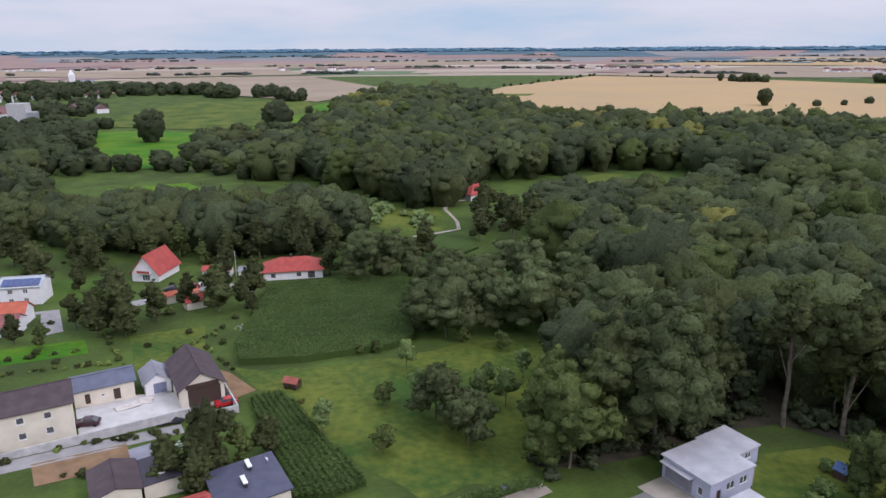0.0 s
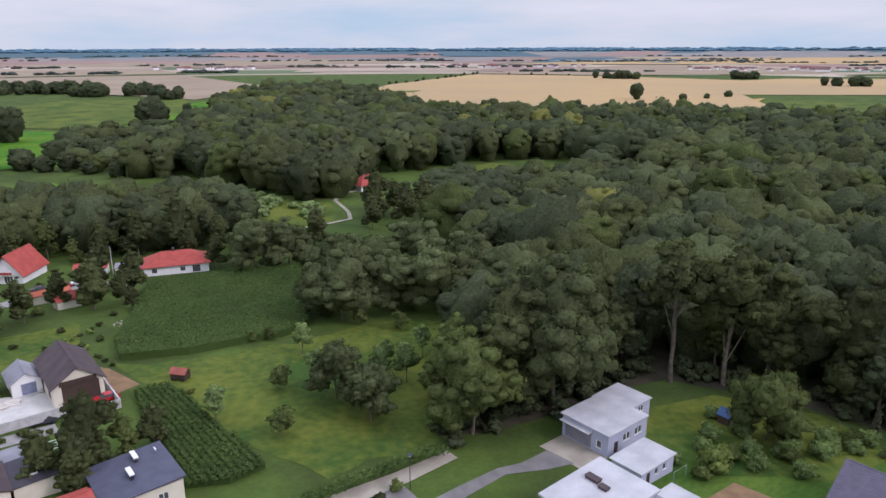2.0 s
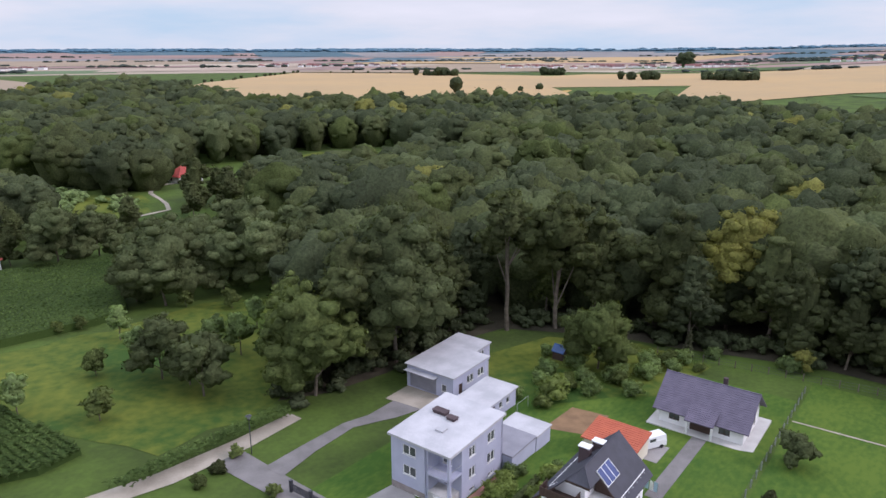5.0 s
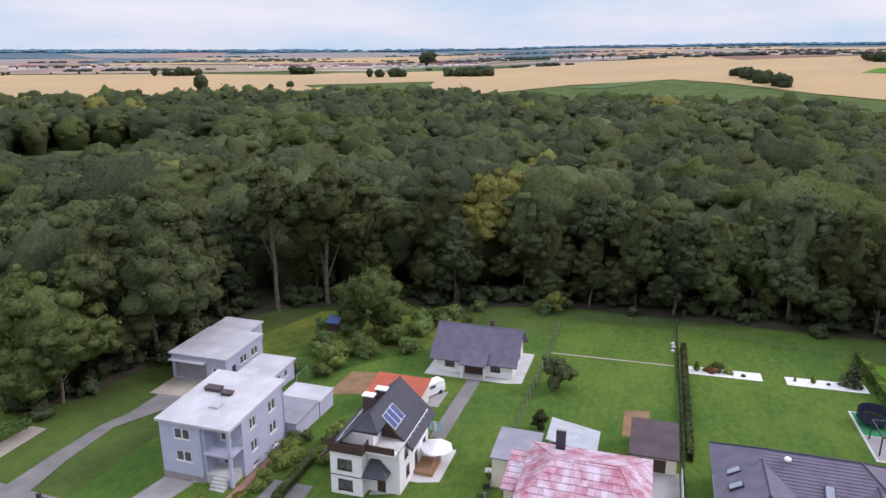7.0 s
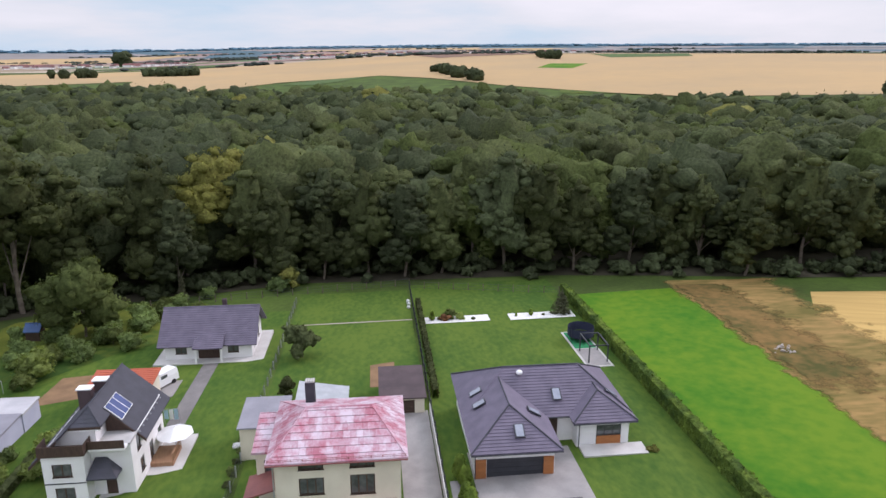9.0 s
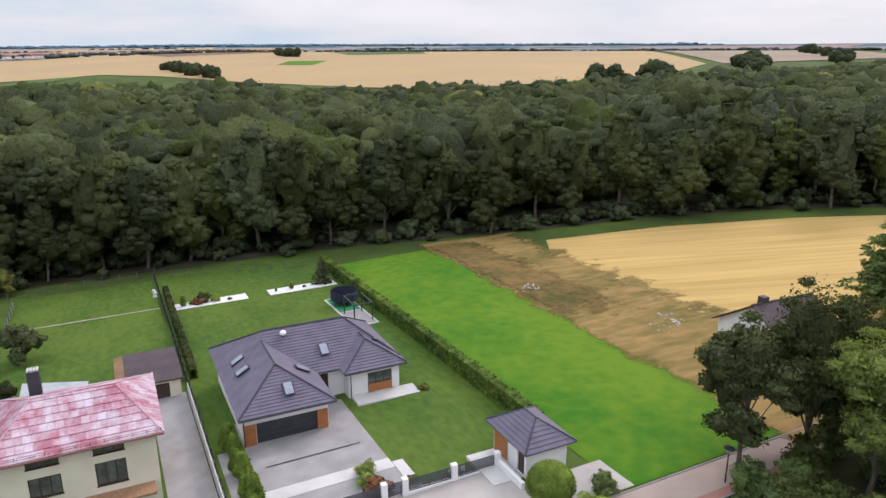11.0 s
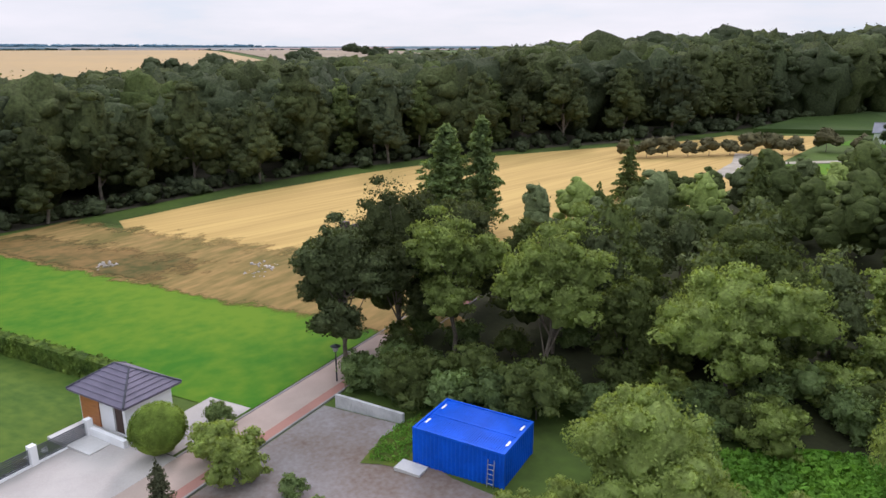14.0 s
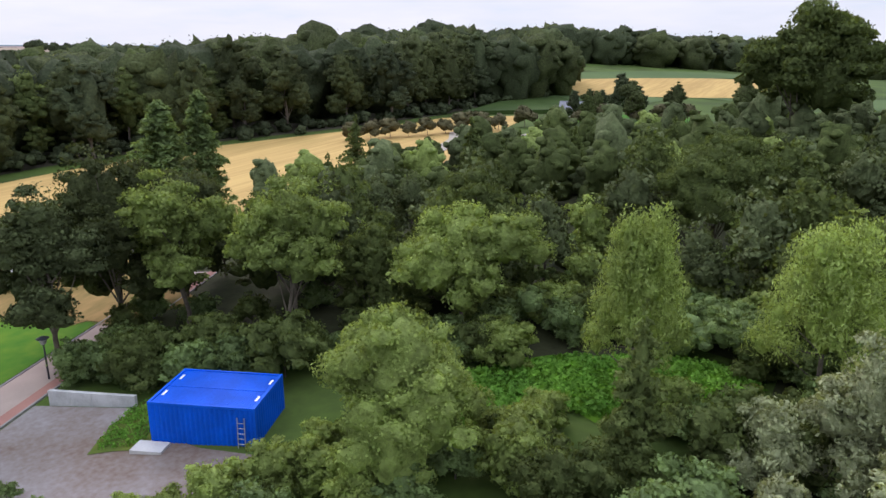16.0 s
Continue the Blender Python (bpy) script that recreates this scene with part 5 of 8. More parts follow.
gutter(rd, (-0.68, -0.6, 5.92), (-0.68, 11.2, 5.92), OLDRED)
bm = bmesh.new()
rod(bm, (-0.1, 10.7, 0.0), (-0.1, 10.7, 5.9), 0.06)
part("downpipe", bm, METALGREY, rd)
ch = boxed("chimney", METALDARK, rd, 8.4, 9.1, 7.7, 8.6, 6.2, 8.85)
for i in range(4):
    boxed("flue", PALE_PAVING, ch, 8.4, 9.1, 7.72 + i * 0.22, 7.88 + i * 0.22, 8.85, 9.0)
walls(rd, 3.6, 8.6, 10.62, 12.7, -0.8, 4.7, CREAM, front=[(0.7, 2.6, 1.0, 1.3)], frame_mat=DARKWOOD)
tiled_roof(rd, [[(3.3, 10.7, 4.8), (3.3, 13.0, 4.8), (8.9, 13.0, 5.7), (8.9, 10.7, 5.7)]], WORNRED, 0.80, 0.06, 0.14, 0.56, "tin_sheet")
tiled_roof(rd, [[(0.4, 13.4, 2.2), (3.8, 13.4, 2.2), (3.8, 10.65, 3.0), (0.4, 10.65, 3.0)]], OLDRED, 0.5)
boxed("balcony", DECKWOOD, rd, -1.6, -0.02, 0.4, 5.2, 1.6, 1.8)
an2 = block("annex", 63.6, 10.2, "cream annex with grey felt roof", "annex")
walls(an2, 0, 5.6, 0.4, 4.8, -0.6, 3.5, CREAM)
flat_roof(an2, 0, 5.6, 0.4, 4.8, 3.5, GREYROOF, 0.2, 0.15, 0.3)
sd = block("shed", 71.5, -4.0, "small shed with brown felt roof at the end of the drive", "shed")
walls(sd, 0, 7.4, 0, 4.9, -0.6, 1.95, CREAM, front=[(0.6, -0.1, 3.2, 1.8, "garage", DARKWOOD)])
flat_roof(sd, 0, 7.4, 0, 4.9, 1.95, BROWNROOF, 0.25, 0.15, 0.3)
s2 = block("shed", 71.4, 4.9, "low garden shed with pale metal gable roof", "shed")
walls(s2, 0, 4.6, 0, 5.2, -0.6, 1.35, BLUEGREY)
bm = bmesh.new()
slab(bm, [(-0.3, -0.3, 1.5), (4.9, -0.3, 1.5), (4.9, 5.5, 2.5), (-0.3, 5.5, 2.5)], 0.12)
part("roof", bm, METALGREY, s2)
boxed("upper_wall", BLUEGREY, s2, 0.0, 4.6, 4.9, 5.2, 1.35, 2.3)
# ---- modern hip-roofed house ----
md = block("house", 56.6, -24.6, "modern white single-storey house with slate-grey hip roof and double garage")
ZB = -0.8
wall(md, (0.5, 16.8), (0.5, 9.3), ZB, 2.75, WHITE, [(1.0, -0.3, 5.6, 2.1, "garage")], name="front_wall")
for y0 in (9.35, 15.85):
    boxed("cladding", WOODPANEL, md, 0.42, 0.49, y0, y0 + 1.0, -0.35, 1.8)
wall(md, (0.8, 9.3), (6.6, 9.3), ZB, 2.75, WHITE, [(3.6, 0.1, 1.0, 2.1)], name="side_wall", frame_mat=METALDARK)
wall(md, (6.6, 9.0), (6.6, 5.8), ZB, 2.75, WHITE, [(0.4, 0.0, 1.2, 2.2, "door")], name="front_wall")
wall(md, (6.6, 5.8), (5.0, 5.8), ZB, 2.75, WHITE, name="side_wall")
wall(md, (5.0, 5.5), (5.0, 0.4), ZB, 2.75, WHITE, [(1.7, 0.0, 2.6, 2.1)], name="front_wall", frame_mat=METALDARK)
boxed("cladding", WOODPANEL, md, 4.9, 4.97, 1.25, 3.75, 0.0, 0.9)
wall(md, (5.3, 0.4), (15.9, 0.4), ZB, 2.75, WHITE, [(3, 0.8, 1.5, 1.3), (8, 0.2, 2.0, 1.9)], name="side_wall", frame_mat=METALDARK)
wall(md, (15.9, 0.4), (15.9, 16.8), ZB, 2.75, WHITE, [(2, 0.2, 3.0, 2.0), (8, 0.2, 3.0, 2.0)], name="back_wall", frame_mat=METALDARK)
wall(md, (15.6, 16.8), (0.8, 16.8), ZB, 2.75, WHITE, [(4, 0.8, 1.5, 1.3), (10, 0.8, 1.5, 1.3)], name="side_wall", frame_mat=METALDARK)
main = hip_planes(5.9, 16.6, -0.2, 17.4, 2.75, 5.95, 4.2, 12.4, 11.25)
tiled_roof(md, main, TILE)
tiled_roof(md, wing_planes(-0.3, 11.25, 8.7, 17.4, 2.78, 5.3, 4.2), TILE)
tiled_roof(md, wing_planes(4.3, 11.25, -0.2, 6.4, 2.78, 4.7, 7.5), TILE)
ridge_caps(md, [((5.9, -0.2, 2.85), (11.25, 4.2, 6.03)), ((16.6, -0.2, 2.85), (11.25, 4.2, 6.03)), ((16.6, 17.4, 2.85), (11.25, 12.4, 6.03)), ((11.25, 4.2, 6.03), (11.25, 12.4, 6.03)), ((-0.3, 8.7, 2.86), (4.2, 13.05, 5.38)), ((-0.3, 17.4, 2.86), (4.2, 13.05, 5.38)), ((4.2, 13.05, 5.38), (10.4, 13.05, 5.38)), ((4.3, -0.2, 2.86), (7.5, 3.1, 4.78)), ((4.3, 6.4, 2.86), (7.5, 3.1, 4.78)), ((7.5, 3.1, 4.78), (9.4, 3.1, 4.78))], DARKTILE, 0.09)
SKYGLASS = mat("skylight_glass", (0.30, 0.32, 0.38), (0.24, 0.26, 0.31), 0.1, 1, 4, bump=0.0)
mz = 3.2 / 5.35
for x, y, z, turn, pitch in ((0.9, 12.55, 2.93 + 1.2 * 0.56, 0, 29.3), (7.4, 7.3, 2.9 + 1.5 * mz, 0, 30.9), (5.2, 9.7, 2.93 + 1.0 * 0.58, 90, 30), (7.0, 16.2, 2.93 + 1.2 * 0.58, -90, 30), (9.6, 16.2, 2.93 + 1.2 * 0.58, -90, 30), (8.4, 0.8, 2.93 + 1.0 * 0.6, 90, 31)):
    mm = pose(x, y, z + 0.02, 0, 0, turn) @ pose(0, 0, 0, 0, -pitch, 0)
    sk = boxed("skylight", METALDARK, md, 0, 1.45, -0.48, 0.48, 0.0, 0.12, m=mm)
    boxed("pane", SKYGLASS, sk, 0.1, 1.35, -0.37, 0.37, 0.12, 0.14, m=mm)
bm = bmesh.new()
bmesh.ops.create_uvsphere(bm, u_segments=12, v_segments=8, radius=0.35, matrix=Matrix.Translation((10.3, 10.8, 5.75)) @ Matrix.Diagonal((1, 1, 0.8, 1)))
part("roof_dome", bm, WHITEPLASTIC, md)
for a, b in (((-0.38, 8.7, 2.7), (-0.38, 17.4, 2.7)), ((4.22, -0.2, 2.7), (4.22, 6.4, 2.7)), ((5.85, 6.4, 2.7), (5.85, 8.7, 2.7))):
    gutter(md, a, b)
for x, y in ((0.4, 16.9), (4.9, 5.6)):
    bm = bmesh.new()
    rod(bm, (x, y, -0.6), (x, y, 2.65), 0.05)
    part("downpipe", bm, METALDARK, md)
tm = block("terrace", 59.4, -25.6, "pale paved terrace before the living room", "terrace")
boxed("paving", PALE_PAVING, tm, 0.0, 2.1, 0.0, 6.6, -0.4, 0.12)
tp = block("terrace", 72.7, -25.0, "grey paved terrace behind the house", "terrace")
boxed("paving", PAVING, tp, 0.0, 3.0, 0.5, 16.0, -0.4, 0.1)
# ---- gate pavilion ----
pv = block("pavilion", 40.3, -30.6, "small white gate pavilion with slate-grey pyramid roof", "pavilion")
walls(pv, 0.6, 5.6, 0.5, 4.3, -0.6, 2.4, WHITE, left=[(0.5, 0.1, 1.4, 1.9), (3.4, 0.0, 1.0, 2.1, "door")], frame_mat=WOODPANEL)
boxed("cladding", WOODPANEL, pv, 3.4, 5.4, 4.32, 4.38, 0.0, 2.1)
a, b = (2.3, 2.4, 4.0), (3.9, 2.4, 4.0)
tiled_roof(pv, [[(0, 0, 2.45), (0, 4.8, 2.45), a], [(6.2, 4.8, 2.45), (6.2, 0, 2.45), b], [(6.2, 0, 2.45), (0, 0, 2.45), a, b], [(0, 4.8, 2.45), (6.2, 4.8, 2.45), b, a]], TILE, 0.4)
ridge_caps(pv, [((0, 0, 2.52), a), ((0, 4.8, 2.52), a), ((6.2, 0, 2.52), b), ((6.2, 4.8, 2.52), b), (a, b)], DARKTILE, 0.08)
pt = block("terrace", 41.2, -26.2, "small pale terrace beside the pavilion", "terrace")
boxed("paving", PALE_PAVING, pt, 0.0, 4.6, 0.0, 2.6, -0.3, 0.1)
# ---- gate and front fence ----
def slat_panel(parent, x0, y0, x1, y1, z0=0.25, z1=1.35, n=8):
    d = Vector((x1 - x0, y1 - y0, 0))
    m = pose(x0, y0, 0, 0, 0, math.degrees(math.atan2(d.y, d.x)))
    for i in range(n):
        z = z0 + (z1 - z0) * i / n
        boxed("slat", METALDARK, parent, 0.03, d.length - 0.03, -0.02, 0.02, z, z + (z1 - z0) / n * 0.62, m=m)


gf = block("gate_fence", 43.4, -17.2, "white wall posts with dark slatted gate panels", "fence")
post = lambda x, y, w=0.45, l=0.45, h=1.5: boxed("post", WHITE, gf, x, x + l, y, y + w, -0.4, h)
for x, y in ((0.0, -8.3), (0.0, -4.4), (0.0, -0.2), (0.0, 1.5), (0.0, 7.6)):
    post(x, y)
for y0, y1 in ((-7.85, -4.4), (-3.95, -0.2), (0.25, 1.5), (1.95, 7.6)):
    slat_panel(gf, 0.22, y0, 0.22, y1)
for y0, y1 in ((-7.85, -4.4), (-3.95, -0.2)):
    boxed("low_wall", WHITE, gf, 0.05, 0.4, y0, y1, -0.4, 0.25)
boxed("low_wall", WHITE, gf, -3.6, 0.0, -8.3, -8.0, -0.4, 0.9)
# ---- blue containers ----
ct = block("storage_container", 15.4, -36.1, "bright blue corrugated steel storage container pair", "container", gz(*P(18.4, -34)) - 0.2)
def corrugated(bm, a, b, z0, z1, depth=0.05, pitch=0.28):
    a, b = Vector(a), Vector(b)
    n = int((b - a).length / pitch)
    d = (b - a).normalized()
    nn = Vector((d.y, -d.x, 0))
    vs = []
    for i in range(n * 4 + 1):
        p = a + (b - a) * i / (n * 4) + nn * (depth if i % 4 in (1, 2) else 0)
        vs.append((bm.verts.new((p.x, p.y, z0)), bm.verts.new((p.x, p.y, z1))))
    for p, q in zip(vs, vs[1:]):
        bm.faces.new((p[0], q[0], q[1], p[1]))


for (x0, y0), (x1, y1) in (((0, 0), (0, 4.1)), ((6, 0), (0, 0)), ((6, 4.1), (6, 0)), ((0, 4.1), (6, 4.1))):
    bm = bmesh.new()
    corrugated(bm, (x1, y1, 0), (x0, y0, 0), 0.12, 2.48)
    part("side_panel", bm, BLUESTEEL, ct)
bm = bmesh.new()
for i in range(38):
    box(bm, 0.1 + i * 0.1526, 0.19 + i * 0.1526, 0.08, 4.02, 2.5, 2.53)
part("roof_ribs", bm, BLUESTEEL, ct)
boxed("roof_sheet", BLUESTEEL, ct, 0, 6, 0, 4.1, 2.46, 2.5)
for b in ((-0.06, 0.08, -0.06, 4.16, 2.42, 2.58), (5.92, 6.06, -0.06, 4.16, 2.42, 2.58), (0.08, 5.92, -0.06, 0.06, 2.42, 2.58), (0.08, 5.92, 4.04, 4.16, 2.42, 2.58), (0.08, 5.92, 1.99, 2.11, 2.44, 2.56), (-0.06, 6.06, -0.06, 4.16, 0.0, 0.12)):
    boxed("frame_beam", BLUESTEEL, ct, *b)
for x in (-0.06, 5.92):
    for y in (-0.06, 4.02):
        boxed("corner_post", BLUESTEEL, ct, x, x + 0.14, y, y + 0.14, 0.12, 2.42)
for x, y in ((0.18, 0.7), (0.18, 2.7), (5.6, 0.7), (5.6, 2.7)):
    boxed("label_strip", WHITEPLASTIC, ct, x, x + 0.13, y, y + 0.55, 2.54, 2.56)
boxed("ramp", PALE_PAVING, ct, 4.9, 6.7, 4.25, 5.3, -0.15, 0.26)
boxed("base_slab", CONCRETE, ct, -0.1, 6.1, -0.1, 4.2, -0.3, 0.0)
bm = bmesh.new()
for x in (0.55, 0.95):
    rod(bm, (x, 4.35, -0.1), (x, 4.2, 2.0), 0.03, n=5)
for i in range(6):
    rod(bm, (0.55, 4.33 - i * 0.02, 0.2 + i * 0.3), (0.95, 4.33 - i * 0.02, 0.2 + i * 0.3), 0.02, n=5)
part("ladder", bm, METALGREY, ct)
rw = block("retaining_wall", 24.7, -36.0, "low pale concrete retaining wall with stains", "wall")
for i in range(4):
    boxed("panel", CONCRETE, rw, i * 1.45, i * 1.45 + 1.43, 0, 0.25, -0.4, 0.75)
# ======================= gardens, fences, near vegetation =======================
def hedge(name, u0, v0, u1, v1, h, w, leaf, label, dens=16, size=0.28):
    """A clipped hedge: solid core under a skin of leaves."""
    x0, y0 = P(u0, v0)
    x1, y1 = P(u1, v1)
    ln = math.hypot(x1 - x0, y1 - y0)
    ang = math.atan2(y1 - y0, x1 - x0)
    rg = np.random.default_rng(int(ln * 10))
    n = int(ln * (2 * h + w) * dens)
    t, side = rg.random(n), rg.random(n)
    per = 2 * h + w
    s = side * per
    yy = np.where(s < h, -w / 2, np.where(s < h + w, s - h - w / 2, w / 2))
    zz = np.where(s < h, s, np.where(s < h + w, h, per - s))
    nr = np.stack([np.zeros(n), np.where(s < h, -1.0, np.where(s < h + w, 0, 1.0)), np.where((s >= h) & (s < h + w), 1.0, 0.15)], 1)
    c = np.stack([t * ln, yy, zz], 1) + rg.normal(size=(n, 3)) * 0.06
    c[:, 2] += 0.08 * np.sin(t * ln * 1.7)
    nr += rg.normal(size=(n, 3)) * 0.35
    nr /= np.linalg.norm(nr, axis=1)[:, None]
    a = np.cross(nr, rg.normal(size=(n, 3)))
    a /= np.linalg.norm(a, axis=1)[:, None]
    b = np.cross(nr, a)
    sz = size * (0.6 + 0.8 * rg.random((n, 1)))
    v = np.stack([c - a * sz * 0.5, c + b * sz * 0.5, c + a * sz * 0.5 - nr * sz * 0.15, c - b * sz * 0.5], 1).reshape(-1, 3)
    k = []
    for i in range(int(ln / 2) + 1):
        q0, q1 = i * 2.0, min(ln, i * 2.0 + 2.0)
        m = w / 2 - 0.06
        for quad in (((q0, -m, 0), (q1, -m, 0), (q1, -m, h - 0.08), (q0, -m, h - 0.08)), ((q0, m, 0), (q0, m, h - 0.08), (q1, m, h - 0.08), (q1, m, 0)), ((q0, -m, h - 0.08), (q1, -m, h - 0.08), (q1, m, h - 0.08), (q0, m, h - 0.08))):
            k += quad
    v = np.concatenate([v, np.array(k)])
    ca, sa = math.cos(ang), math.sin(ang)
    wx, wy = x0 + v[:, 0] * ca - v[:, 1] * sa, y0 + v[:, 0] * sa + v[:, 1] * ca
    wz = v[:, 2] + np.array([gz(p, q) for p, q in zip(wx, wy)])
    vv = np.stack([wx, wy, wz], 1)
    return tagged(np_mesh(name, vv, quads_for(vv), leaf), label, "hedge")


hedge("hedge", 46.8, -31.4, 114, -31.6, 1.9, 1.1, HEDGE_LEAF, "long clipped thuja hedge beside the lawn")
hedge("hedge", 75, -5.6, 112, -5.8, 1.3, 0.7, LEAF_WOODS, "low green hedge along the fence")
hedge("hedge", 54, 35.7, 66.6, 36.1, 1.0, 0.9, LEAF_WOODS, "low hedge beside the drive")


def wire_fence(name, u0, v0, u1, v1, label, post_mat=CONCRETE, h=1.4, gap=2.6, wires=(0.3, 0.8, 1.3), wire_mat=METALDARK):
    x0, y0 = P(u0, v0)
    x1, y1 = P(u1, v1)
    f = thing(name, x0, y0, None, 0, label, "fence")
    n = max(1, int(math.hypot(x1 - x0, y1 - y0) / gap))
    z0 = gz(x0, y0)
    pts = []
    bm = bmesh.new()
    box(bm, -0.06, 0.06, -0.06, 0.06, -0.3, h)
    first = part("post", bm, post_mat, f)
    for i in range(n + 1):
        x, y = x0 + (x1 - x0) * i / n, y0 + (y1 - y0) * i / n
        pts.append((x - x0, y - y0, gz(x, y) - z0))
        if i:
            q = new("post", first.data)
            q.parent = f
            q.location = pts[-1]
    for w in wires:
        bm = bmesh.new()
        tube(bm, [(a[0], a[1], a[2] + w) for a in pts], 0.018)
        part("wire", bm, wire_mat, f)
    return f


wire_fence("fence", 50, 15.0, 116, 15.0, "wire garden fence with thin grey metal posts", METALGREY, 1.2)
wire_fence("fence", 48, -4.7, 122, -4.9, "dark mesh fence beside the drive", METALDARK, 1.5)
wire_fence("fence", 118, 40, 124, -5, "rough fence with weathered wooden posts below the woods", BARK)
wire_fence("fence", 122, -5, 114, -31, "rough fence with weathered wooden posts below the woods", BARK)
fw = block("fence_wall", 44, -4.55, "long prefabricated pale concrete fence", "fence")
for i in range(11):
    boxed("panel", CONCRETE, fw, i * 2.45, i * 2.45 + 2.35, -0.05, 0.05, -0.3 - i * 0.09, 1.2 - i * 0.09)
    boxed("post", CONCRETE, fw, i * 2.45 - 0.1, i * 2.45, -0.09, 0.09, -0.3 - i * 0.09, 1.35 - i * 0.09)
gt = block("driveway_gate", 46.4, 51.5, "dark metal gate with posts", "gate")
for y in (0, 3.4, 6.8):
    boxed("post", METALDARK, gt, 0, 0.35, y, y + 0.35, -0.3, 1.5)
for y in (0.4, 3.8):
    slat_panel(gt, 0.17, y, 0.17, y + 2.95, 0.15, 1.2, 7)

# ---- paving and beds in the gardens ----
patch("path", rect(103.8, 104.2, -4.4, 14.6), DIRT, 0.1, "thin pale path across the lawn", "path")
patch("gravel_bed", rect(101.6, 104.6, -16.6, -6.4), GRAVELW, 0.1, "white gravel bed with small shrubs", "gravel bed")
patch("gravel_bed", rect(101.3, 104.4, -30.3, -19.8), GRAVELW, 0.1, "white gravel bed with small shrubs", "gravel bed")
patch("pad", rect(81.2, 94.6, -29.6, -26.0), PALE_PAVING, 0.09, "pale edged play area", "paving")
patch("pad", rect(81.6, 87.6, -29.3, -26.3), PAVING, 0.12, "grey paved play area", "paving")
patch("pad", rect(87.8, 94.3, -29.3, -26.3), mat("green_matting", (0.03, 0.24, 0.10), (0.025, 0.19, 0.08), 0.9, 0.6, 6, world_space=True), 0.13, "green play matting", "matting")
patch("path", rect(45, 57, -6.6, -5.3), PAVING, 0.08, "narrow paved path beside the house", "path")
patch("path_edge", uv_poly((43.9, -18.05), (48.5, -18.05), (48.5, -19), (43.9, -19)), PALE_PAVING, 0.075, "pale paved strip beside the drive", "path")
patch("driveway_band", rect(47.6, 49.2, -18, -7.6), PALE_PAVING, 0.11, "pale band across the driveway", "driveway")
patch("vegetable_plot", [(47.5, 76.5), (55, 80.5), (58.5, 76), (52, 72.5)], BARE, 0.08, "bare brown vegetable plot", "plot")
patch("bare_patch", uv_poly((79.2, 2.2), (86.2, 2.2), (87, -1.0), (79.2, -1.0)), BARE, 0.09, "bare brown earth patch in the lawn", "earth")
patch("path", uv_poly((52, 40.2), (66, 40.2), (66, 41.1), (52, 41.1)), RED_PAVING, 0.09, "reddish paved path beside the house", "path")
patch("forecourt", uv_poly((46.5, 41), (46.5, 51), (55, 50), (55, 46.5), (52, 41)), PAVING, 0.085, "grey paved forecourt of the blue-grey house", "forecourt")
patch("lawn", uv_poly((49, 41), (54.6, 43), (54.6, 46), (49, 47)), LAWN, 0.11, "small front lawn with flower bed", "lawn")
patch("yard", uv_poly((89, 57.5), (97, 58), (97, 62.4), (89, 62.4)), PAVING, 0.08, "grey yard behind the workshop", "yard")
patch("driveway", uv_poly((46, 32), (58, 33.4), (58, 38), (46, 38)), ASPHALT, 0.08, "grey drive beside the white house", "driveway")
patch("parking", rect(80, 85, 26.2, 29.6), PAVING, 0.085, "grey paved parking space", "parking")
patch("weed_ground", rough([(9, -41), (9, -34), (17, -32), (21, -28), (26, -31), (21, -38.5), (13, -43)], 0.7, 1.6), MEADOW_BRIGHT, 0.06, "lush green weedy ground beside the containers", "grass")
patch("paving", rect(36.1, 40.3, -33, -26.05), FORECOURT, 0.07, "pale paving beside the pavilion", "paving")
patch("drain", rect(52.7, 52.85, -16.8, -8.6), METALDARK, 0.13, "dark slot drain across the driveway", "drain")
patch("grass_patch", rough([(36.6, -14.4), (38.9, -17.4), (39.4, -20.2), (35.6, -18.2), (34.6, -16.0)], 0.25, 0.9), MEADOW_DULL, 0.1, "tongue of grass in the gravel yard", "grass")

# ---- trampoline, pergola ----
tx, ty = P(91.2, -28.0)
tp2 = thing("trampoline", tx, ty, None, 30, "round garden trampoline with dark safety net", "trampoline")
bm = bmesh.new()
bmesh.ops.create_cone(bm, cap_ends=True, segments=24, radius1=1.8, radius2=1.8, depth=0.06, matrix=Matrix.Translation((0, 0, 0.85)))
part("mat", bm, RUBBER, tp2)
bm = bmesh.new()
bmesh.ops.create_cone(bm, cap_ends=False, segments=24, radius1=1.85, radius2=1.85, depth=1.3, matrix=Matrix.Translation((0, 0, 1.55)))
part("net", bm, mat("dark_blue_net", (0.03, 0.035, 0.07), None, 0.9), tp2)
for i in range(6):
    a = i * math.pi / 3
    bm = bmesh.new()
    rod(bm, (1.9 * math.cos(a), 1.9 * math.sin(a), -0.05), (1.9 * math.cos(a), 1.9 * math.sin(a), 2.2), 0.03)
    part("pole", bm, METALDARK, tp2)
pg = block("pergola", 82.6, -29.2, "black metal pergola on the paving", "pergola")
for x in (0, 4.2):
    for y in (0, 2.5):
        boxed("post", METALDARK, pg, x, x + 0.14, y, y + 0.14, -0.1, 2.4)
for b in ((0, 4.34, 0, 0.14, 2.4, 2.54), (0, 4.34, 2.5, 2.64, 2.4, 2.54), (0, 0.14, 0.14, 2.5, 2.4, 2.54), (4.2, 4.34, 0.14, 2.5, 2.4, 2.54)):
    boxed("beam", METALDARK, pg, *b)


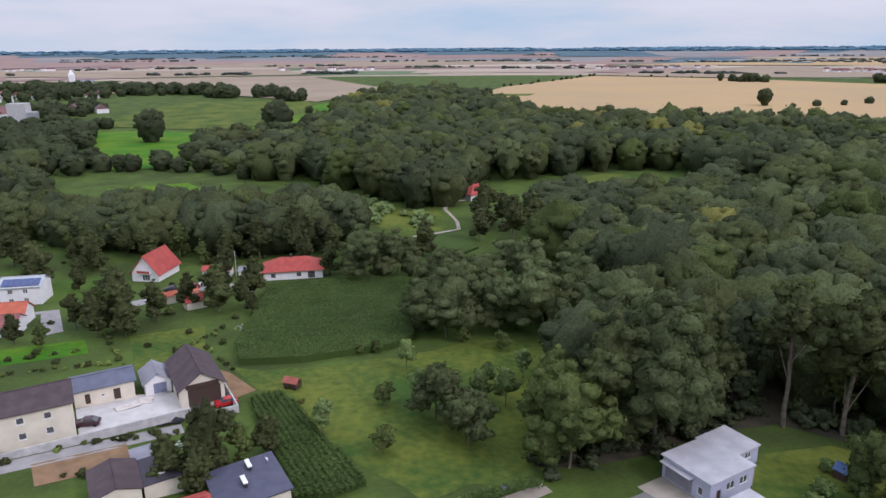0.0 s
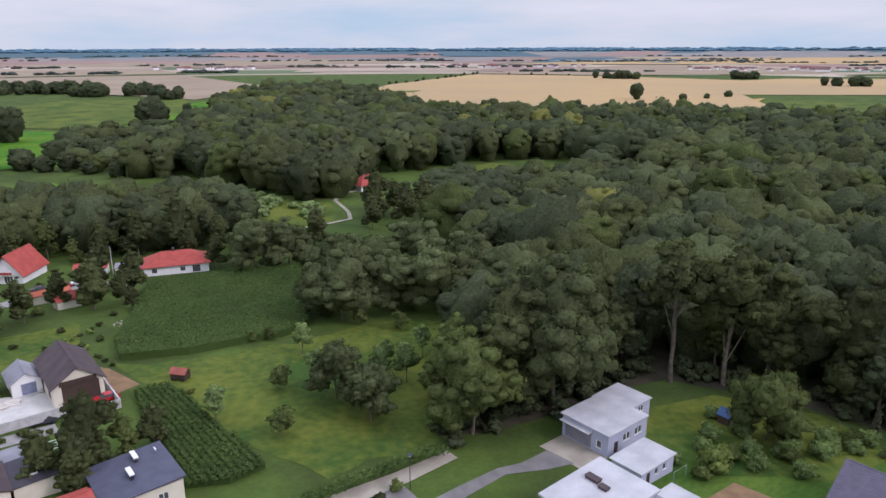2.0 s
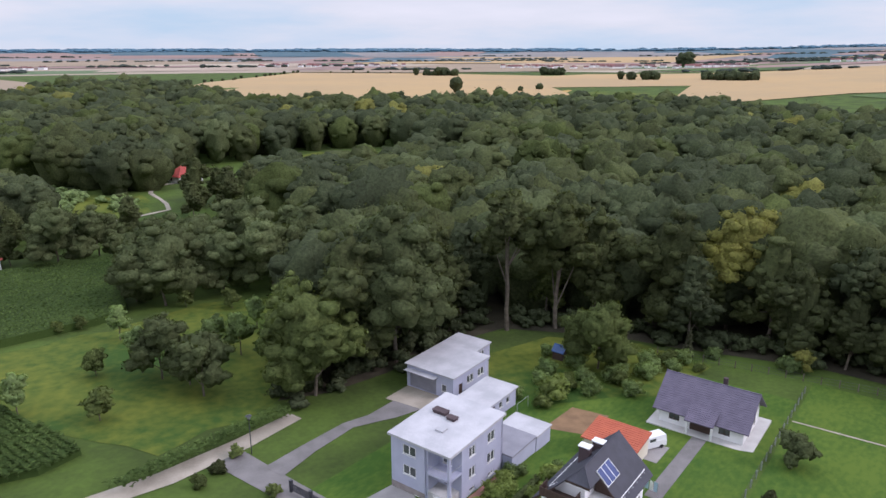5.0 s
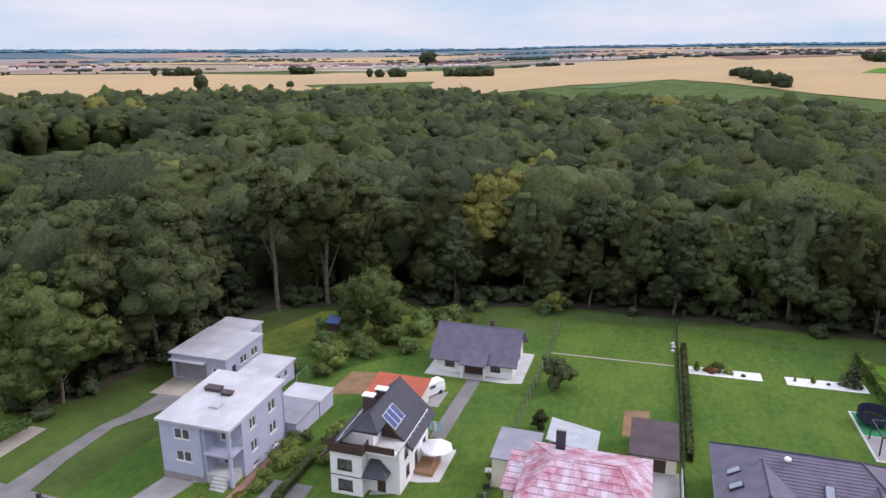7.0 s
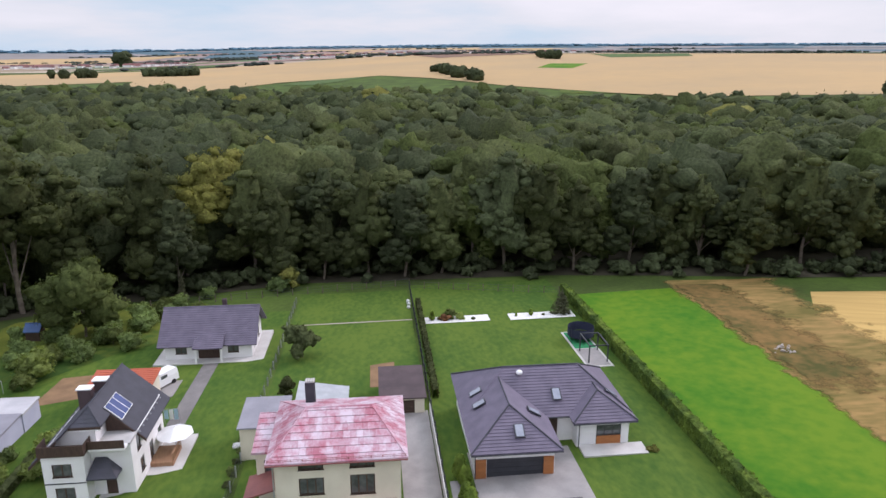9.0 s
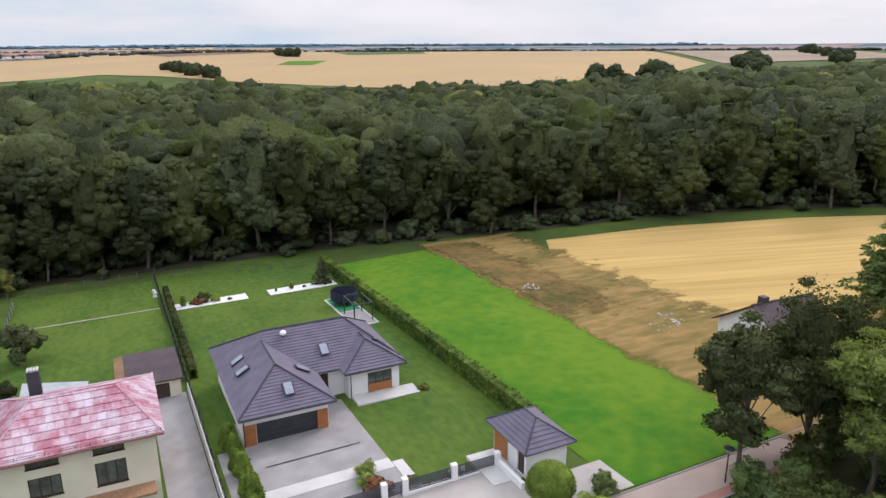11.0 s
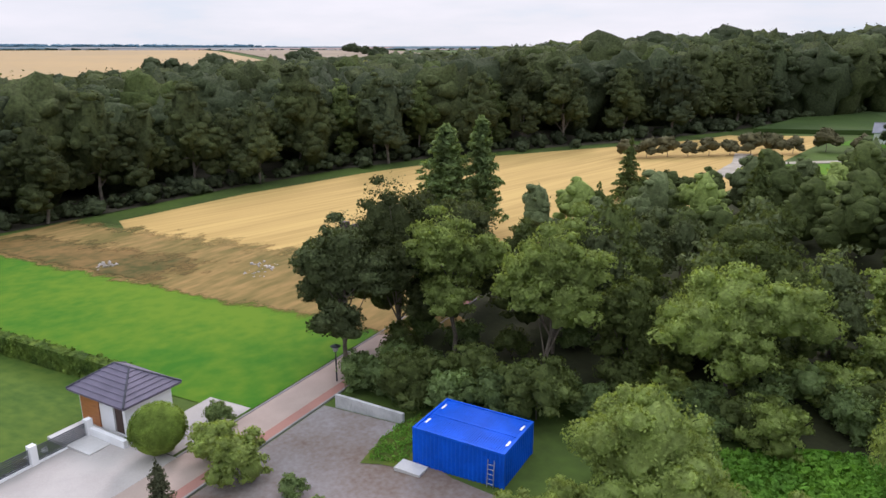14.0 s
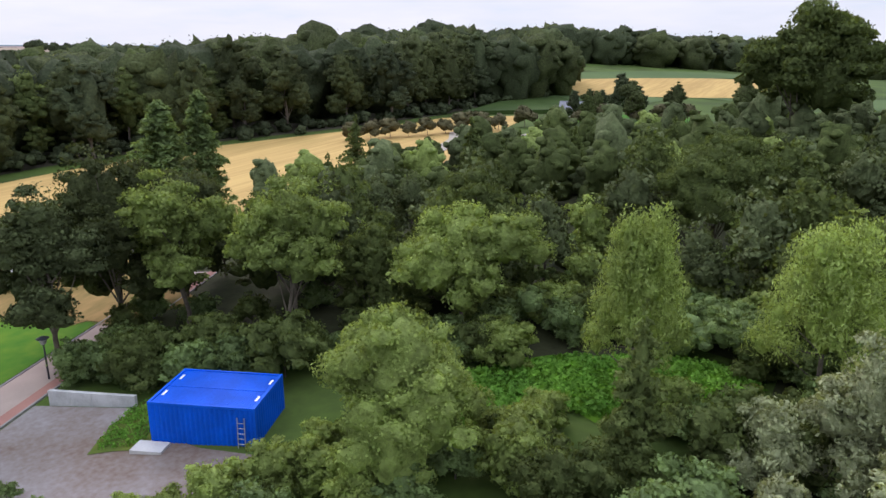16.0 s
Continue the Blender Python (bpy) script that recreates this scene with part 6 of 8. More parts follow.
# ---- vehicles ----
def car(name, x, y, rot, paint, label, van=False):
    c = thing(name, x, y, None, rot, label, "van" if van else "car")
    bm = bmesh.new()
    prof = [(-2.1, 0.35), (-2.15, 0.75), (-1.95, 1.0), (-1.0, 1.08), (1.95, 1.05), (2.12, 0.8), (2.1, 0.35)] if not van else [(-2.2, 0.35), (-2.25, 0.9), (-1.7, 1.15), (-1.1, 1.25), (2.2, 1.3), (2.25, 0.35)]
    a = [bm.verts.new((px, -0.86, pz)) for px, pz in prof]
    b = [bm.verts.new((px, 0.86, pz)) for px, pz in prof]
    bm.faces.new(a[::-1]), bm.faces.new(b)
    for i in range(len(prof)):
        j = (i + 1) % len(prof)
        bm.faces.new((a[i], a[j], b[j], b[i]))
    bmesh.ops.recalc_face_normals(bm, faces=bm.faces)
    body = part("body", bm, paint, c)
    cab = [(-1.05, 1.07), (-0.45, 1.48), (1.0, 1.5), (1.75, 1.06)] if not van else [(-1.3, 1.22), (-0.7, 1.85), (2.15, 1.9), (2.22, 1.28)]
    bm = bmesh.new()
    a = [bm.verts.new((px, -0.74 if pz > 1.3 else -0.82, pz)) for px, pz in cab]
    b = [bm.verts.new((px, 0.74 if pz > 1.3 else 0.82, pz)) for px, pz in cab]
    bm.faces.new(a), bm.faces.new(b[::-1])
    for i in range(4):
        j = (i + 1) % 4
        bm.faces.new((a[j], a[i], b[i], b[j]))
    bmesh.ops.recalc_face_normals(bm, faces=bm.faces)
    part("cabin", bm, paint if van else GLASS, c)
    boxed("roof_panel", paint, c, cab[1][0] + 0.05, cab[2][0] - 0.05, -0.72, 0.72, cab[2][1] - 0.01, cab[2][1] + 0.03)
    if van:
        boxed("window", GLASS, c, -0.6, 0.4, -0.86, -0.82, 1.3, 1.7)
        boxed("window", GLASS, c, -0.6, 0.4, 0.82, 0.86, 1.3, 1.7)
    for wx in (-1.35, 1.35):
        for wy in (-0.8, 0.8):
            bm = bmesh.new()
            rod(bm, (wx, wy - 0.1, 0.32), (wx, wy + 0.1, 0.32), 0.32, n=14)
            part("wheel", bm, RUBBER, c)
    return c


car("van", 58.1, 66.5, 0, CARWHITE, "small white delivery van parked on paving", True)

# ---- street lamps ----
def street_lamp(x, y, h, label):
    l = thing("street_lamp", x, y, None, 30, label, "lamp", "street lamps")
    bm = bmesh.new()
    rod(bm, (0, 0, -0.2), (0, 0, h), 0.07, 0.05, 8)
    part("pole", bm, METALDARK, l)
    bm = bmesh.new()
    bmesh.ops.create_cone(bm, cap_ends=True, segments=12, radius1=0.16, radius2=0.28, depth=0.4, matrix=Matrix.Translation((0, 0, h + 0.2)))
    part("lantern", bm, METALGREY, l)
    bm = bmesh.new()
    bmesh.ops.create_cone(bm, cap_ends=True, segments=12, radius1=0.42, radius2=0.08, depth=0.16, matrix=Matrix.Translation((0, 0, h + 0.48)))
    part("cap", bm, METALDARK, l)


street_lamp(48.2, -17.4, 2.6, "dark street lamp beside the paved street")
street_lamp(8.0, 84.6, 5.2, "slim street lamp at the bend of the lane")

# ---- rubble ----
def heap(x, y, r, n, label, material=RUBBLE, flat=0.25, big=1.0):
    h = thing("rubble_heap", x, y, None, 0, label, "rubble")
    rg = random.Random(int(x * 7 + y))
    for i in range(n):
        bm = bmesh.new()
        a, q = rg.random() * 6.28, r * math.sqrt(rg.random())
        s = rg.uniform(0.08, 0.26) * big
        m = pose(q * math.cos(a) * 1.6, q * math.sin(a), (1 - q / r) * r * flat, rg.random() * 90, rg.random() * 90, rg.random() * 90)
        box(bm, -s, s, -s * 0.7, s * 0.7, -s * 0.4, s * 0.4, m=m)
        part("stone", bm, material, h)


heap(98.4, -5.4, 1.6, 26, "small heap of pale rubble in the field")
heap(83.2, -21.6, 2.4, 40, "scattered pale stones in dry grass", flat=0.05)
heap(-48.5, 164, 3.4, 70, "heap of pale rubble and boards", flat=0.2)
for x, y, r in ((66, 374, 5.0), (74, 364, 5.0), (81, 354, 4.5)):
    heap(x, y, r, 60, "long heap of pale grey building rubble in the clearing", flat=0.3, big=3.0)

# ---- near trees towards the stubble field ----
NEAR = (
    (50.6, -19.2, 13.0, 4.3, LEAF_SILVER, 0.2, "grey-green broadleaved tree by the street"),
    (51.6, -24.6, 15.2, 5.3, LEAF_WOODS, 0.10, "tall dark broadleaved tree by the street"),
    (46.6, -27.0, 12.8, 4.0, LEAF_FRESH, 0.32, "slender yellow-green tree with pale stems"),
    (38.6, -30.6, 12.2, 4.2, LEAF_FRESH, 0.34, "upright light green tree with forked trunk"),
    (35.4, -35.4, 8.4, 3.0, LEAF_OLIVE, 0.1, "small olive-green thicket tree"),
    (29.3, -38.9, 9.4, 5.2, LEAF_FRESH, 0.26, "spreading green fruit tree"),
    (42.4, -34.0, 10.5, 4.2, LEAF_OLIVE, 0.12, "olive-green tree in the thicket behind the yard"),
    (54.6, -32.0, 12.5, 4.8, LEAF_WOODS, 0.1, "dark broadleaved tree in the thicket"),
    (47.0, -40.0, 10.5, 4.4, LEAF_FRESH, 0.12, "light green tree in the thicket"),
    (33.0, -46.0, 10.0, 4.4, LEAF_OLIVE, 0.1, "olive-green tree in the thicket"),
    (18.7, -61.8, 12.3, 6.2, LEAF_OLIVE, 0.2, "broad olive-green tree in the thicket"),
    (22.0, -108, 23.0, 8.6, LEAF_OLIVE, 0.3, "very large dark tree rising over the thicket"),
    (3.0, -118, 22.0, 9.0, LEAF_OLIVE, 0.12, "large dark tree rising over the thicket"),
)
for i, (x, y, h, r, leaf, base, lab) in enumerate(NEAR):
    near = math.hypot(x, y) < 75
    place(make_tree("tree", 200 + i, h, r, int(min(18000, (480 if near else 190) * r * h / 1.6)), 0.215 if near else 0.5, leaf, base, 54, lab, core=0.42, limbs=14, airy=0.3, loose=0.9, mass=0.72), x, y, rot=i * 40)
place(make_tree("tree", 220, 9.0, 4.5, 24000, 0.15, LEAF_FRESH, 0.03, 54, "bushy bright green tree in front of the yard", core=0.6, airy=0.15, loose=0.9, mass=0.8), 21.3, -22.4, rot=0)
for i, (x, y, h, r, lab) in enumerate(((14.5, -34.9, 11.6, 3.2, "weeping birch with hanging light green twigs"), (6.0, -39.9, 10.6, 4.0, "weeping birch with loose hanging twigs"), (-1, -46, 10.0, 3.6, "birch at the end of the thicket"))):
    rgb = np.random.default_rng(230 + i)
    lobes = [(0, 0, h * 0.6, r * 0.35, r * 0.35, h * 0.34)] + [(r * (0.25 + 0.5 * (1 - t)) * math.cos(k * 2.4), r * (0.25 + 0.5 * (1 - t)) * math.sin(k * 2.4), h * (0.28 + 0.62 * t), r * 0.27, r * 0.27, h * 0.15) for k in range(26) for t in (k / 26,)]
    place(make_tree("birch", 230 + i, h, r, 20000, 0.105, LEAF_FRESH if i < 2 else LEAF_OLIVE, 0.2, 20, lab, droop=0.7, lobes=lobes, core=0.4, airy=0.6, loose=0.9), x, y, rot=0)
place(make_tree("tree", 240, 8.2, 2.9, 14000, 0.14, LEAF_WILLOW, 0.05, 40, "silver-leaved willow with bare twigs", core=0.6, droop=0.3, airy=0.2, loose=0.9, mass=0.75), 2.5, -31.7, rot=0)
for i, (x, y, h, r) in enumerate(((6.2, -30.2, 5.2, 2.0), (0.6, -28.6, 6.4, 2.4), (5.0, -26.6, 3.6, 1.6))):
    place(make_tree("tree", 241 + i, h, r, 7000, 0.13, LEAF_WILLOW, 0.03, 30, "low pale grey-green willow at the thicket's edge", core=0.6, droop=0.3, airy=0.25, loose=0.95, mass=0.72), x, y, rot=i * 50)


def conifer(seed, h, r, n, leaf, label, size=0.3, core=0.6):
    rg = np.random.default_rng(seed)
    return make_tree("conifer", seed, h, r, n, size, leaf, lobes=conifer_lobes(rg, h, r), label=label, category="conifer", limbs=0, trunk_r=h * 0.013, core=core, droop=0.25, airy=0.5)


place(conifer(250, 9.2, 2.1, 13000, LEAF_OLIVE, "slim olive-brown spruce in the thicket", 0.15), 11.5, -28.1)
rl = np.random.default_rng(251)
limb = [(0, 0, 7.5, 0.5, 0.5, 6.0)]
for i in range(84):
    t = i / 83
    q, a = (3.4 * (1 - t) ** 0.8 + 0.25) * rl.uniform(0.5, 1.1), i * 2.4 + rl.normal() * 0.5
    limb += [(q * f * math.cos(a), q * f * math.sin(a), 2.6 + 12.2 * t - 0.35 * q * f + rl.normal() * 0.15, 0.34 + 0.2 * q * (1.1 - f), 0.34 + 0.2 * q * (1.1 - f), 0.42) for f in (0.35, 0.65, 0.95)]
larch = make_tree("conifer", 251, 15, 4.0, 10000, 0.26, LEAF_SHRUB, lobes=limb, label="tall sparse larch with drooping branches", category="conifer", limbs=0, trunk_r=0.2, core=0.5, droop=0.3, airy=0.6, loose=1.0)
for x, y, s in ((78.3, -50.3, 1.08), (84.2, -48.4, 0.93), (81.0, -46.5, 0.95)):
    place(larch, x, y, s * 1.3, sz=s)["group"] = "larches beyond the house"
spr = conifer(252, 11, 3.0, 5200, LEAF_OLIVE, "dark conifer in the plantation", 0.32)
for x, y, s in ((83, -82, 0.95), (55, -76, 1.08), (54, -86, 0.8), (54.4, -95, 0.85), (66, -60, 0.8), (70, -72, 0.75), (47, -64, 0.9), (60, -56, 0.75), (44, -84, 0.9), (36, -98, 0.9)):
    place(spr, x, y, s)["group"] = "conifers in the plantation"
THICK = [make_tree("tree", 260 + i, 7.5 + i, 3.0 + 0.3 * i, 2400, 0.36, leaf, 0.03, 45, "young tree in the dense mixed plantation", core=0.5, loose=0.8, mass=0.7) for i, leaf in enumerate((LEAF_OLIVE, LEAF_FRESH, LEAF_OLIVE, LEAF_SILVER))]
# weedy sheet whose dark colour stands in for shade in the thicket's gaps
patch("thicket_floor", [(58, -30), (74, -60), (70, -92), (20, -140), (-30, -140), (-30, -50), (-6, -28), (7, -26), (8.5, -43), (14, -44), (27, -33), (34, -31), (46, -24)], mat("shade_dark_weeds", (0.058, 0.062, 0.028), (0.034, 0.036, 0.018), 0.95, 0.3, 2.5, world_space=True, bump=0.9), 0.05, "weedy ground under the thicket, coloured dark like shade", "ground")
rgp = np.random.default_rng(66)
plots = ([], [], [], [])
thicket = [(58, -34), (74, -60), (70, -92), (58, -104), (48, -122), (20, -150), (-30, -150), (-30, -70), (-4, -48), (20, -47), (34, -43), (46, -36)]
rt = random.Random(5)
yy = -150
while yy < -30:
    xx = -30
    while xx < 78:
        px, py = xx + rt.uniform(-2, 2), yy + rt.uniform(-2, 2)
        if inside(thicket, px, py) and math.hypot(px - 18.7, py + 61.8) > 5:
            k, sc = int(rt.random() * 4), rt.uniform(0.7, 1.15)
            if math.hypot(px, py) < 78:
                place(THICK[k], px, py, sc, rt.random() * 360)["group"] = "trees of the plantation"
            else:
                lb = broad_lobes(rgp, (7.5 + k) * sc, (3.0 + 0.3 * k) * sc, 0.03, 30)
                plots[k].append(moved(joined([leaf_cloud(rgp, lb, 420, 0.36, 0.0, 0.3, 0.6, 7), boughs(rgp, lb[1:], 2, 0.95)]), px, py, gz(px, py)))
        xx += 6.6
    yy += 6.6
for v, leaf in zip(plots, (LEAF_OLIVE, LEAF_FRESH, LEAF_OLIVE, LEAF_SILVER)):
    tagged(np_mesh("plantation", *joined(v), leaf), "dense mixed plantation of young broadleaved trees", "trees", kind="stuff")
# bushes along the retaining wall and round the yard
for i, (x, y, s) in enumerate(((46.6, -18.6, 0.8), (44.2, -19.4, 0.9), (42, -20.8, 0.9), (39.4, -22.2, 0.85), (37, -24.2, 0.9), (34.6, -26.4, 0.9), (47.4, -22.4, 1.1), (44, -23.6, 1.1), (41, -25.4, 1.1), (38, -27.4, 1.2), (33, -29.4, 1.1), (50, -24, 1.0), (52, -27, 1.2), (48, -29, 1.2), (44, -31, 1.2), (30, -33, 1.0), (26, -34, 0.8), (33.5, -33.5, 1.0), (42, -36, 1.2), (38, -39, 1.3), (34, -40, 1.2))):
    bush((0, 0, 2)[i % 3], x, y, s * (1.25 if i < 6 else 0.8), i * 50, label="dense ivy-green bush beside the yard")

def yard_bush(x, y, s, k):
    bush(k, x, y, s, x * 31, label="leafy green bush at the edge of the yard")


for x, y, s, k in ((39.2, -7.4, 1.0, 1), (35.6, -9.6, 0.5, 0), (33.6, -10.4, 0.3, 0), (31.4, -11.2, 0.3, 1), (29.5, -12.6, 0.42, 1), (27.6, -13.6, 0.55, 1), (25.5, -21.3, 0.7, 1), (23.9, -23.6, 0.8, 0), (24.6, -26.0, 0.75, 1), (22.0, -26.2, 0.8, 0), (18.6, -23.6, 0.9, 0), (19, -20, 0.9, 0), (23.4, -19.4, 0.8, 1), (26.5, -15.4, 0.8, 1), (25, -18, 0.9, 1), (23.5, -15.5, 0.9, 0), (18, -26, 0.8, 1), (15.5, -25, 1.0, 1),):
    yard_bush(x, y, s, k)
for x, y, s, k in ((13, -24, 0.9, 2), (17.5, -30, 0.7, 1), (9, -24, 1.0, 0), (8, -31, 1.1, 2), (46.8, -8.0, 0.62, 0), (42.5, -6.7, 0.8, 1), (3, -26, 1.0, 0), (20, -18.5, 0.9, 1),):
    yard_bush(x, y, s, k)
YARD_CLEAR = [P(32, -36.5), P(32, -17), P(16, -16), P(11, -28), P(13, -38), P(24, -37.5)]
rq = random.Random(8)
wild = ([], [], [])
for i in range(190):
    x, y = rq.uniform(-14, 40), rq.uniform(-62, -24)
    if inside([(9, -41), (10, -34), (17, -32), (21, -27), (26, -30), (25, -33.5), (20, -38.5), (13, -42)], x, y) or inside(YARD_CLEAR, x, y) or (x > 27 and y > -34) or math.hypot(x - 21.3, y + 22.4) < 3.2 or math.hypot(x - 6, y + 39.9) < 3 or math.hypot(x, y) < 26:
        continue
    k, sc = rq.choice((0, 0, 1, 1, 2)), rq.uniform(0.7, 1.3) * (0.6 if x > 25 else 1.0)
    if math.hypot(x, y) < 45:
        bush(k, x, y, sc, rq.random() * 360, label="wild bush in the dense thicket")
    else:
        lb = broad_lobes(rgp, 2.8 * sc, 2.2 * sc, 0.02, 26)
        wild[k].append(moved(joined([leaf_cloud(rgp, lb, 1300, 0.2, 0.0, 0.2, 0.9, 7), boughs(rgp, lb[1:], 2, 0.8)]), x, y, gz(x, y)))
for v, leaf in zip(wild, SHRUBS):
    tagged(np_mesh("thicket", *joined(v), leaf), "dense wild bushes of the thicket", "bushes", kind="stuff")
for i, (x, y, s) in enumerate(((22, -41, 1.1), (24, -43, 1.1), (20, -44, 1.0), (9, -46, 1.1), (7, -43.5, 0.9), (9.5, -43.4, 0.8), (6, -46, 1.1), (12, -46, 1.1), (16, -45, 1.1), (4, -43, 1.0), (2.5, -40, 0.9), (26, -38, 1.0), (28, -35.5, 0.9), (24.5, -36.5, 0.8), (9, -41.8, 0.7), (6.5, -42, 0.9), (11, -44, 0.9), (3, -37, 0.8), (6, -35.5, 0.7))):
    bush((0, 1, 2, 0)[i % 4], x, y, s, i * 77, "wild bush in the dense thicket")
for x, y, s, k in ((36, -42, 0.9, 0), (24, -48, 0.8, 1), (8, -47, 0.9, 2), (-4, -40, 0.8, 0), (12, -52, 1.0, 3), (0, -54, 1.0, 1), (30, -45, 0.9, 2), (-10, -48, 0.9, 1), (-6, -32, 0.8, 3), (4, -60, 1.1, 0)):
    place(THICK[k], x, y, s, x * 17)["group"] = "trees of the plantation"
place(make_tree("bush", 270, 1.3, 0.9, 500, 0.22, LEAF_YELLOW, 0.02, 10, "small yellow flowering bush among weeds", "bush", limbs=3, trunk_r=0.04), 15.8, -27.6)
place(conifer(253, 3.4, 1.0, 2600, NEEDLE, "young spruce beside the street", 0.13), 38.4, -2.9)
rgw = np.random.default_rng(99)
wv = []
for i in range(14000):
    x, y = 9 + rgw.random() * 17, -43 + rgw.random() * 16
    if not inside([(9, -41), (10, -34), (17, -32), (21, -27), (26, -31), (20, -38.5), (13, -42)], x, y):
        continue
    s = 0.16 + 0.18 * rgw.random()
    wv.append(leaf_cloud(rgw, [(x, y, gz(x, y) + 0.25, 0.35, 0.35, 0.35)], 2, s))
verge = [(36.6, -14.6), (38.9, -17.6), (39.4, -20.2), (36.2, -18.6), (34.8, -16.2)]
for i in range(900):
    x, y = 34.4 + rgw.random() * 5.2, -20.4 + rgw.random() * 6.2
    if inside(verge, x, y):
        wv.append(leaf_cloud(rgw, [(x, y, gz(x, y) + 0.16, 0.22, 0.22, 0.22)], 4, 0.14))
tagged(np_mesh("weeds", *joined(wv), LEAF_WEED), "lush bright green weeds in the clearing", "weeds", kind="stuff")

# ---- garden plants ----
ball = make_tree("topiary_tree", 280, 3.7, 1.85, 9000, 0.13, LEAF_BALL, 0.06, 20, "round clipped green ball tree beside the gate", lobes=[(0, 0, 1.9, 1.8, 1.8, 1.75)], limbs=0, core=0.96, airy=0.05, loose=0.5)
place(ball, 45.05, -3.9, 0.95)
thuja = make_tree("thuja", 281, 2.6, 0.75, 2200, 0.15, LEAF_BALL, 0.0, 10, "upright yellow-green thuja beside the drive", "thuja", limbs=0, lobes=[(0, 0, 0.8, 0.7, 0.7, 0.8), (0, 0, 1.6, 0.5, 0.5, 0.9)], core=0.9, trunk_r=0.04)
for i in range(12):
    px, py = P(42.5 + i * 1.35, -6.9 + 0.3 * (i % 3))
    place(thuja if i % 3 else BUSH[0], px, py, (0.8 + 0.4 * random.random()) * (1.0 if i % 3 else 0.6))["group"] = "shrubs beside the drive"
for u, v, s, ob in ((103, -7.5, 0.7, thuja), (103.3, -8.8, 0.5, BUSH[0]), (103.6, -10.4, 0.5, BUSH[2]), (103.2, -12, 0.35, BUSH[1]), (102.6, -14, 0.3, BUSH[2]), (103, -21, 0.3, thuja), (103, -23.4, 0.5, thuja), (103, -25.4, 0.3, BUSH[0]), (103.4, -29.3, 0.4, BUSH[0])):
    place(ob, *P(u, v), s, label="small shrub in the white gravel bed")
place(conifer(282, 4.4, 1.5, 2200, NEEDLE, "dark spruce on white gravel", 0.22), *P(103.4, -28.4))
place(make_tree("tree", 283, 13, 6.8, 5200, 0.34, LEAF_OLIVE, 0.14, 34, "spreading light green walnut tree in the garden", core=0.7), 67.4, 91.5)
place(make_tree("tree", 284, 5.2, 2.7, 2200, 0.26, LEAF_SILVER, 0.1, 22, "round grey-green fruit tree on the lawn", core=0.75), 72.6, 55.2)
place(make_tree("bush", 285, 3.1, 1.2, 900, 0.22, LEAF_WOODS, 0.05, 14, "small round dark green tree behind the sheds", "bush", limbs=3), 61.4, 49.4)
place(conifer(286, 5.9, 1.1, 1500, NEEDLE, "slim columnar cypress by the woods", 0.24), 86, 90)
place(make_tree("tree", 287, 4.8, 2.0, 1500, 0.26, LEAF_YELLOW, 0.15, 16, "small yellow-green tree by the fence"), 99.6, 77.2)
for i, (x, y, s, k) in enumerate(((72.7, 85.2, 1.2, 0), (53.9, 84, 1.3, 1), (66.6, 84.6, 1.1, 2), (69, 87.5, 1.1, 0), (75.5, 87, 1.0, 0), (79, 86, 0.9, 0), (62, 88, 1.0, 0), (58, 86.5, 1.0, 2), (55, 90, 0.9, 0), (98, 78.5, 1.2, 0), (90, 88, 0.9, 0), (48.5, 86.5, 0.8, 0), (50.5, 82.0, 0.9, 2), (83, 84, 0.7, 2), (43.5, 66.3, 0.5, 0), (41, 63.6, 0.7, 1), (39.5, 62.4, 0.6, 2), (37.5, 61.0, 0.6, 1), (62.5, 100, 0.9, 0), (70, 98, 1.0, 0))):
    place(FINE[k], x, y, s, i * 37, label="garden shrub on the lawn")
for i in range(9):
    px, py = P(59 + i * 2.1, 15.5)
    place(BUSH[(0, 2)[i % 2]], px, py, 0.35 + 0.2 * random.random(), label="flowering shrub along the garden fence")
flower = make_tree("flower_bush", 288, 1.2, 0.8, 420, 0.16, WHITEPLASTIC, 0.05, 9, "white flowering bush by the fence", "bush", limbs=2, trunk_r=0.03)
for u, v in ((66, 15.8), (68.2, 15.6), (73, 15.7), (110, -4.2), (112, -4.3), (113.5, -4.2)):
    place(flower, *P(u, v), 0.7)
bed = make_tree("flower_bed", 289, 0.8, 1.2, 700, 0.2, LEAF_YELLOW, 0.0, 12, "yellow-green flower bed plants", "plants", limbs=2, trunk_r=0.03)
for u, v, s in ((50, 42.5, 0.8), (52, 43.2, 0.9), (51, 44.5, 0.7), (48.5, 38.8, 0.9), (51, 39.2, 0.8), (54, 39.8, 0.9), (45, -18.4, 0.7), (44.6, -21, 0.5), (60, -26.2, 0.7)):
    place(bed, *P(u, v), s)
for i, (u, v, s, k) in enumerate(((63.6, 39.4, 0.5, 1), (65.2, 39.2, 0.55, 0), (60.8, 39.4, 0.45, 1), (62.8, 37.9, 0.4, 1), (60.3, 38.3, 0.4, 1), (61.7, 38.2, 0.4, 1), (66.7, 38.8, 0.6, 0), (65.9, 40.0, 0.6, 0), (57.5, 39.0, 0.4, 1), (55.5, 38.6, 0.35, 1))):
    place(FINE[k], *P(u, v), s, i * 71, label="leafy shrub in the flower bed between two houses")
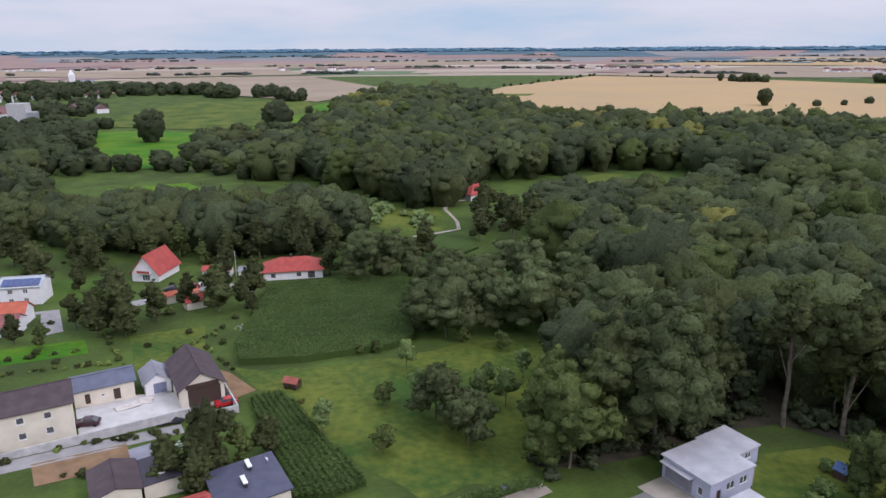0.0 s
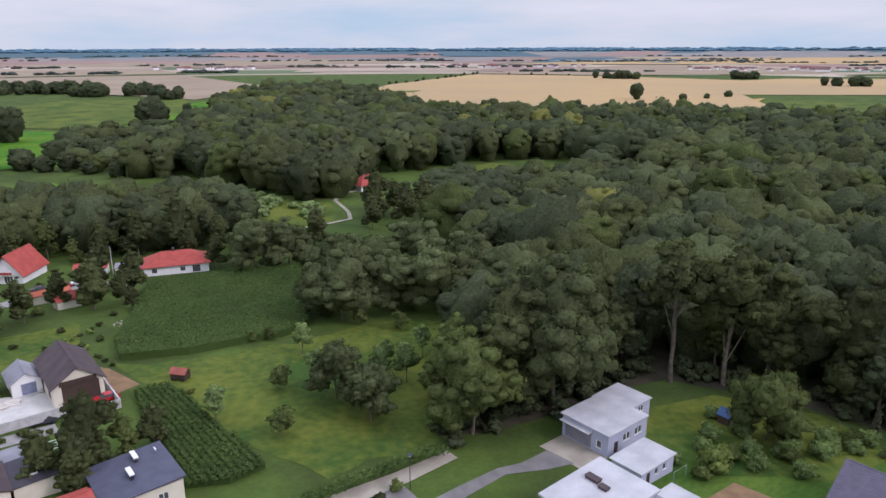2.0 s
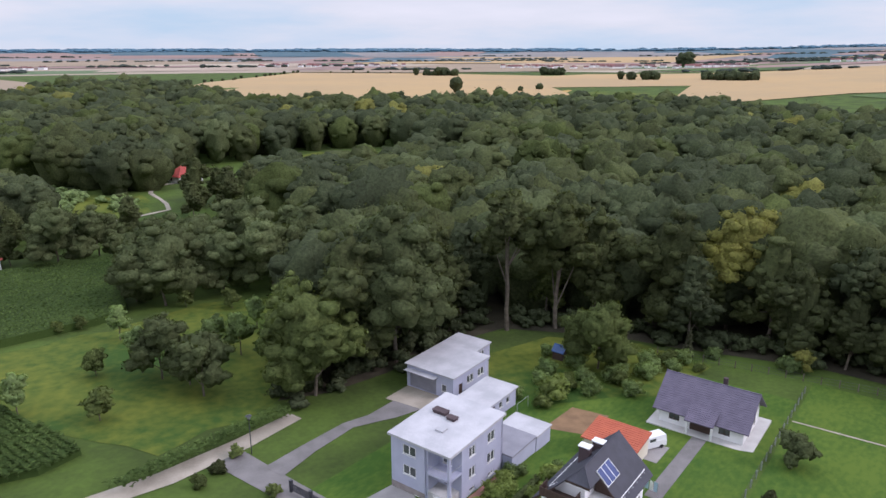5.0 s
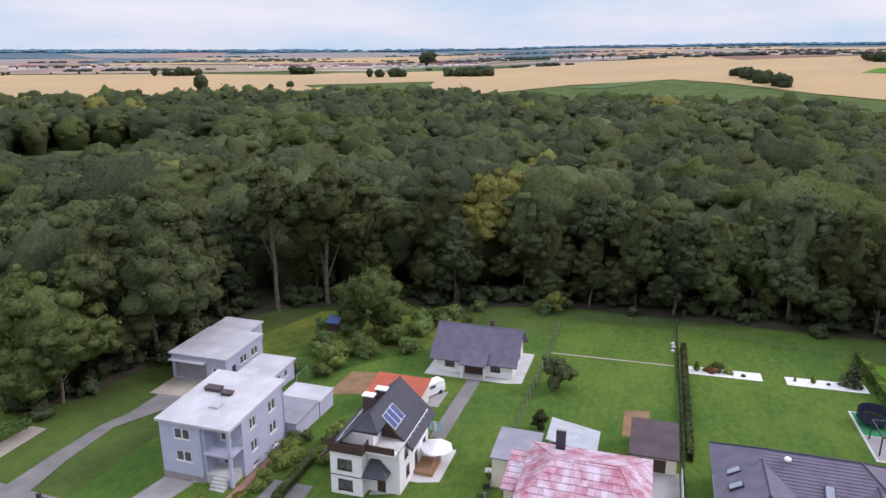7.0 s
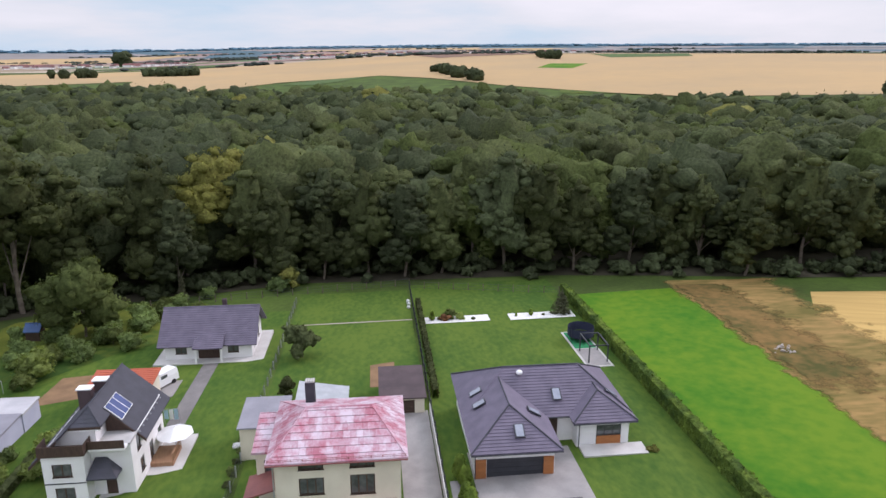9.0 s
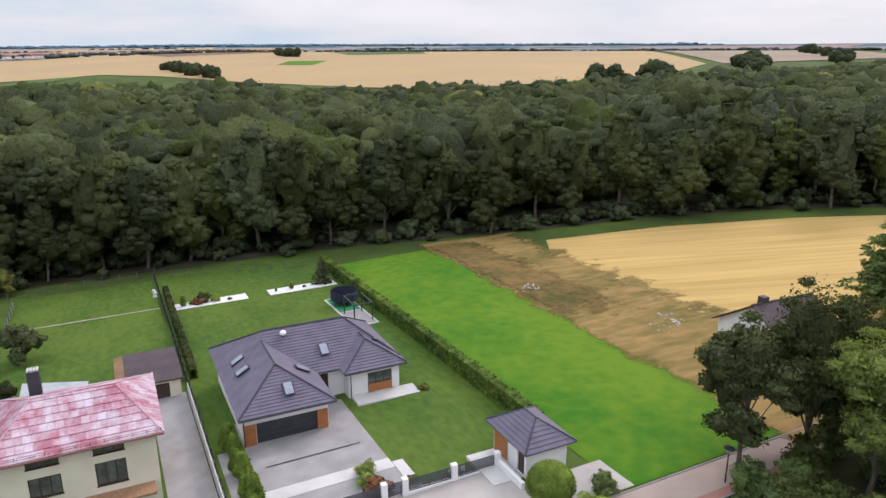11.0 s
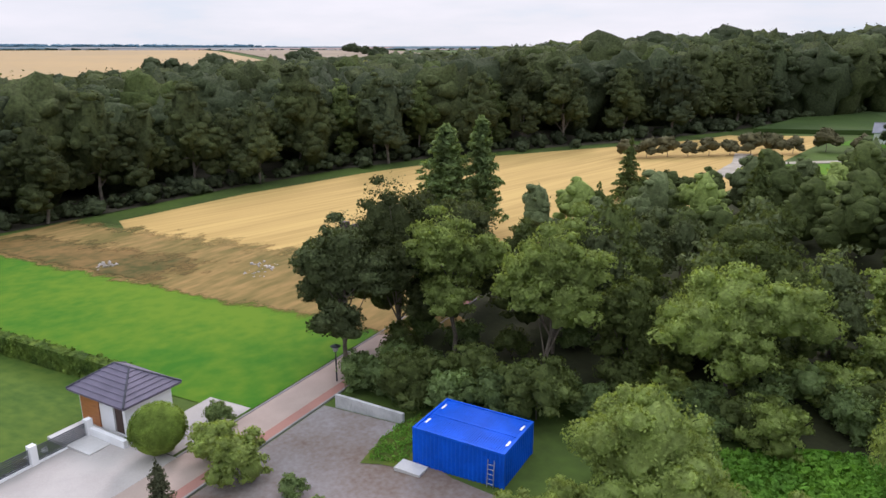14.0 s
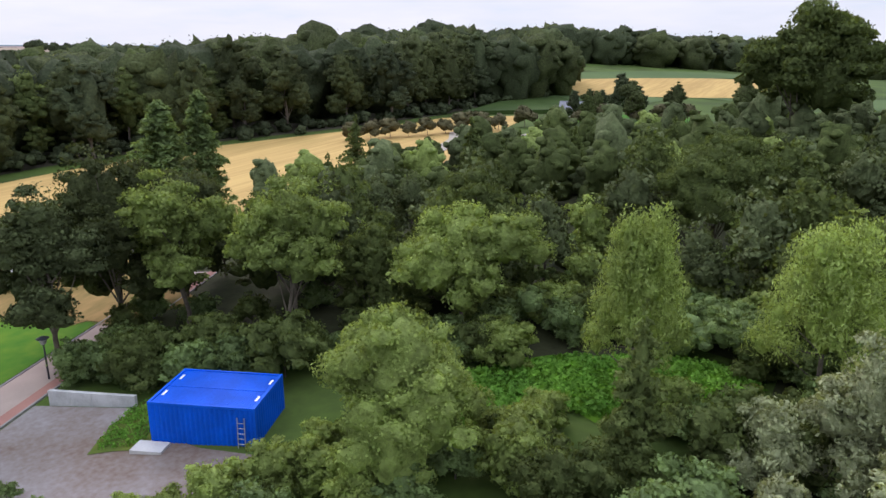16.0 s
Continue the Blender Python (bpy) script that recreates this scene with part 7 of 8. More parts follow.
for i, (x, y, s, k) in enumerate(((64, 93, 1.1, 0), (67, 86, 1.1, 0), (60.5, 83.5, 1.0, 0), (71, 91, 1.2, 0), (76, 89, 1.1, 0), (79.5, 88, 1.0, 2), (58, 93, 1.0, 0), (66, 80.5, 1.0, 0), (55.5, 86, 1.1, 0), (83, 88, 1.0, 0))):
    place(FINE[k], x, y, s * 1.1, i * 43, label="overgrown garden bush below the woods")
rk = make_tree("bush", 290, 0.9, 0.9, 500, 0.18, mat("rust_red_leaves", (0.22, 0.09, 0.03), (0.14, 0.055, 0.02), 0.8, 2, 8), 0.0, 10, "rust-red round shrub beside the drive", "bush", limbs=2, trunk_r=0.03)
place(rk, *P(44.8, -15.4), 1.5)
place(flower, *P(44.5, -21.6), 0.6, label="pale flowering plant behind the gate fence")
place(flower, *P(44.5, -22.6), 0.5, label="pale flowering plant behind the gate fence")
place(FINE[1], *P(47.4, -15.4), 0.35, label="green shrub beside the driveway")
place(FINE[1], *P(46.2, -15.0), 0.3, label="green shrub beside the driveway")
place(rk, *P(103.1, -9.6), 0.8)
gb = block("clothes_rack", 80.6, 47.6, "washing line between yellow and black posts", "clothes line")
bm = bmesh.new()
for x in (0, 3.2):
    rod(bm, (x, 0, 0), (x, 0, 1.8), 0.05)
rod(bm, (0, 0, 1.8), (3.2, 0, 1.8), 0.03)
part("frame", bm, METALGREY, gb)
pl = block("playhouse", 103.2, 51.8, "small wooden garden playhouse with blue cover", "playhouse")
walls(pl, 0, 2.0, 0, 2.0, -0.2, 1.6, DARKWOOD, thick=0.08)
gable_roof(pl, 0, 2.0, 0, 2.0, 1.6, 2.4, mat("blue_tarpaulin", (0.07, 0.13, 0.28), None, 0.7), "y", 0.2, False)

# ---- white house beyond the big tree ----
gh = thing("house", 68.3, -29.8, gz(70, -30) - 0.5, -62, "white gabled house with dark roof half hidden by trees", "house")
walls(gh, 0, 8, 0, 9.4, -0.6, 3.3, WHITE, front=[(2, 1, 1.2, 1.3), (2.2, 3.6, 0.9, 1.0)])
gable_roof(gh, 0, 8, 0, 9.4, 3.3, 6.2, BROWNROOF, "x", 0.6, False, WHITE)
boxed("chimney", BROWNROOF, gh, 1.0, 1.8, 4.6, 5.4, 5.6, 7.0)

# ---- beyond the plantation ----
patch("track", [(82, -90), (85, -109), (92, -125), (100, -136), (103, -134), (95, -123), (88, -108), (85, -90)], DIRT, 0.12, "pale farm track between fields", "track")
patch("track", [(92, -125), (77, -147), (60, -170), (57, -168), (75, -144), (90, -123)], DIRT, 0.12, "pale farm track between fields", "track")
patch("meadow", [(68, -100), (87, -126), (75, -143), (56, -122)], MEADOW_BRIGHT, 0.1, "bright green lawn by the farm track", "meadow")
patch("field", [(124, -139), (126, -161), (109, -171), (98, -147)], STUBBLE, 0.12, "golden stubble strip by the tree row", "field")
patch("field", [(126, -171), (136, -206), (129, -234), (108, -215), (100, -196), (111, -184)], DARKCROP, 0.0, "dark green maize field below the woods", "field", thick=1.2)
patch("field", [(128, -246), (160, -301), (115, -367), (70, -400), (60, -300), (89, -272)], STUBBLE, 0.15, "golden stubble field on the slope", "field")
patch("field", [(89, -270), (60, -299), (20, -330), (10, -270)], FIELD_GREEN, 0.14, "green field on the slope", "field")
rowtree = make_tree("tree", 300, 4.6, 3.0, 900, 0.4, mat("bronze_leaves", (0.13, 0.115, 0.055), (0.085, 0.078, 0.038), 0.8, 0.5, 4, world_space=True), 0.25, 16, "small bronze-leaved roadside tree", core=0.7)
for i in range(9):
    place(rowtree, 115 - i * 2.6, -113 - i * 3.6, 0.8 + 0.4 * random.random())["group"] = "row of roadside trees"
for i in range(7):
    place(rowtree, 92 - i * 5, -150 - i * 5, 0.9 + 0.4 * random.random(), label="small bronze-leaved tree by the field")
for x, y, s in ((81, -182, 1.05), (74, -176, 0.8), (90, -186, 0.6), (100, -200, 0.6), (108, -206, 0.5), (80, -160, 0.8), (72, -168, 0.9), (88, -168, 0.7), (64, -176, 1.0), (50, -185, 1.1), (38, -190, 1.0), (95, -200, 0.6)):
    place(TREES[int(x) % 7], x, y, s * 0.55)
wx = thing("cottage", 90.5, -178.6, None, 25, "small white cottage with grey roof among trees", "house")
walls(wx, 0, 6, 0, 5, -0.5, 2.8, WHITE, front=[(1.5, 0.8, 1.2, 1.2)])
gable_roof(wx, 0, 6, 0, 5, 2.8, 4.6, GREYROOF, "x", 0.4, False, WHITE)
# ======================= farm and village to the west =======================
def simple_house(name, u, v, du, dv, h, ridge, roof, label, wallm=CREAM, along="x", over=0.5, rot=30.0, front=(), right=(), category="house", base=-0.8, back=(), left=(), xy=None):
    x, y = xy or P(u, v)
    o = thing(name, x, y, None, rot, label, category)
    walls(o, 0, du, 0, dv, base, h, wallm, front=front, right=right, back=back, left=left)
    gable_roof(o, 0, du, 0, dv, h, ridge, roof, along, over, False, wallm)
    return o


bw = [(1.6 + i * 4.0, z, 1.2, 1.2) for i in range(5) for z in (0.9, 3.7)]
fh = simple_house("farmhouse", -24.5, 122.6, 22.2, 9.0, 5.8, 7.8, BROWNROOF, "long cream two-storey farmhouse with dark roof", right=bw)
sh = simple_house("stable", -2.0, 135.0, 10.4, 7.0, 3.3, 4.4, BLUEROOF, "white stable building with blue-grey roof", CREAM, right=[(1.5, 0.4, 0.9, 2.0, "door"), (4.2, 1.3, 0.7, 0.5), (6.4, 0.1, 1.2, 2.2, "door")])
le = simple_house("shed", 10.2, 134.6, 4.8, 6.6, 2.6, 4.2, GREYROOF, "small grey farm shed with blue door", WHITE, "y", right=[(1.2, 0.0, 2.4, 2.2, "garage", mat("blue_grey_door", (0.25, 0.27, 0.38), None, 0.7))])
bn = simple_house("barn", 15.2, 125.0, 8.0, 14.5, 3.8, 6.6, BROWNROOF, "dark timber barn with brown roof and pale corner posts", CREAM, "y", right=[(1.0, 0.1, 6.0, 3.6, "garage", DARKWOOD)], front=[(2, 0.1, 3.2, 3.2, "garage", DARKWOOD), (8.5, 0.1, 3.2, 3.2, "garage", DARKWOOD)])
boxed("gable_boarding", DARKWOOD, bn, 1.0, 7.0, -0.06, -0.01, 3.7, 4.6)
wl = block("yard_wall", 24.0, 119.0, "pale blue-grey boundary wall of the farmyard", "wall")
boxed("wall", CONCRETE, wl, 0, 0.25, 0, 11, -0.5, 1.6)
boxed("wall", CONCRETE, wl, -5.5, 0.0, 0, 0.25, -0.5, 1.6)
yw = block("yard_wall", -20.0, 119.6, "low grey wall between yard and lane", "wall")
boxed("wall", CONCRETE, yw, 0, 36, 0, 0.3, -0.8, 0.9)
patch("lane", uv_poly((-26, 114.8), (14, 115.6), (14, 119.2), (-26, 119.2)), PAVING, 0.06, "grey village lane", "road")
fr = block("house", 13.7, 85.2, "low house with dark blue-grey sloping roof")
walls(fr, 0, 9.7, 0, 10.2, -0.8, 3.0, CREAM, right=[(2.0, 0.1, 2.4, 2.1), (6.0, 0.9, 1.4, 1.2)], back=[(2.0, 0.9, 1.6, 1.2)])
flat_roof(fr, 0, 9.7, 0, 10.2, 3.0, mat("dark_blue_grey_roof", (0.085, 0.085, 0.125), (0.065, 0.065, 0.1), 0.6, 0.6, 6), 0.35, 0.2, 0.5)
for x, y in ((4.0, 3.4), (5.6, 7.2)):
    ch = boxed("chimney", METALDARK, fr, x, x + 0.5, y, y + 2.0, 3.0, 4.1)
    boxed("cap", WHITEPLASTIC, ch, x - 0.08, x + 0.58, y - 0.08, y + 2.08, 4.1, 4.3)
bm = bmesh.new()
bmesh.ops.create_cone(bm, cap_ends=True, segments=14, radius1=0.45, radius2=0.1, depth=0.2, matrix=Matrix.Translation((8.6, 7.8, 4.3)) @ Matrix.Rotation(radians(70), 4, "Y"))
part("dish", bm, WHITEPLASTIC, fr)
simple_house("shed", -1.4, 97.0, 6.4, 8.2, 2.4, 3.4, BROWNROOF, "low shed with brown felt roof", CREAM, "y", 0.3, category="shed")
o = block("shed", 5.4, 97.6, "low shed with dark felt roof", "shed")
walls(o, 0, 5.4, 0, 7.4, -0.8, 2.4, CREAM)
flat_roof(o, 0, 5.4, 0, 7.4, 2.4, mat("dark_felt", (0.07, 0.06, 0.075), None, 0.8), 0.2, 0.15, 0.3)
boxed("skylight", WHITEPLASTIC, o, 2.2, 3.2, 1.6, 2.6, 2.6, 2.9)
o = block("shed", 4.8, 105.6, "small shed with grey roof", "shed")
walls(o, 0, 4.2, 0, 3.6, -0.8, 2.3, GREYROOF)
flat_roof(o, 0, 4.2, 0, 3.6, 2.3, GREYROOF, 0.2, 0.15, 0.2)
simple_house("house", 4.0, 84.0, 8.5, 7.0, 2.6, 4.2, REDROOF, "small house with bright red roof", CREAM, "x", 0.4)
gr = block("greenhouse", 10.0, 107.0, "small white-framed garden greenhouse", "greenhouse")
for i in range(7):
    boxed("frame_bar", WHITEPLASTIC, gr, i * 0.9, i * 0.9 + 0.08, 0, 2.6, 1.6, 1.72)
for i in range(4):
    boxed("frame_rail", WHITEPLASTIC, gr, 0, 5.5, i * 0.84, i * 0.84 + 0.08, 1.72, 1.8)
for x in (0, 5.4):
    for y in (0, 2.5):
        boxed("leg", WHITEPLASTIC, gr, x, x + 0.08, y, y + 0.08, -0.3, 1.6)
car("car", -63.6, 109.3, 12, CARDARK, "dark maroon saloon car in the farmyard")
car("car", -49.4, 110.6, 20, METALDARK, "dark estate car beside the wall")
car("car", -46.4, 113.8, 20, METALDARK, "dark car parked beside the barn")
car("car", -41.8, 118.2, 30, CARRED, "bright red car beside the barn")
PALLET = mat("pale_sawn_boards", (0.640, 0.590, 0.540), (0.520, 0.470, 0.430), 0.8, 1.0, 8)
for u, v, w, l, r in ((4.6, 129.4, 4.4, 2.2, 12), (8.2, 131.4, 2.6, 2.6, -20), (10.5, 121.6, 5.0, 0.9, 4)):
    st = thing("board_stack", *P(u, v), None, 30 + r, "low stack of pale boards lying in the farmyard", "boards")
    for k in range(4):
        boxed("board", PALLET, st, 0, w - 0.25 * (k % 2), k * l / 4, (k + 0.94) * l / 4, 0.03, 0.20 + 0.06 * (k % 3))
hutr = thing("hay_wagon", -31, 126.4, None, -20, "small red-roofed wooden wagon in the meadow", "wagon")
boxed("bed", DARKWOOD, hutr, -1.5, 1.5, -1.0, 1.0, 0.5, 1.5)
bm = bmesh.new()
slab(bm, [(-1.7, -1.2, 1.6), (1.7, -1.2, 1.6), (1.7, 0, 2.5), (-1.7, 0, 2.5)], 0.1)
slab(bm, [(-1.7, 1.2, 1.6), (1.7, 1.2, 1.6), (1.7, 0, 2.5), (-1.7, 0, 2.5)], 0.1)
part("roof", bm, mat("faded_red_tarpaulin", (0.35, 0.10, 0.07), None, 0.8), hutr)
for x in (-1.0, 1.0):
    for y in (-1.0, 1.0):
        bm = bmesh.new()
        rod(bm, (x, y - 0.08, 0.35), (x, y + 0.08, 0.35), 0.35, n=12)
        part("wheel", bm, RUBBER, hutr)

# ---- red-roofed houses ----
def hip_house(x, y, rot, a, b, h, zr, roof, label):
    o = thing("house", x, y, None, rot, label, "house")
    walls(o, 0, a, 0, b, -0.8, h, WHITE, right=[(2, 0.9, 1.4, 1.2), (a - 5, 0.2, 2.2, 2.0), (a - 8.5, 0.9, 1.4, 1.2)], front=[(2, 0.9, 1.4, 1.2)], frame_mat=DARKWOOD)
    zm = b / 2
    A, B = (zm, zm, zr), (a - zm, zm, zr)
    e = 0.7
    tiled_roof(o, [[(-e, -e, h), (a + e, -e, h), B, A], [(a + e, b + e, h), (-e, b + e, h), A, B], [(-e, b + e, h), (-e, -e, h), A], [(a + e, -e, h), (a + e, b + e, h), B]], roof, 0.5)
    ch = boxed("chimney", BROWNROOF, o, a * 0.45, a * 0.45 + 0.7, zm - 0.4, zm + 0.4, zr - 0.8, zr + 0.9)
    return o


hip_house(-58.0, 209.5, 11, 18.5, 10.5, 2.8, 6.0, REDROOF, "white bungalow with bright red hip roof")
rm = simple_house("house", 0, 0, 9.0, 13.0, 3.0, 8.4, REDROOF, "white house with steep red gable roof and balcony", WHITE, "y", 0.7, -8, right=[(3.2, 0.4, 2.6, 2.0), (3.6, 3.6, 1.8, 1.6)], xy=(-100.5, 211.0))
boxed("balcony", WHITE, rm, 2.4, 6.6, -1.0, 0.0, 2.9, 3.1)
boxed("balustrade", REDROOF, rm, 2.4, 6.6, -1.05, -1.0, 3.1, 3.9)
hip_house(12, 330, 30, 12, 9, 3.0, 7.4, REDROOF, "red-roofed house half hidden by trees")
simple_house("shed", 0, 0, 12, 3.2, 2.2, 2.9, ORANGEROOF, "long low shed with faded red roof", CREAM, "x", 0.3, 35, xy=(-82, 184), category="shed")
simple_house("shed", 0, 0, 6, 4, 2.2, 3.6, REDROOF, "small shed with dull red roof", CREAM, "x", 0.3, 35, xy=(-71.5, 179.5), category="shed")
simple_house("carport", 0, 0, 9, 4, 2.4, 3.2, REDROOF, "open carport with red roof", WHITE, "x", 0.4, 5, xy=(-79, 214), category="carport")
simple_house("shed", 0, 0, 7, 5, 2.2, 3.0, GREYROOF, "small grey shed beside the red house", CREAM, "x", 0.3, 5, xy=(-67, 213), category="shed")
sw = simple_house("house", 0, 0, 11, 9, 5.6, 7.4, METALGREY, "white house with solar panels on the roof", WHITE, "x", 0.5, 11, xy=(-128, 187), right=[(2, 1, 1.3, 1.3), (6, 1, 1.3, 1.3), (2, 3.7, 1.3, 1.3), (6, 3.7, 1.3, 1.3)])
for i in range(6):
    mm = pose(0.6 + i * 1.7, 0.2, 5.95, math.degrees(math.atan2(1.8, 4.5)))
    boxed("solar_panel", SOLAR, sw, 0, 1.6, 0, 3.2, 0.05, 0.12, m=mm)
simple_house("house", 0, 0, 12, 8, 3.0, 5.6, ORANGEROOF, "white house with bright orange-red roof", WHITE, "x", 0.5, 12, xy=(-122, 166), right=[(2, 0.9, 1.3, 1.3), (6, 0.9, 1.3, 1.3)])
simple_house("house", 0, 0, 10, 7, 3.0, 4.8, OLDRED, "white house with dark red roof", WHITE, "x", 0.5, 12, xy=(-117, 158), right=[(2, 0.9, 1.3, 1.3), (6, 0.9, 1.3, 1.3)])
for x, y, p, lab in ((-75, 205, CARWHITE, "white car beside the red-roofed house"), (-78, 202, CARRED, "red car beside the red-roofed house"), (-84, 200, METALDARK, "dark car parked on the drive"), (-60, 196, CARWHITE, "white car under cover in the garden")):
    car("car", x, y, 25, p, lab)
patch("road", [(-92, 180), (-83, 189), (-75, 199), (-60, 206), (-61, 209), (-78, 203), (-96, 184)], PAVING, 0.08, "pale village drive", "road")
patch("road", [(-130, 172), (-112, 179), (-104, 165), (-100, 160), (-97, 163), (-109, 183), (-131, 176)], PAVING, 0.08, "pale village lane", "road")
patch("bare_earth", [(-55, 139), (-46, 134), (-38, 125), (-41, 121), (-48, 128), (-57, 136)], BARE, 0.06, "bare brown earth behind the barn", "earth")
patch("garden_lawn", [(-78, 158), (-62, 166), (-54, 142), (-66, 134)], MEADOW_DULL, 0.05, "bright garden lawn behind the stable", "lawn")
patch("garden_lawn", [(-135, 210), (-112, 216), (-104, 196), (-118, 190)], LAWN, 0.05, "garden lawn beside white houses", "lawn")
patch("garden_lawn", [(-110, 148), (-88, 156), (-82, 146), (-100, 138)], MEADOW_BRIGHT, 0.05, "bright garden lawn", "lawn")
patch("bare_earth", [(-66, 96), (-54, 103), (-50, 97), (-62, 90)], BARE, 0.06, "bare sandy garden plot", "earth")
patch("track", [(-13.5, 265.5), (-4, 271), (4.4, 276.4), (4.0, 288), (2.2, 298), (-1.4, 312), (-0.2, 330), (12, 334), (12, 331.5), (2, 328), (0.4, 312), (3.6, 298), (5.6, 288), (6.0, 275.6), (-3, 269.4), (-13, 264)], DIRT, 0.12, "pale track between fields and woods", "track")
patch("meadow", rough([(-58, 352), (-36, 336), (-16, 309), (-3, 308), (-1, 288), (-2, 273), (-14, 268), (-30, 284), (-46, 300), (-64, 322)], 1.5, 8.0), MEADOW_DULL, 0.08, "rough valley meadow with scrub beside the track", "meadow")
patch("meadow", [(-320, 860), (-175, 900), (-140, 760), (-170, 640), (-205, 612), (-330, 640)], MEADOW_DULL, 0.1, "dull green field behind the bright meadow", "field")

# ---- maize ----
def maize(name, poly, row, ang, label, gap=0.45, h=2.0, leaf=None):
    rg = np.random.default_rng(31)
    xs, ys = [p[0] for p in poly], [p[1] for p in poly]
    ca, sa = math.cos(ang), math.sin(ang)
    cx, cy = sum(xs) / len(xs), sum(ys) / len(ys)
    L = max(max(xs) - min(xs), max(ys) - min(ys))
    out = []
    for i in range(int(-L / row), int(L / row)):
        for j in range(int(-L / gap), int(L / gap)):
            a, b = j * gap, i * row
            x, y = cx + a * ca - b * sa, cy + a * sa + b * ca
            if inside(poly, x, y):
                out.append((x + rg.normal() * 0.08, y + rg.normal() * 0.08))
    n = len(out)
    xy = np.array(out)
    z = np.array([gz(*p) for p in out])
    vs = []
    for k in range(4):
        t = rg.random(n) * 6.28
        hh = h * (0.66 + 0.11 * k) * (0.92 + 0.16 * rg.random(n))
        dx, dy = np.cos(t), np.sin(t)
        w = 0.15
        p0 = np.stack([xy[:, 0] - dy * w, xy[:, 1] + dx * w, z + hh - 0.18], 1)
        p1 = np.stack([xy[:, 0] + dy * w, xy[:, 1] - dx * w, z + hh - 0.18], 1)
        p2 = np.stack([xy[:, 0] + dx * 0.62 + dy * w * 0.5, xy[:, 1] + dy * 0.62 - dx * w * 0.5, z + hh - 0.12], 1)
        p3 = np.stack([xy[:, 0] + dx * 0.55 - dy * w * 0.5, xy[:, 1] + dy * 0.55 + dx * w * 0.5, z + hh], 1)
        vs.append(np.stack([p0, p1, p2, p3], 1))
    v = np.concatenate(vs).reshape(-1, 3)
    return tagged(np_mesh(name, v, quads_for(v), leaf or MAIZE_LEAF), label, "maize", kind="stuff")


MAIZE_LEAF = leaf_mat("maize_leaves", (0.086, 0.128, 0.038), (0.056, 0.088, 0.026), 0.25, 0.2)
patch("maize_ground", [(-37.5, 119.5), (-32, 122.5), (-24, 110), (-12.5, 92.5), (-17, 89), (-23, 88.5)], DARKCROP, 0.0, "dense lower leaves of a maize strip", "field", thick=1.15)
maize("maize_strip", [(-38, 120), (-32, 123), (-24, 110), (-12, 92.5), (-17, 88.5), (-23, 88)], 1.05, radians(120), "strip of maize in straight rows beside the meadow", 0.35, 1.6)
maize("maize_strip", [(-10, 81.5), (3, 88.5), (12.5, 94.5), (15, 92), (6, 87.8), (-6, 80.2)], 0.8, radians(30), "narrow band of tall maize beside the track", 0.4)
MF = [(-49, 149), (-54, 202), (-13, 211), (-8, 156), (-13, 149), (-32, 140), (-45, 138)]
maize("maize_crop", MF, 0.75, radians(10), "tops of a dense maize field", 0.6, 2.0)

# ---- orchard and garden trees ----
ORCH = [make_tree("fruit_tree", 310 + i, h, r, 2600, 0.30, leaf, 0.22, 30, lab, core=0.7) for i, (h, r, leaf, lab) in enumerate(((6.5, 2.3, LEAF_SHRUB, "old fruit tree in the meadow"), (5.0, 2.4, LEAF_OLIVE, "low fruit tree in the meadow"), (9.5, 4.3, LEAF_SILVER, "broad dark fruit tree in the meadow")))]
for i, (x, y, h, k) in enumerate(((-2, 114, 11.9, 2), (-12, 119.3, 4.6, 1), (6.3, 121.8, 7.2, 0), (11.3, 120.2, 7.7, 0), (16.1, 133.8, 6.5, 0), (3.7, 105, 9.1, 2), (-10.7, 101.9, 5.6, 1), (-21.7, 108, 6.2, 0), (-8.7, 136.9, 6.6, 0), (13.2, 150.2, 5, 1), (-5, 118, 8, 0), (2, 110, 7.5, 2), (8, 128, 5.5, 0), (18, 118, 8, 0), (15, 112, 7, 0), (-16, 147, 3.2, 1), (-20, 146, 3.0, 1), (4, 155, 4.5, 1))):
    place(ORCH[k], x, y, h / (6.5, 5.0, 9.5)[k], i * 61)["group"] = "fruit trees in the meadow"
WILLOW = make_tree("willow", 320, 20, 10.5, 6500, 0.5, LEAF_SILVER, 0.05, 50, "large grey-green willow with billowing crown", core=0.8)
for x, y, s in ((0, 158, 0.95), (13, 164, 0.85), (24, 162, 1.0), (-6, 165, 0.7), (-25.8, 210, 0.95), (-16, 216, 0.8), (34, 172, 1.0), (6, 178, 0.95), (22, 184, 1.05), (-2, 190, 0.8)):
    place(WILLOW, x, y, s)["group"] = "willows beyond the meadow"

def village_tree(i, x, y, s):
    place(TREES[(0, 1, 3, 6, 5)[i % 5]], x, y, s, i * 47, label="broadleaved tree in the village")


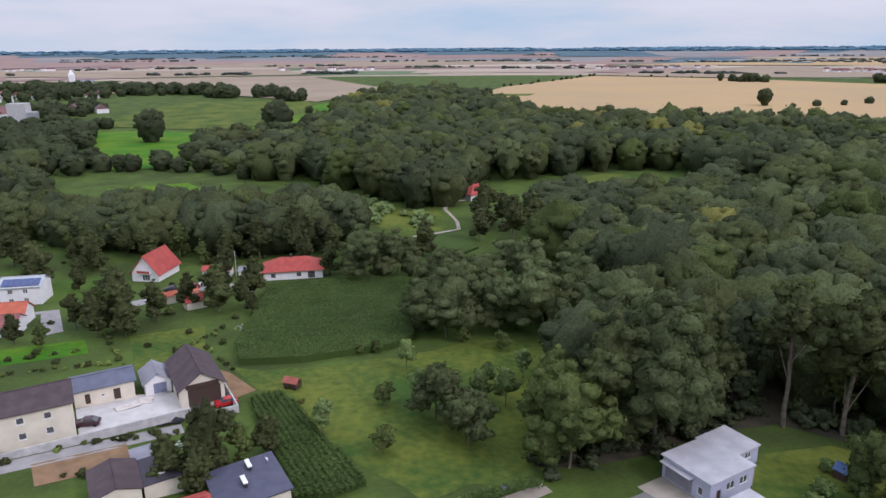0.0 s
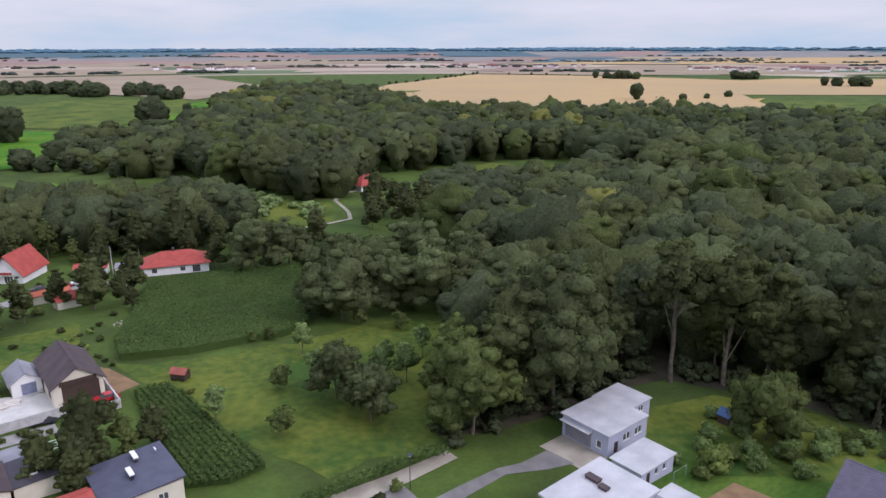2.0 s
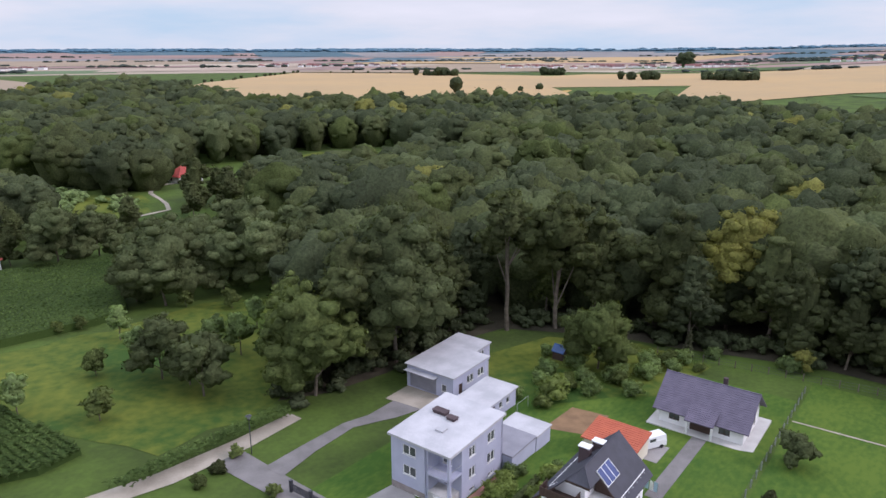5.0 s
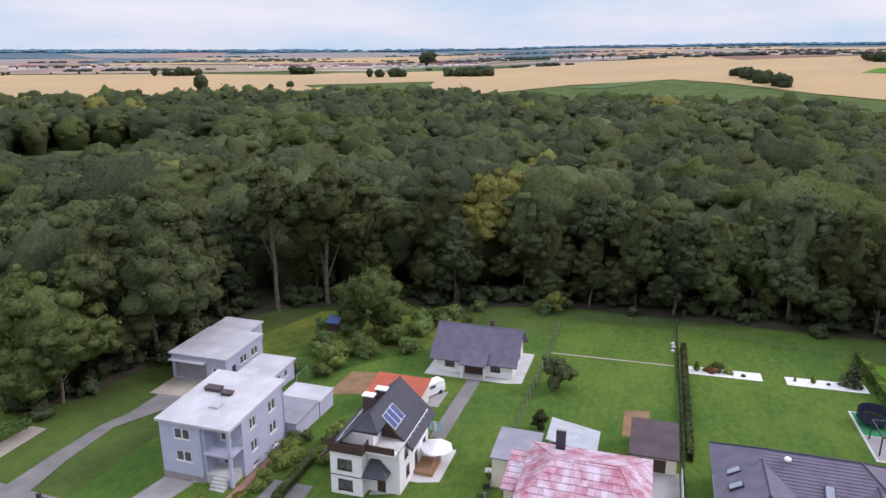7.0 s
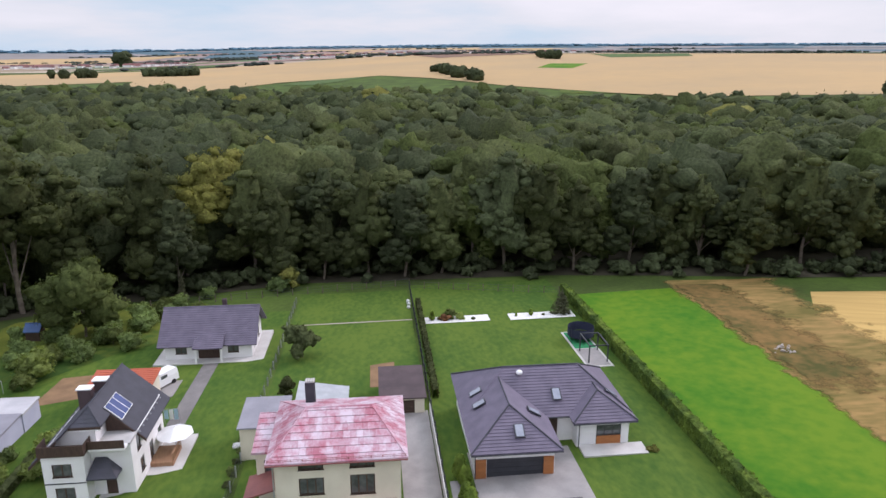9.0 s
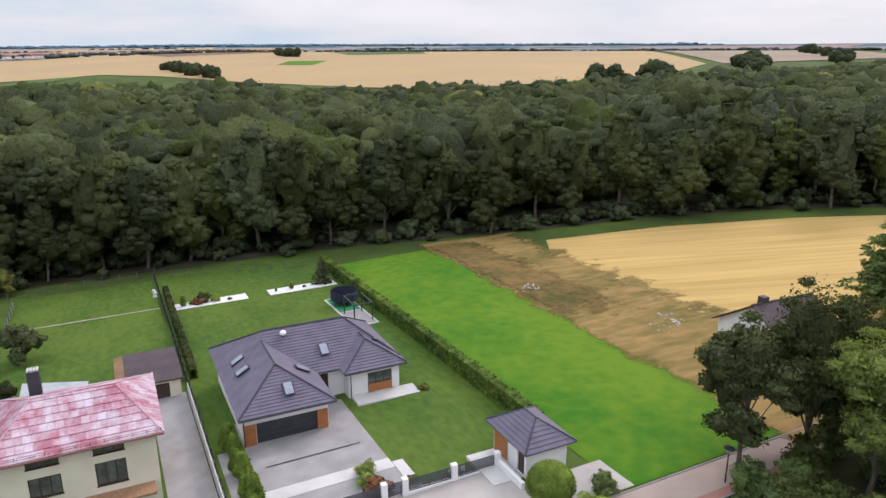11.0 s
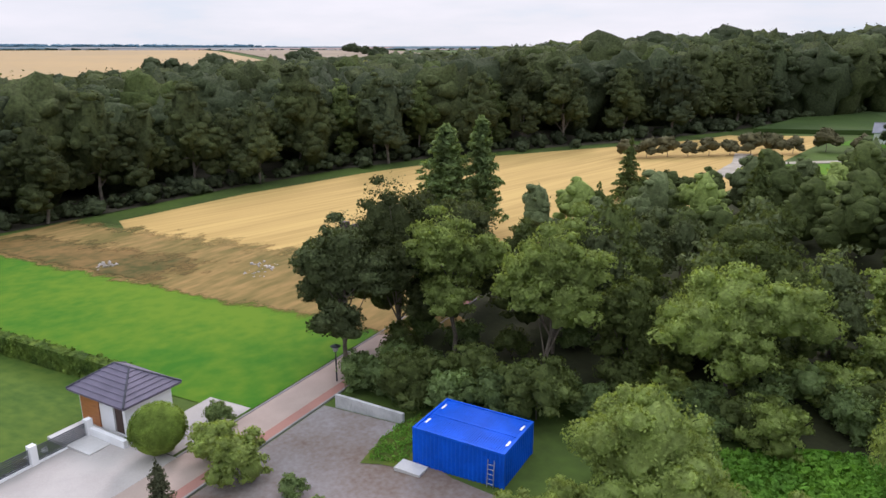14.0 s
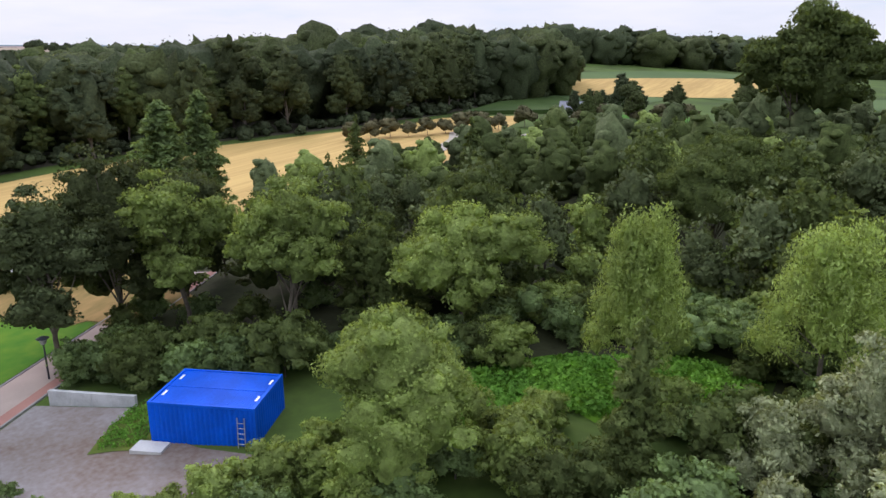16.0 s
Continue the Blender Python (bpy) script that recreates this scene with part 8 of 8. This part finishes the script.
for i, (x, y, s) in enumerate(((-82.7, 163, 0.68), (-76, 170, 0.62), (-90, 168, 0.62), (-86, 158, 0.55), (-79, 158, 0.5), (-62.3, 178, 0.55), (-57, 183, 0.5), (-66, 184, 0.5), (-38, 216, 0.5), (-31, 220, 0.55), (-36.4, 94, 0.52), (-40, 98, 0.46), (-33, 98, 0.44), (-42, 91, 0.42), (-29.5, 100, 0.36), (-37, 89, 0.36), (-112, 200, 0.45), (-100, 196, 0.4), (-140, 222, 0.6), (-150, 230, 0.7), (-128, 236, 0.6), (-115, 240, 0.7), (-95, 238, 0.75), (-80, 240, 0.7), (-66, 236, 0.75), (-52, 238, 0.8), (-40, 240, 0.7), (-84, 230, 0.5), (13, 258, 0.6),), 0):
    village_tree(i, x, y, s)
for i, (x, y, s) in enumerate(((16, 276, 0.8), (24, 284, 0.8), (14, 288, 0.6), (26, 262, 0.8), (34, 270, 0.8), (-8, 236, 0.6), (-22, 232, 0.6), (-95, 150, 0.4), (-104, 154, 0.35), (-108, 138, 0.35),), 25):
    village_tree(i, x, y, s)

def village_bush(i, x, y, s, k):
    place(BUSH[k], x, y, s * 1.1, i * 29, label="garden bush in the village")


for i, (x, y, s, k) in enumerate(((-47, 92, 0.9, 1), (-50, 106, 0.7, 0), (-55, 104, 0.8, 0), (-59, 103, 0.7, 0), (-30, 104, 1.0, 2), (-27, 101, 0.8, 1), (-64, 100, 0.7, 1), (-70, 96, 0.8, 0), (-24, 100, 0.7, 2), (-60, 152, 0.9, 1), (-57, 158, 1.0, 1), (-53, 152, 0.8, 2), (-64, 160, 0.9, 0), (-50, 175, 1.0, 0), (-56, 172, 0.9, 0), (-45, 180, 0.8, 1), (-40, 203, 0.9, 0), (-48, 204, 0.8, 0),), 0):
    village_bush(i, x, y, s, k)
for i, (x, y, s, k) in enumerate(((-34, 206, 1.0, 0), (-90, 196, 0.9, 1), (-86, 206, 0.8, 0), (-106, 206, 0.9, 1), (-94, 146, 0.8, 2), (-86, 140, 0.8, 0), (-78, 138, 0.8, 0), (-98, 134, 0.9, 1), (-104, 128, 0.9, 0), (-110, 150, 0.9, 1), (-118, 146, 0.9, 2), (6, 84.5, 0.9, 2), (3.5, 81.5, 1.1, 0), (1, 79, 0.9, 2), (9, 74, 0.8, 2), (-70, 150, 0.8, 0), (-72, 190, 1.0, 0), (-52, 214, 0.8, 1),), 18):
    village_bush(i, x, y, s, k)
for i, (x, y, s, k) in enumerate(((-30, 150, 0.6, 1), (-24, 149, 0.6, 0),), 36):
    village_bush(i, x, y, s, k)
for x, y in ((-28, 120), (-21, 94), (-24.5, 93.4)):
    place(bed, x, y, 0.9, label="orange-yellow flowering garden plant")
pole = thing("utility_pole", -68, 214, None, 0, "slim pale utility pole by the red houses", "pole")
bm = bmesh.new()
rod(bm, (0, 0, -0.3), (0, 0, 9), 0.14, 0.09, 8)
part("shaft", bm, CONCRETE, pole)

# ---- gardens behind the farm ----
rgd = random.Random(71)
rf0 = np.random.default_rng(72)
for (x0, y0), (x1, y1), n in (((-100, 141), (-84, 148), 9), ((-92, 134), (-72, 139), 11), ((-85, 160), (-70, 138), 9), ((-62, 146), (-56, 165), 9), ((-70, 99), (-46, 108), 12), ((-60, 92), (-44, 96), 7), ((-45, 133), (-57, 150), 6), ((-110, 128), (-92, 133), 8), ((-48, 150), (-30, 142), 8)):
    for k in range(n):
        t = (k + rgd.random() * 0.8) / n
        place(BUSH[rgd.choice((0, 0, 1, 2))], x0 + (x1 - x0) * t + rgd.uniform(-0.8, 0.8), y0 + (y1 - y0) * t + rgd.uniform(-0.8, 0.8), rgd.uniform(0.4, 0.95), rgd.random() * 360, label="garden shrub behind the farm buildings")
valley = []
for k in range(110):
    x, y = rgd.uniform(-62, 0), rgd.uniform(272, 350)
    if inside([(-62, 340), (-36, 334), (-16, 307), (-4, 306), (-3, 276), (-14, 270), (-30, 286), (-46, 302), (-64, 322)], x, y):
        sc = rgd.uniform(0.6, 1.7)
        lb = broad_lobes(rf0, 2.7 * sc, 2.2 * sc, 0.0, 16)
        valley.append(moved(joined([leaf_cloud(rf0, lb, 90, 0.5, 0.0, 0.2, 0.7, 7), boughs(rf0, lb[1:], 2, 0.95)]), x, y, gz(x, y)))
tagged(np_mesh("scrub", *joined(valley), LEAF_SHRUB), "low green scrub in the valley meadow", "bushes", kind="stuff")

# ---- denser village greenery ----
rv = random.Random(44)
for i in range(110):
    x, y = rv.uniform(-165, -24), rv.uniform(165, 262)
    if any(inside(q, x, y) for q in (MF, [(-110, 190), (-92, 190), (-50, 204), (-34, 206), (-36, 226), (-60, 226), (-110, 232)], [(-140, 150), (-104, 150), (-104, 205), (-140, 205)])):
        continue
    if rv.random() < 0.6:
        place(TREES[i % 7], x, y, rv.uniform(0.35, 0.62), i * 53, label="broadleaved tree among the village gardens")
    else:
        place(BUSH[i % 3], x, y, rv.uniform(0.8, 1.6), i * 53, label="garden bush among the village houses")
# ======================= far country =======================
far_v, far_w = [], []
rf = np.random.default_rng(77)


def far_trees(pts, h, r, n=26, size=3.0, store=None):
    """Crowns in the middle distance; low wooded masses on the horizon."""
    for x, y in pts:
        hh, rr = h * (0.7 + 0.6 * rf.random()), r * (0.7 + 0.6 * rf.random())
        if store is far_v:
            store.append(moved(canopy_tree(rf, hh, min(rr, hh * 0.55), 300 if hh > 18 else 600), x, y, gz(x, y)))
            continue
        lb = [(rf.normal() * rr * 0.3, rf.normal() * rr * 0.3, hh * ((0.2 if size > 5 else 0.3) + 0.3 * rf.random()), rr * 0.7, rr * 0.7, hh * 0.3) for _ in range(3)]
        store.append(moved(joined([leaf_cloud(rf, lb, n // 2, size * 0.7, 0.0, 0.1), boughs(rf, lb, 2 if rr < 7 or size > 5 else 3, 1.0, 0.25)]), x, y, gz(x, y)))


def line(x0, y0, x1, y1, gap, wob=6):
    n = max(1, int(math.hypot(x1 - x0, y1 - y0) / gap))
    return [(x0 + (x1 - x0) * i / n + rf.normal() * wob, y0 + (y1 - y0) * i / n + rf.normal() * wob) for i in range(n + 1) if rf.random() > 0.12]


def blob(cx, cy, a, b, n, rot=0.0):
    out = []
    for _ in range(n):
        t, q = rf.random() * 6.28, math.sqrt(rf.random())
        x, y = a * q * math.cos(t), b * q * math.sin(t)
        out.append((cx + x * math.cos(rot) - y * math.sin(rot), cy + x * math.sin(rot) + y * math.cos(rot)))
    return out


# middle distance: copses, lone trees and field hedges
far_trees(blob(520, 1260, 60, 14, 16, -0.6) + blob(757, 950, 34, 12, 14, -0.6) + blob(845, 845, 44, 20, 26, -1.1) + blob(743, 1203, 26, 10, 8, -0.6), 13, 8, 40, 2.6, far_v)
far_trees(line(100, 1150, 320, 1540, 26) + line(320, 1540, 560, 1380, 40), 5, 5, 16, 2.2, far_v)
far_trees(line(330, 740, 470, 786, 34, 3), 7, 5, 34, 2.0, far_v)
far_trees(blob(-260, 950, 90, 14, 18, 0.2) + blob(-360, 1020, 60, 16, 16) + blob(-190, 880, 16, 8, 5), 14, 9, 36, 2.6, far_v)
far_trees(blob(-560, 900, 150, 50, 40, 0.5) + blob(-430, 720, 90, 50, 26, 0.6) + blob(-300, 470, 40, 40, 22) + blob(-240, 420, 30, 30, 14), 13, 8, 40, 2.4, far_v)
far_trees(blob(-640, 1085, 170, 45, 80, 0.4) + blob(-500, 1040, 90, 30, 40, 0.3) + blob(-400, 1010, 60, 22, 24) + blob(-330, 560, 50, 40, 40) + blob(-290, 500, 40, 40, 34), 14, 9, 40, 2.4, far_v)
far_trees(blob(-320, 620, 30, 12, 7) + line(-225, 420, -180, 428, 10, 4) + line(-176, 428, -120, 396, 13, 3) + blob(-120, 660, 20, 14, 5), 10, 6, 50, 1.8, far_v)
far_trees(line(760, 300, 900, 420, 12, 4) + blob(1250, 360, 70, 14, 18, 0.5) + blob(860, -300, 120, 20, 26, -0.3) + line(880, -420, 1250, -520, 22, 8), 12, 8, 30, 2.8, far_v)
far_trees(blob(470, 30, 26, 16, 8) + blob(600, -90, 20, 12, 6) + blob(620, -140, 40, 10, 8), 16, 8, 60, 2.0, far_v)
for x, y, h, r in ((-230, 546, 29, 13), (-148, 618, 21, 10), (349, 778, 24, 8.5), (1326, 1490, 42, 24), (-200, 570, 8, 5), (-135, 700, 10, 5)):
    far_trees([(x, y)], h, r, 260, 2.0, far_v)
tagged(np_mesh("far_trees", *joined(far_v), LEAF_FAR), "scattered far copses, lone trees and field hedges", "trees", kind="stuff")
# far woods on the horizon, distant haze mixed into their leaf colours
for i in range(70):
    a = radians(rf.uniform(-40, 125))
    d = rf.uniform(1500, 3600)
    L = rf.uniform(60, 320)
    far_trees(blob(d * math.sin(a), d * math.cos(a), L, 10 + L * 0.06, int(L / 8), -a + rf.normal() * 0.12), 9, 11, 6, 8.0, far_w)
tagged(np_mesh("far_woods", *joined(far_w), leaf_mat("haze_dulled_woods", (0.070, 0.088, 0.074), (0.048, 0.062, 0.054), 0.1, 0.01)), "dark copses and hedgerows across the plain", "woods", kind="stuff")
# farthest woods: haze painted strongest, as a blue leaf colour
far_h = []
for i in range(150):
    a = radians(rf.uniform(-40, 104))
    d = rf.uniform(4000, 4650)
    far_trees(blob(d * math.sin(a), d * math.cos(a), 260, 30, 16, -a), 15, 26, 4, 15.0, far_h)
tagged(np_mesh("far_woods", *joined(far_h), HAZE_WOODS), "woods along the horizon, coloured blue for haze", "woods", kind="stuff")


# patchwork of far fields; haze is tinted into their colours, bluest farthest out
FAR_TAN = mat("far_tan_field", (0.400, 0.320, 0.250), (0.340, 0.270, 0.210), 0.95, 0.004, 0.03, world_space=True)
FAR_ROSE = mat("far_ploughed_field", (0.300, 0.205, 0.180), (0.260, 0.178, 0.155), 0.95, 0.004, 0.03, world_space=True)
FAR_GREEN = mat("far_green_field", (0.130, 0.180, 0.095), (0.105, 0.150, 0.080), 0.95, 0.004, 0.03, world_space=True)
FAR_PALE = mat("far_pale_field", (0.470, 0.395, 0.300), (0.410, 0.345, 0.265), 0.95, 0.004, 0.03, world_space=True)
FAR_BLUE = mat("haze_tinted_blue_field", (0.085, 0.140, 0.165), (0.070, 0.120, 0.145), 0.95, 0.004, 0.03, world_space=True)
FAR_MAUVE = mat("haze_tinted_pale_field", (0.255, 0.235, 0.225), (0.205, 0.190, 0.185), 0.95, 0.004, 0.03, world_space=True)
rp = random.Random(12)


def sector(d0, d1, a0, a1, material, off, label="distant field in the patchwork of the plain"):
    poly = [(d * math.sin(radians(q)), d * math.cos(radians(q))) for d, q in [(d0, a0 + (a1 - a0) * i / 8) for i in range(9)] + [(d1, a1 + (a0 - a1) * i / 8) for i in range(9)]]
    patch("field", poly, material, off, label, step=160)


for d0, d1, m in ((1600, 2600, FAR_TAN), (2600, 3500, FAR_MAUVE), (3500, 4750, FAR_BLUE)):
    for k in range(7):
        sector(d0, d1, -44 + k * 24, -20 + k * 24, m, -1.2, "pale fields of the plain, haze tinted into their colour")
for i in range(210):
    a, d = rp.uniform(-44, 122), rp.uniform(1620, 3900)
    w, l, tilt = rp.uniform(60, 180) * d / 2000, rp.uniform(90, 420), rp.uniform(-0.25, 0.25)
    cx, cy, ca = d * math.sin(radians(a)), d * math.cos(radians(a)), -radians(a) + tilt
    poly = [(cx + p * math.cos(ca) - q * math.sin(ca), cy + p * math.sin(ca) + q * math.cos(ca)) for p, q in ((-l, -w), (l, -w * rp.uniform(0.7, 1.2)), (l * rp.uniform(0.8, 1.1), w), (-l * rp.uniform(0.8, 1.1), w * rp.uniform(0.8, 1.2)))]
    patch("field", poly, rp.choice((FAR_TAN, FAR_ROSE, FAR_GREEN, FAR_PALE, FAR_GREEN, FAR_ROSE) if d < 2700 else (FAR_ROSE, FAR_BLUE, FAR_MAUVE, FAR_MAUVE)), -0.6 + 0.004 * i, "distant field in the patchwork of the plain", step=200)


# villages far off
def far_village(cx, cy, a, b, n, rot, name):
    wm, rm_ = bmesh.new(), bmesh.new()
    for x, y in blob(cx, cy, a, b, n, rot):
        z = gz(x, y)
        w, l, h = rf.uniform(4, 7), rf.uniform(5, 12), rf.uniform(3.5, 7)
        m = pose(x, y, z, 0, 0, rf.uniform(0, 180))
        box(wm, -l, l, -w, w, -1, h, m=m)
        p = [m @ Vector(q) for q in ((-l - .5, -w - .5, h), (l + .5, -w - .5, h), (l + .5, w + .5, h), (-l - .5, w + .5, h), (-l, 0, h + 4), (l, 0, h + 4))]
        vs = [rm_.verts.new(q) for q in p]
        for f in ((0, 1, 5, 4), (2, 3, 4, 5), (1, 2, 5), (3, 0, 4), (3, 2, 1, 0)):
            rm_.faces.new([vs[k] for k in f])
    o = new(name)
    tagged(o, "distant village of pale houses with red roofs", "village", kind="stuff")
    part("walls", wm, WHITE, o)
    part("roofs", rm_, mat("mixed_red_roofs", (0.26, 0.11, 0.10), (0.14, 0.10, 0.10), 0.8, 0.01, 0.05, world_space=True), o)


for k, (cx, cy, a, b, n, rot) in enumerate(((1150, 1500, 320, 60, 60, -0.55), (520, 2000, 220, 40, 22, -0.2), (-330, 2000, 130, 40, 14, 0.1), (1700, 1050, 260, 50, 26, -1.0), (-1200, 2100, 400, 60, 30, 0.4), (2300, 700, 300, 50, 20, -1.2), (-560, 905, 130, 40, 14, 0.5), (-420, 720, 70, 40, 7, 0.6))):
    far_village(cx, cy, a, b, n, rot, "distant_village")
ch = thing("church", -575, 1110, None, 20, "white village church with tower", "church")
boxed("nave", WHITE, ch, 0, 26, -6, 6, -1, 11)
boxed("tower", WHITE, ch, -8, 0, -4, 4, -1, 24)
bm = bmesh.new()
bmesh.ops.create_cone(bm, cap_ends=True, segments=4, radius1=6, radius2=0.3, depth=9, matrix=Matrix.Translation((-4, 0, 28.5)) @ Matrix.Rotation(radians(45), 4, "Z"))
part("spire", bm, WHITE, ch)
bm = bmesh.new()
slab(bm, [(0, -6.5, 11), (26, -6.5, 11), (26, 0, 17), (0, 0, 17)], 0.4)
slab(bm, [(26, 6.5, 11), (0, 6.5, 11), (0, 0, 17), (26, 0, 17)], 0.4)
part("nave_roof", bm, GREYROOF, ch)
fw_ = thing("silo_building", -352, 566, None, 10, "tall grey industrial building at the village edge", "industrial building")
boxed("block", CONCRETE, fw_, 0, 14, 0, 12, -1, 27)
boxed("bay", METALGREY, fw_, 14, 20, 0, 10, -1, 20)
boxed("annex", BROWNROOF, fw_, -8, 0, 0, 9, -1, 11)
boxed("hall", CREAM, fw_, 20, 36, 2, 10, -1, 7)
bm = bmesh.new()
rod(bm, (4, 5, 27), (4, 5, 33), 0.8, 0.7, 10)
part("stack", bm, CONCRETE, fw_)
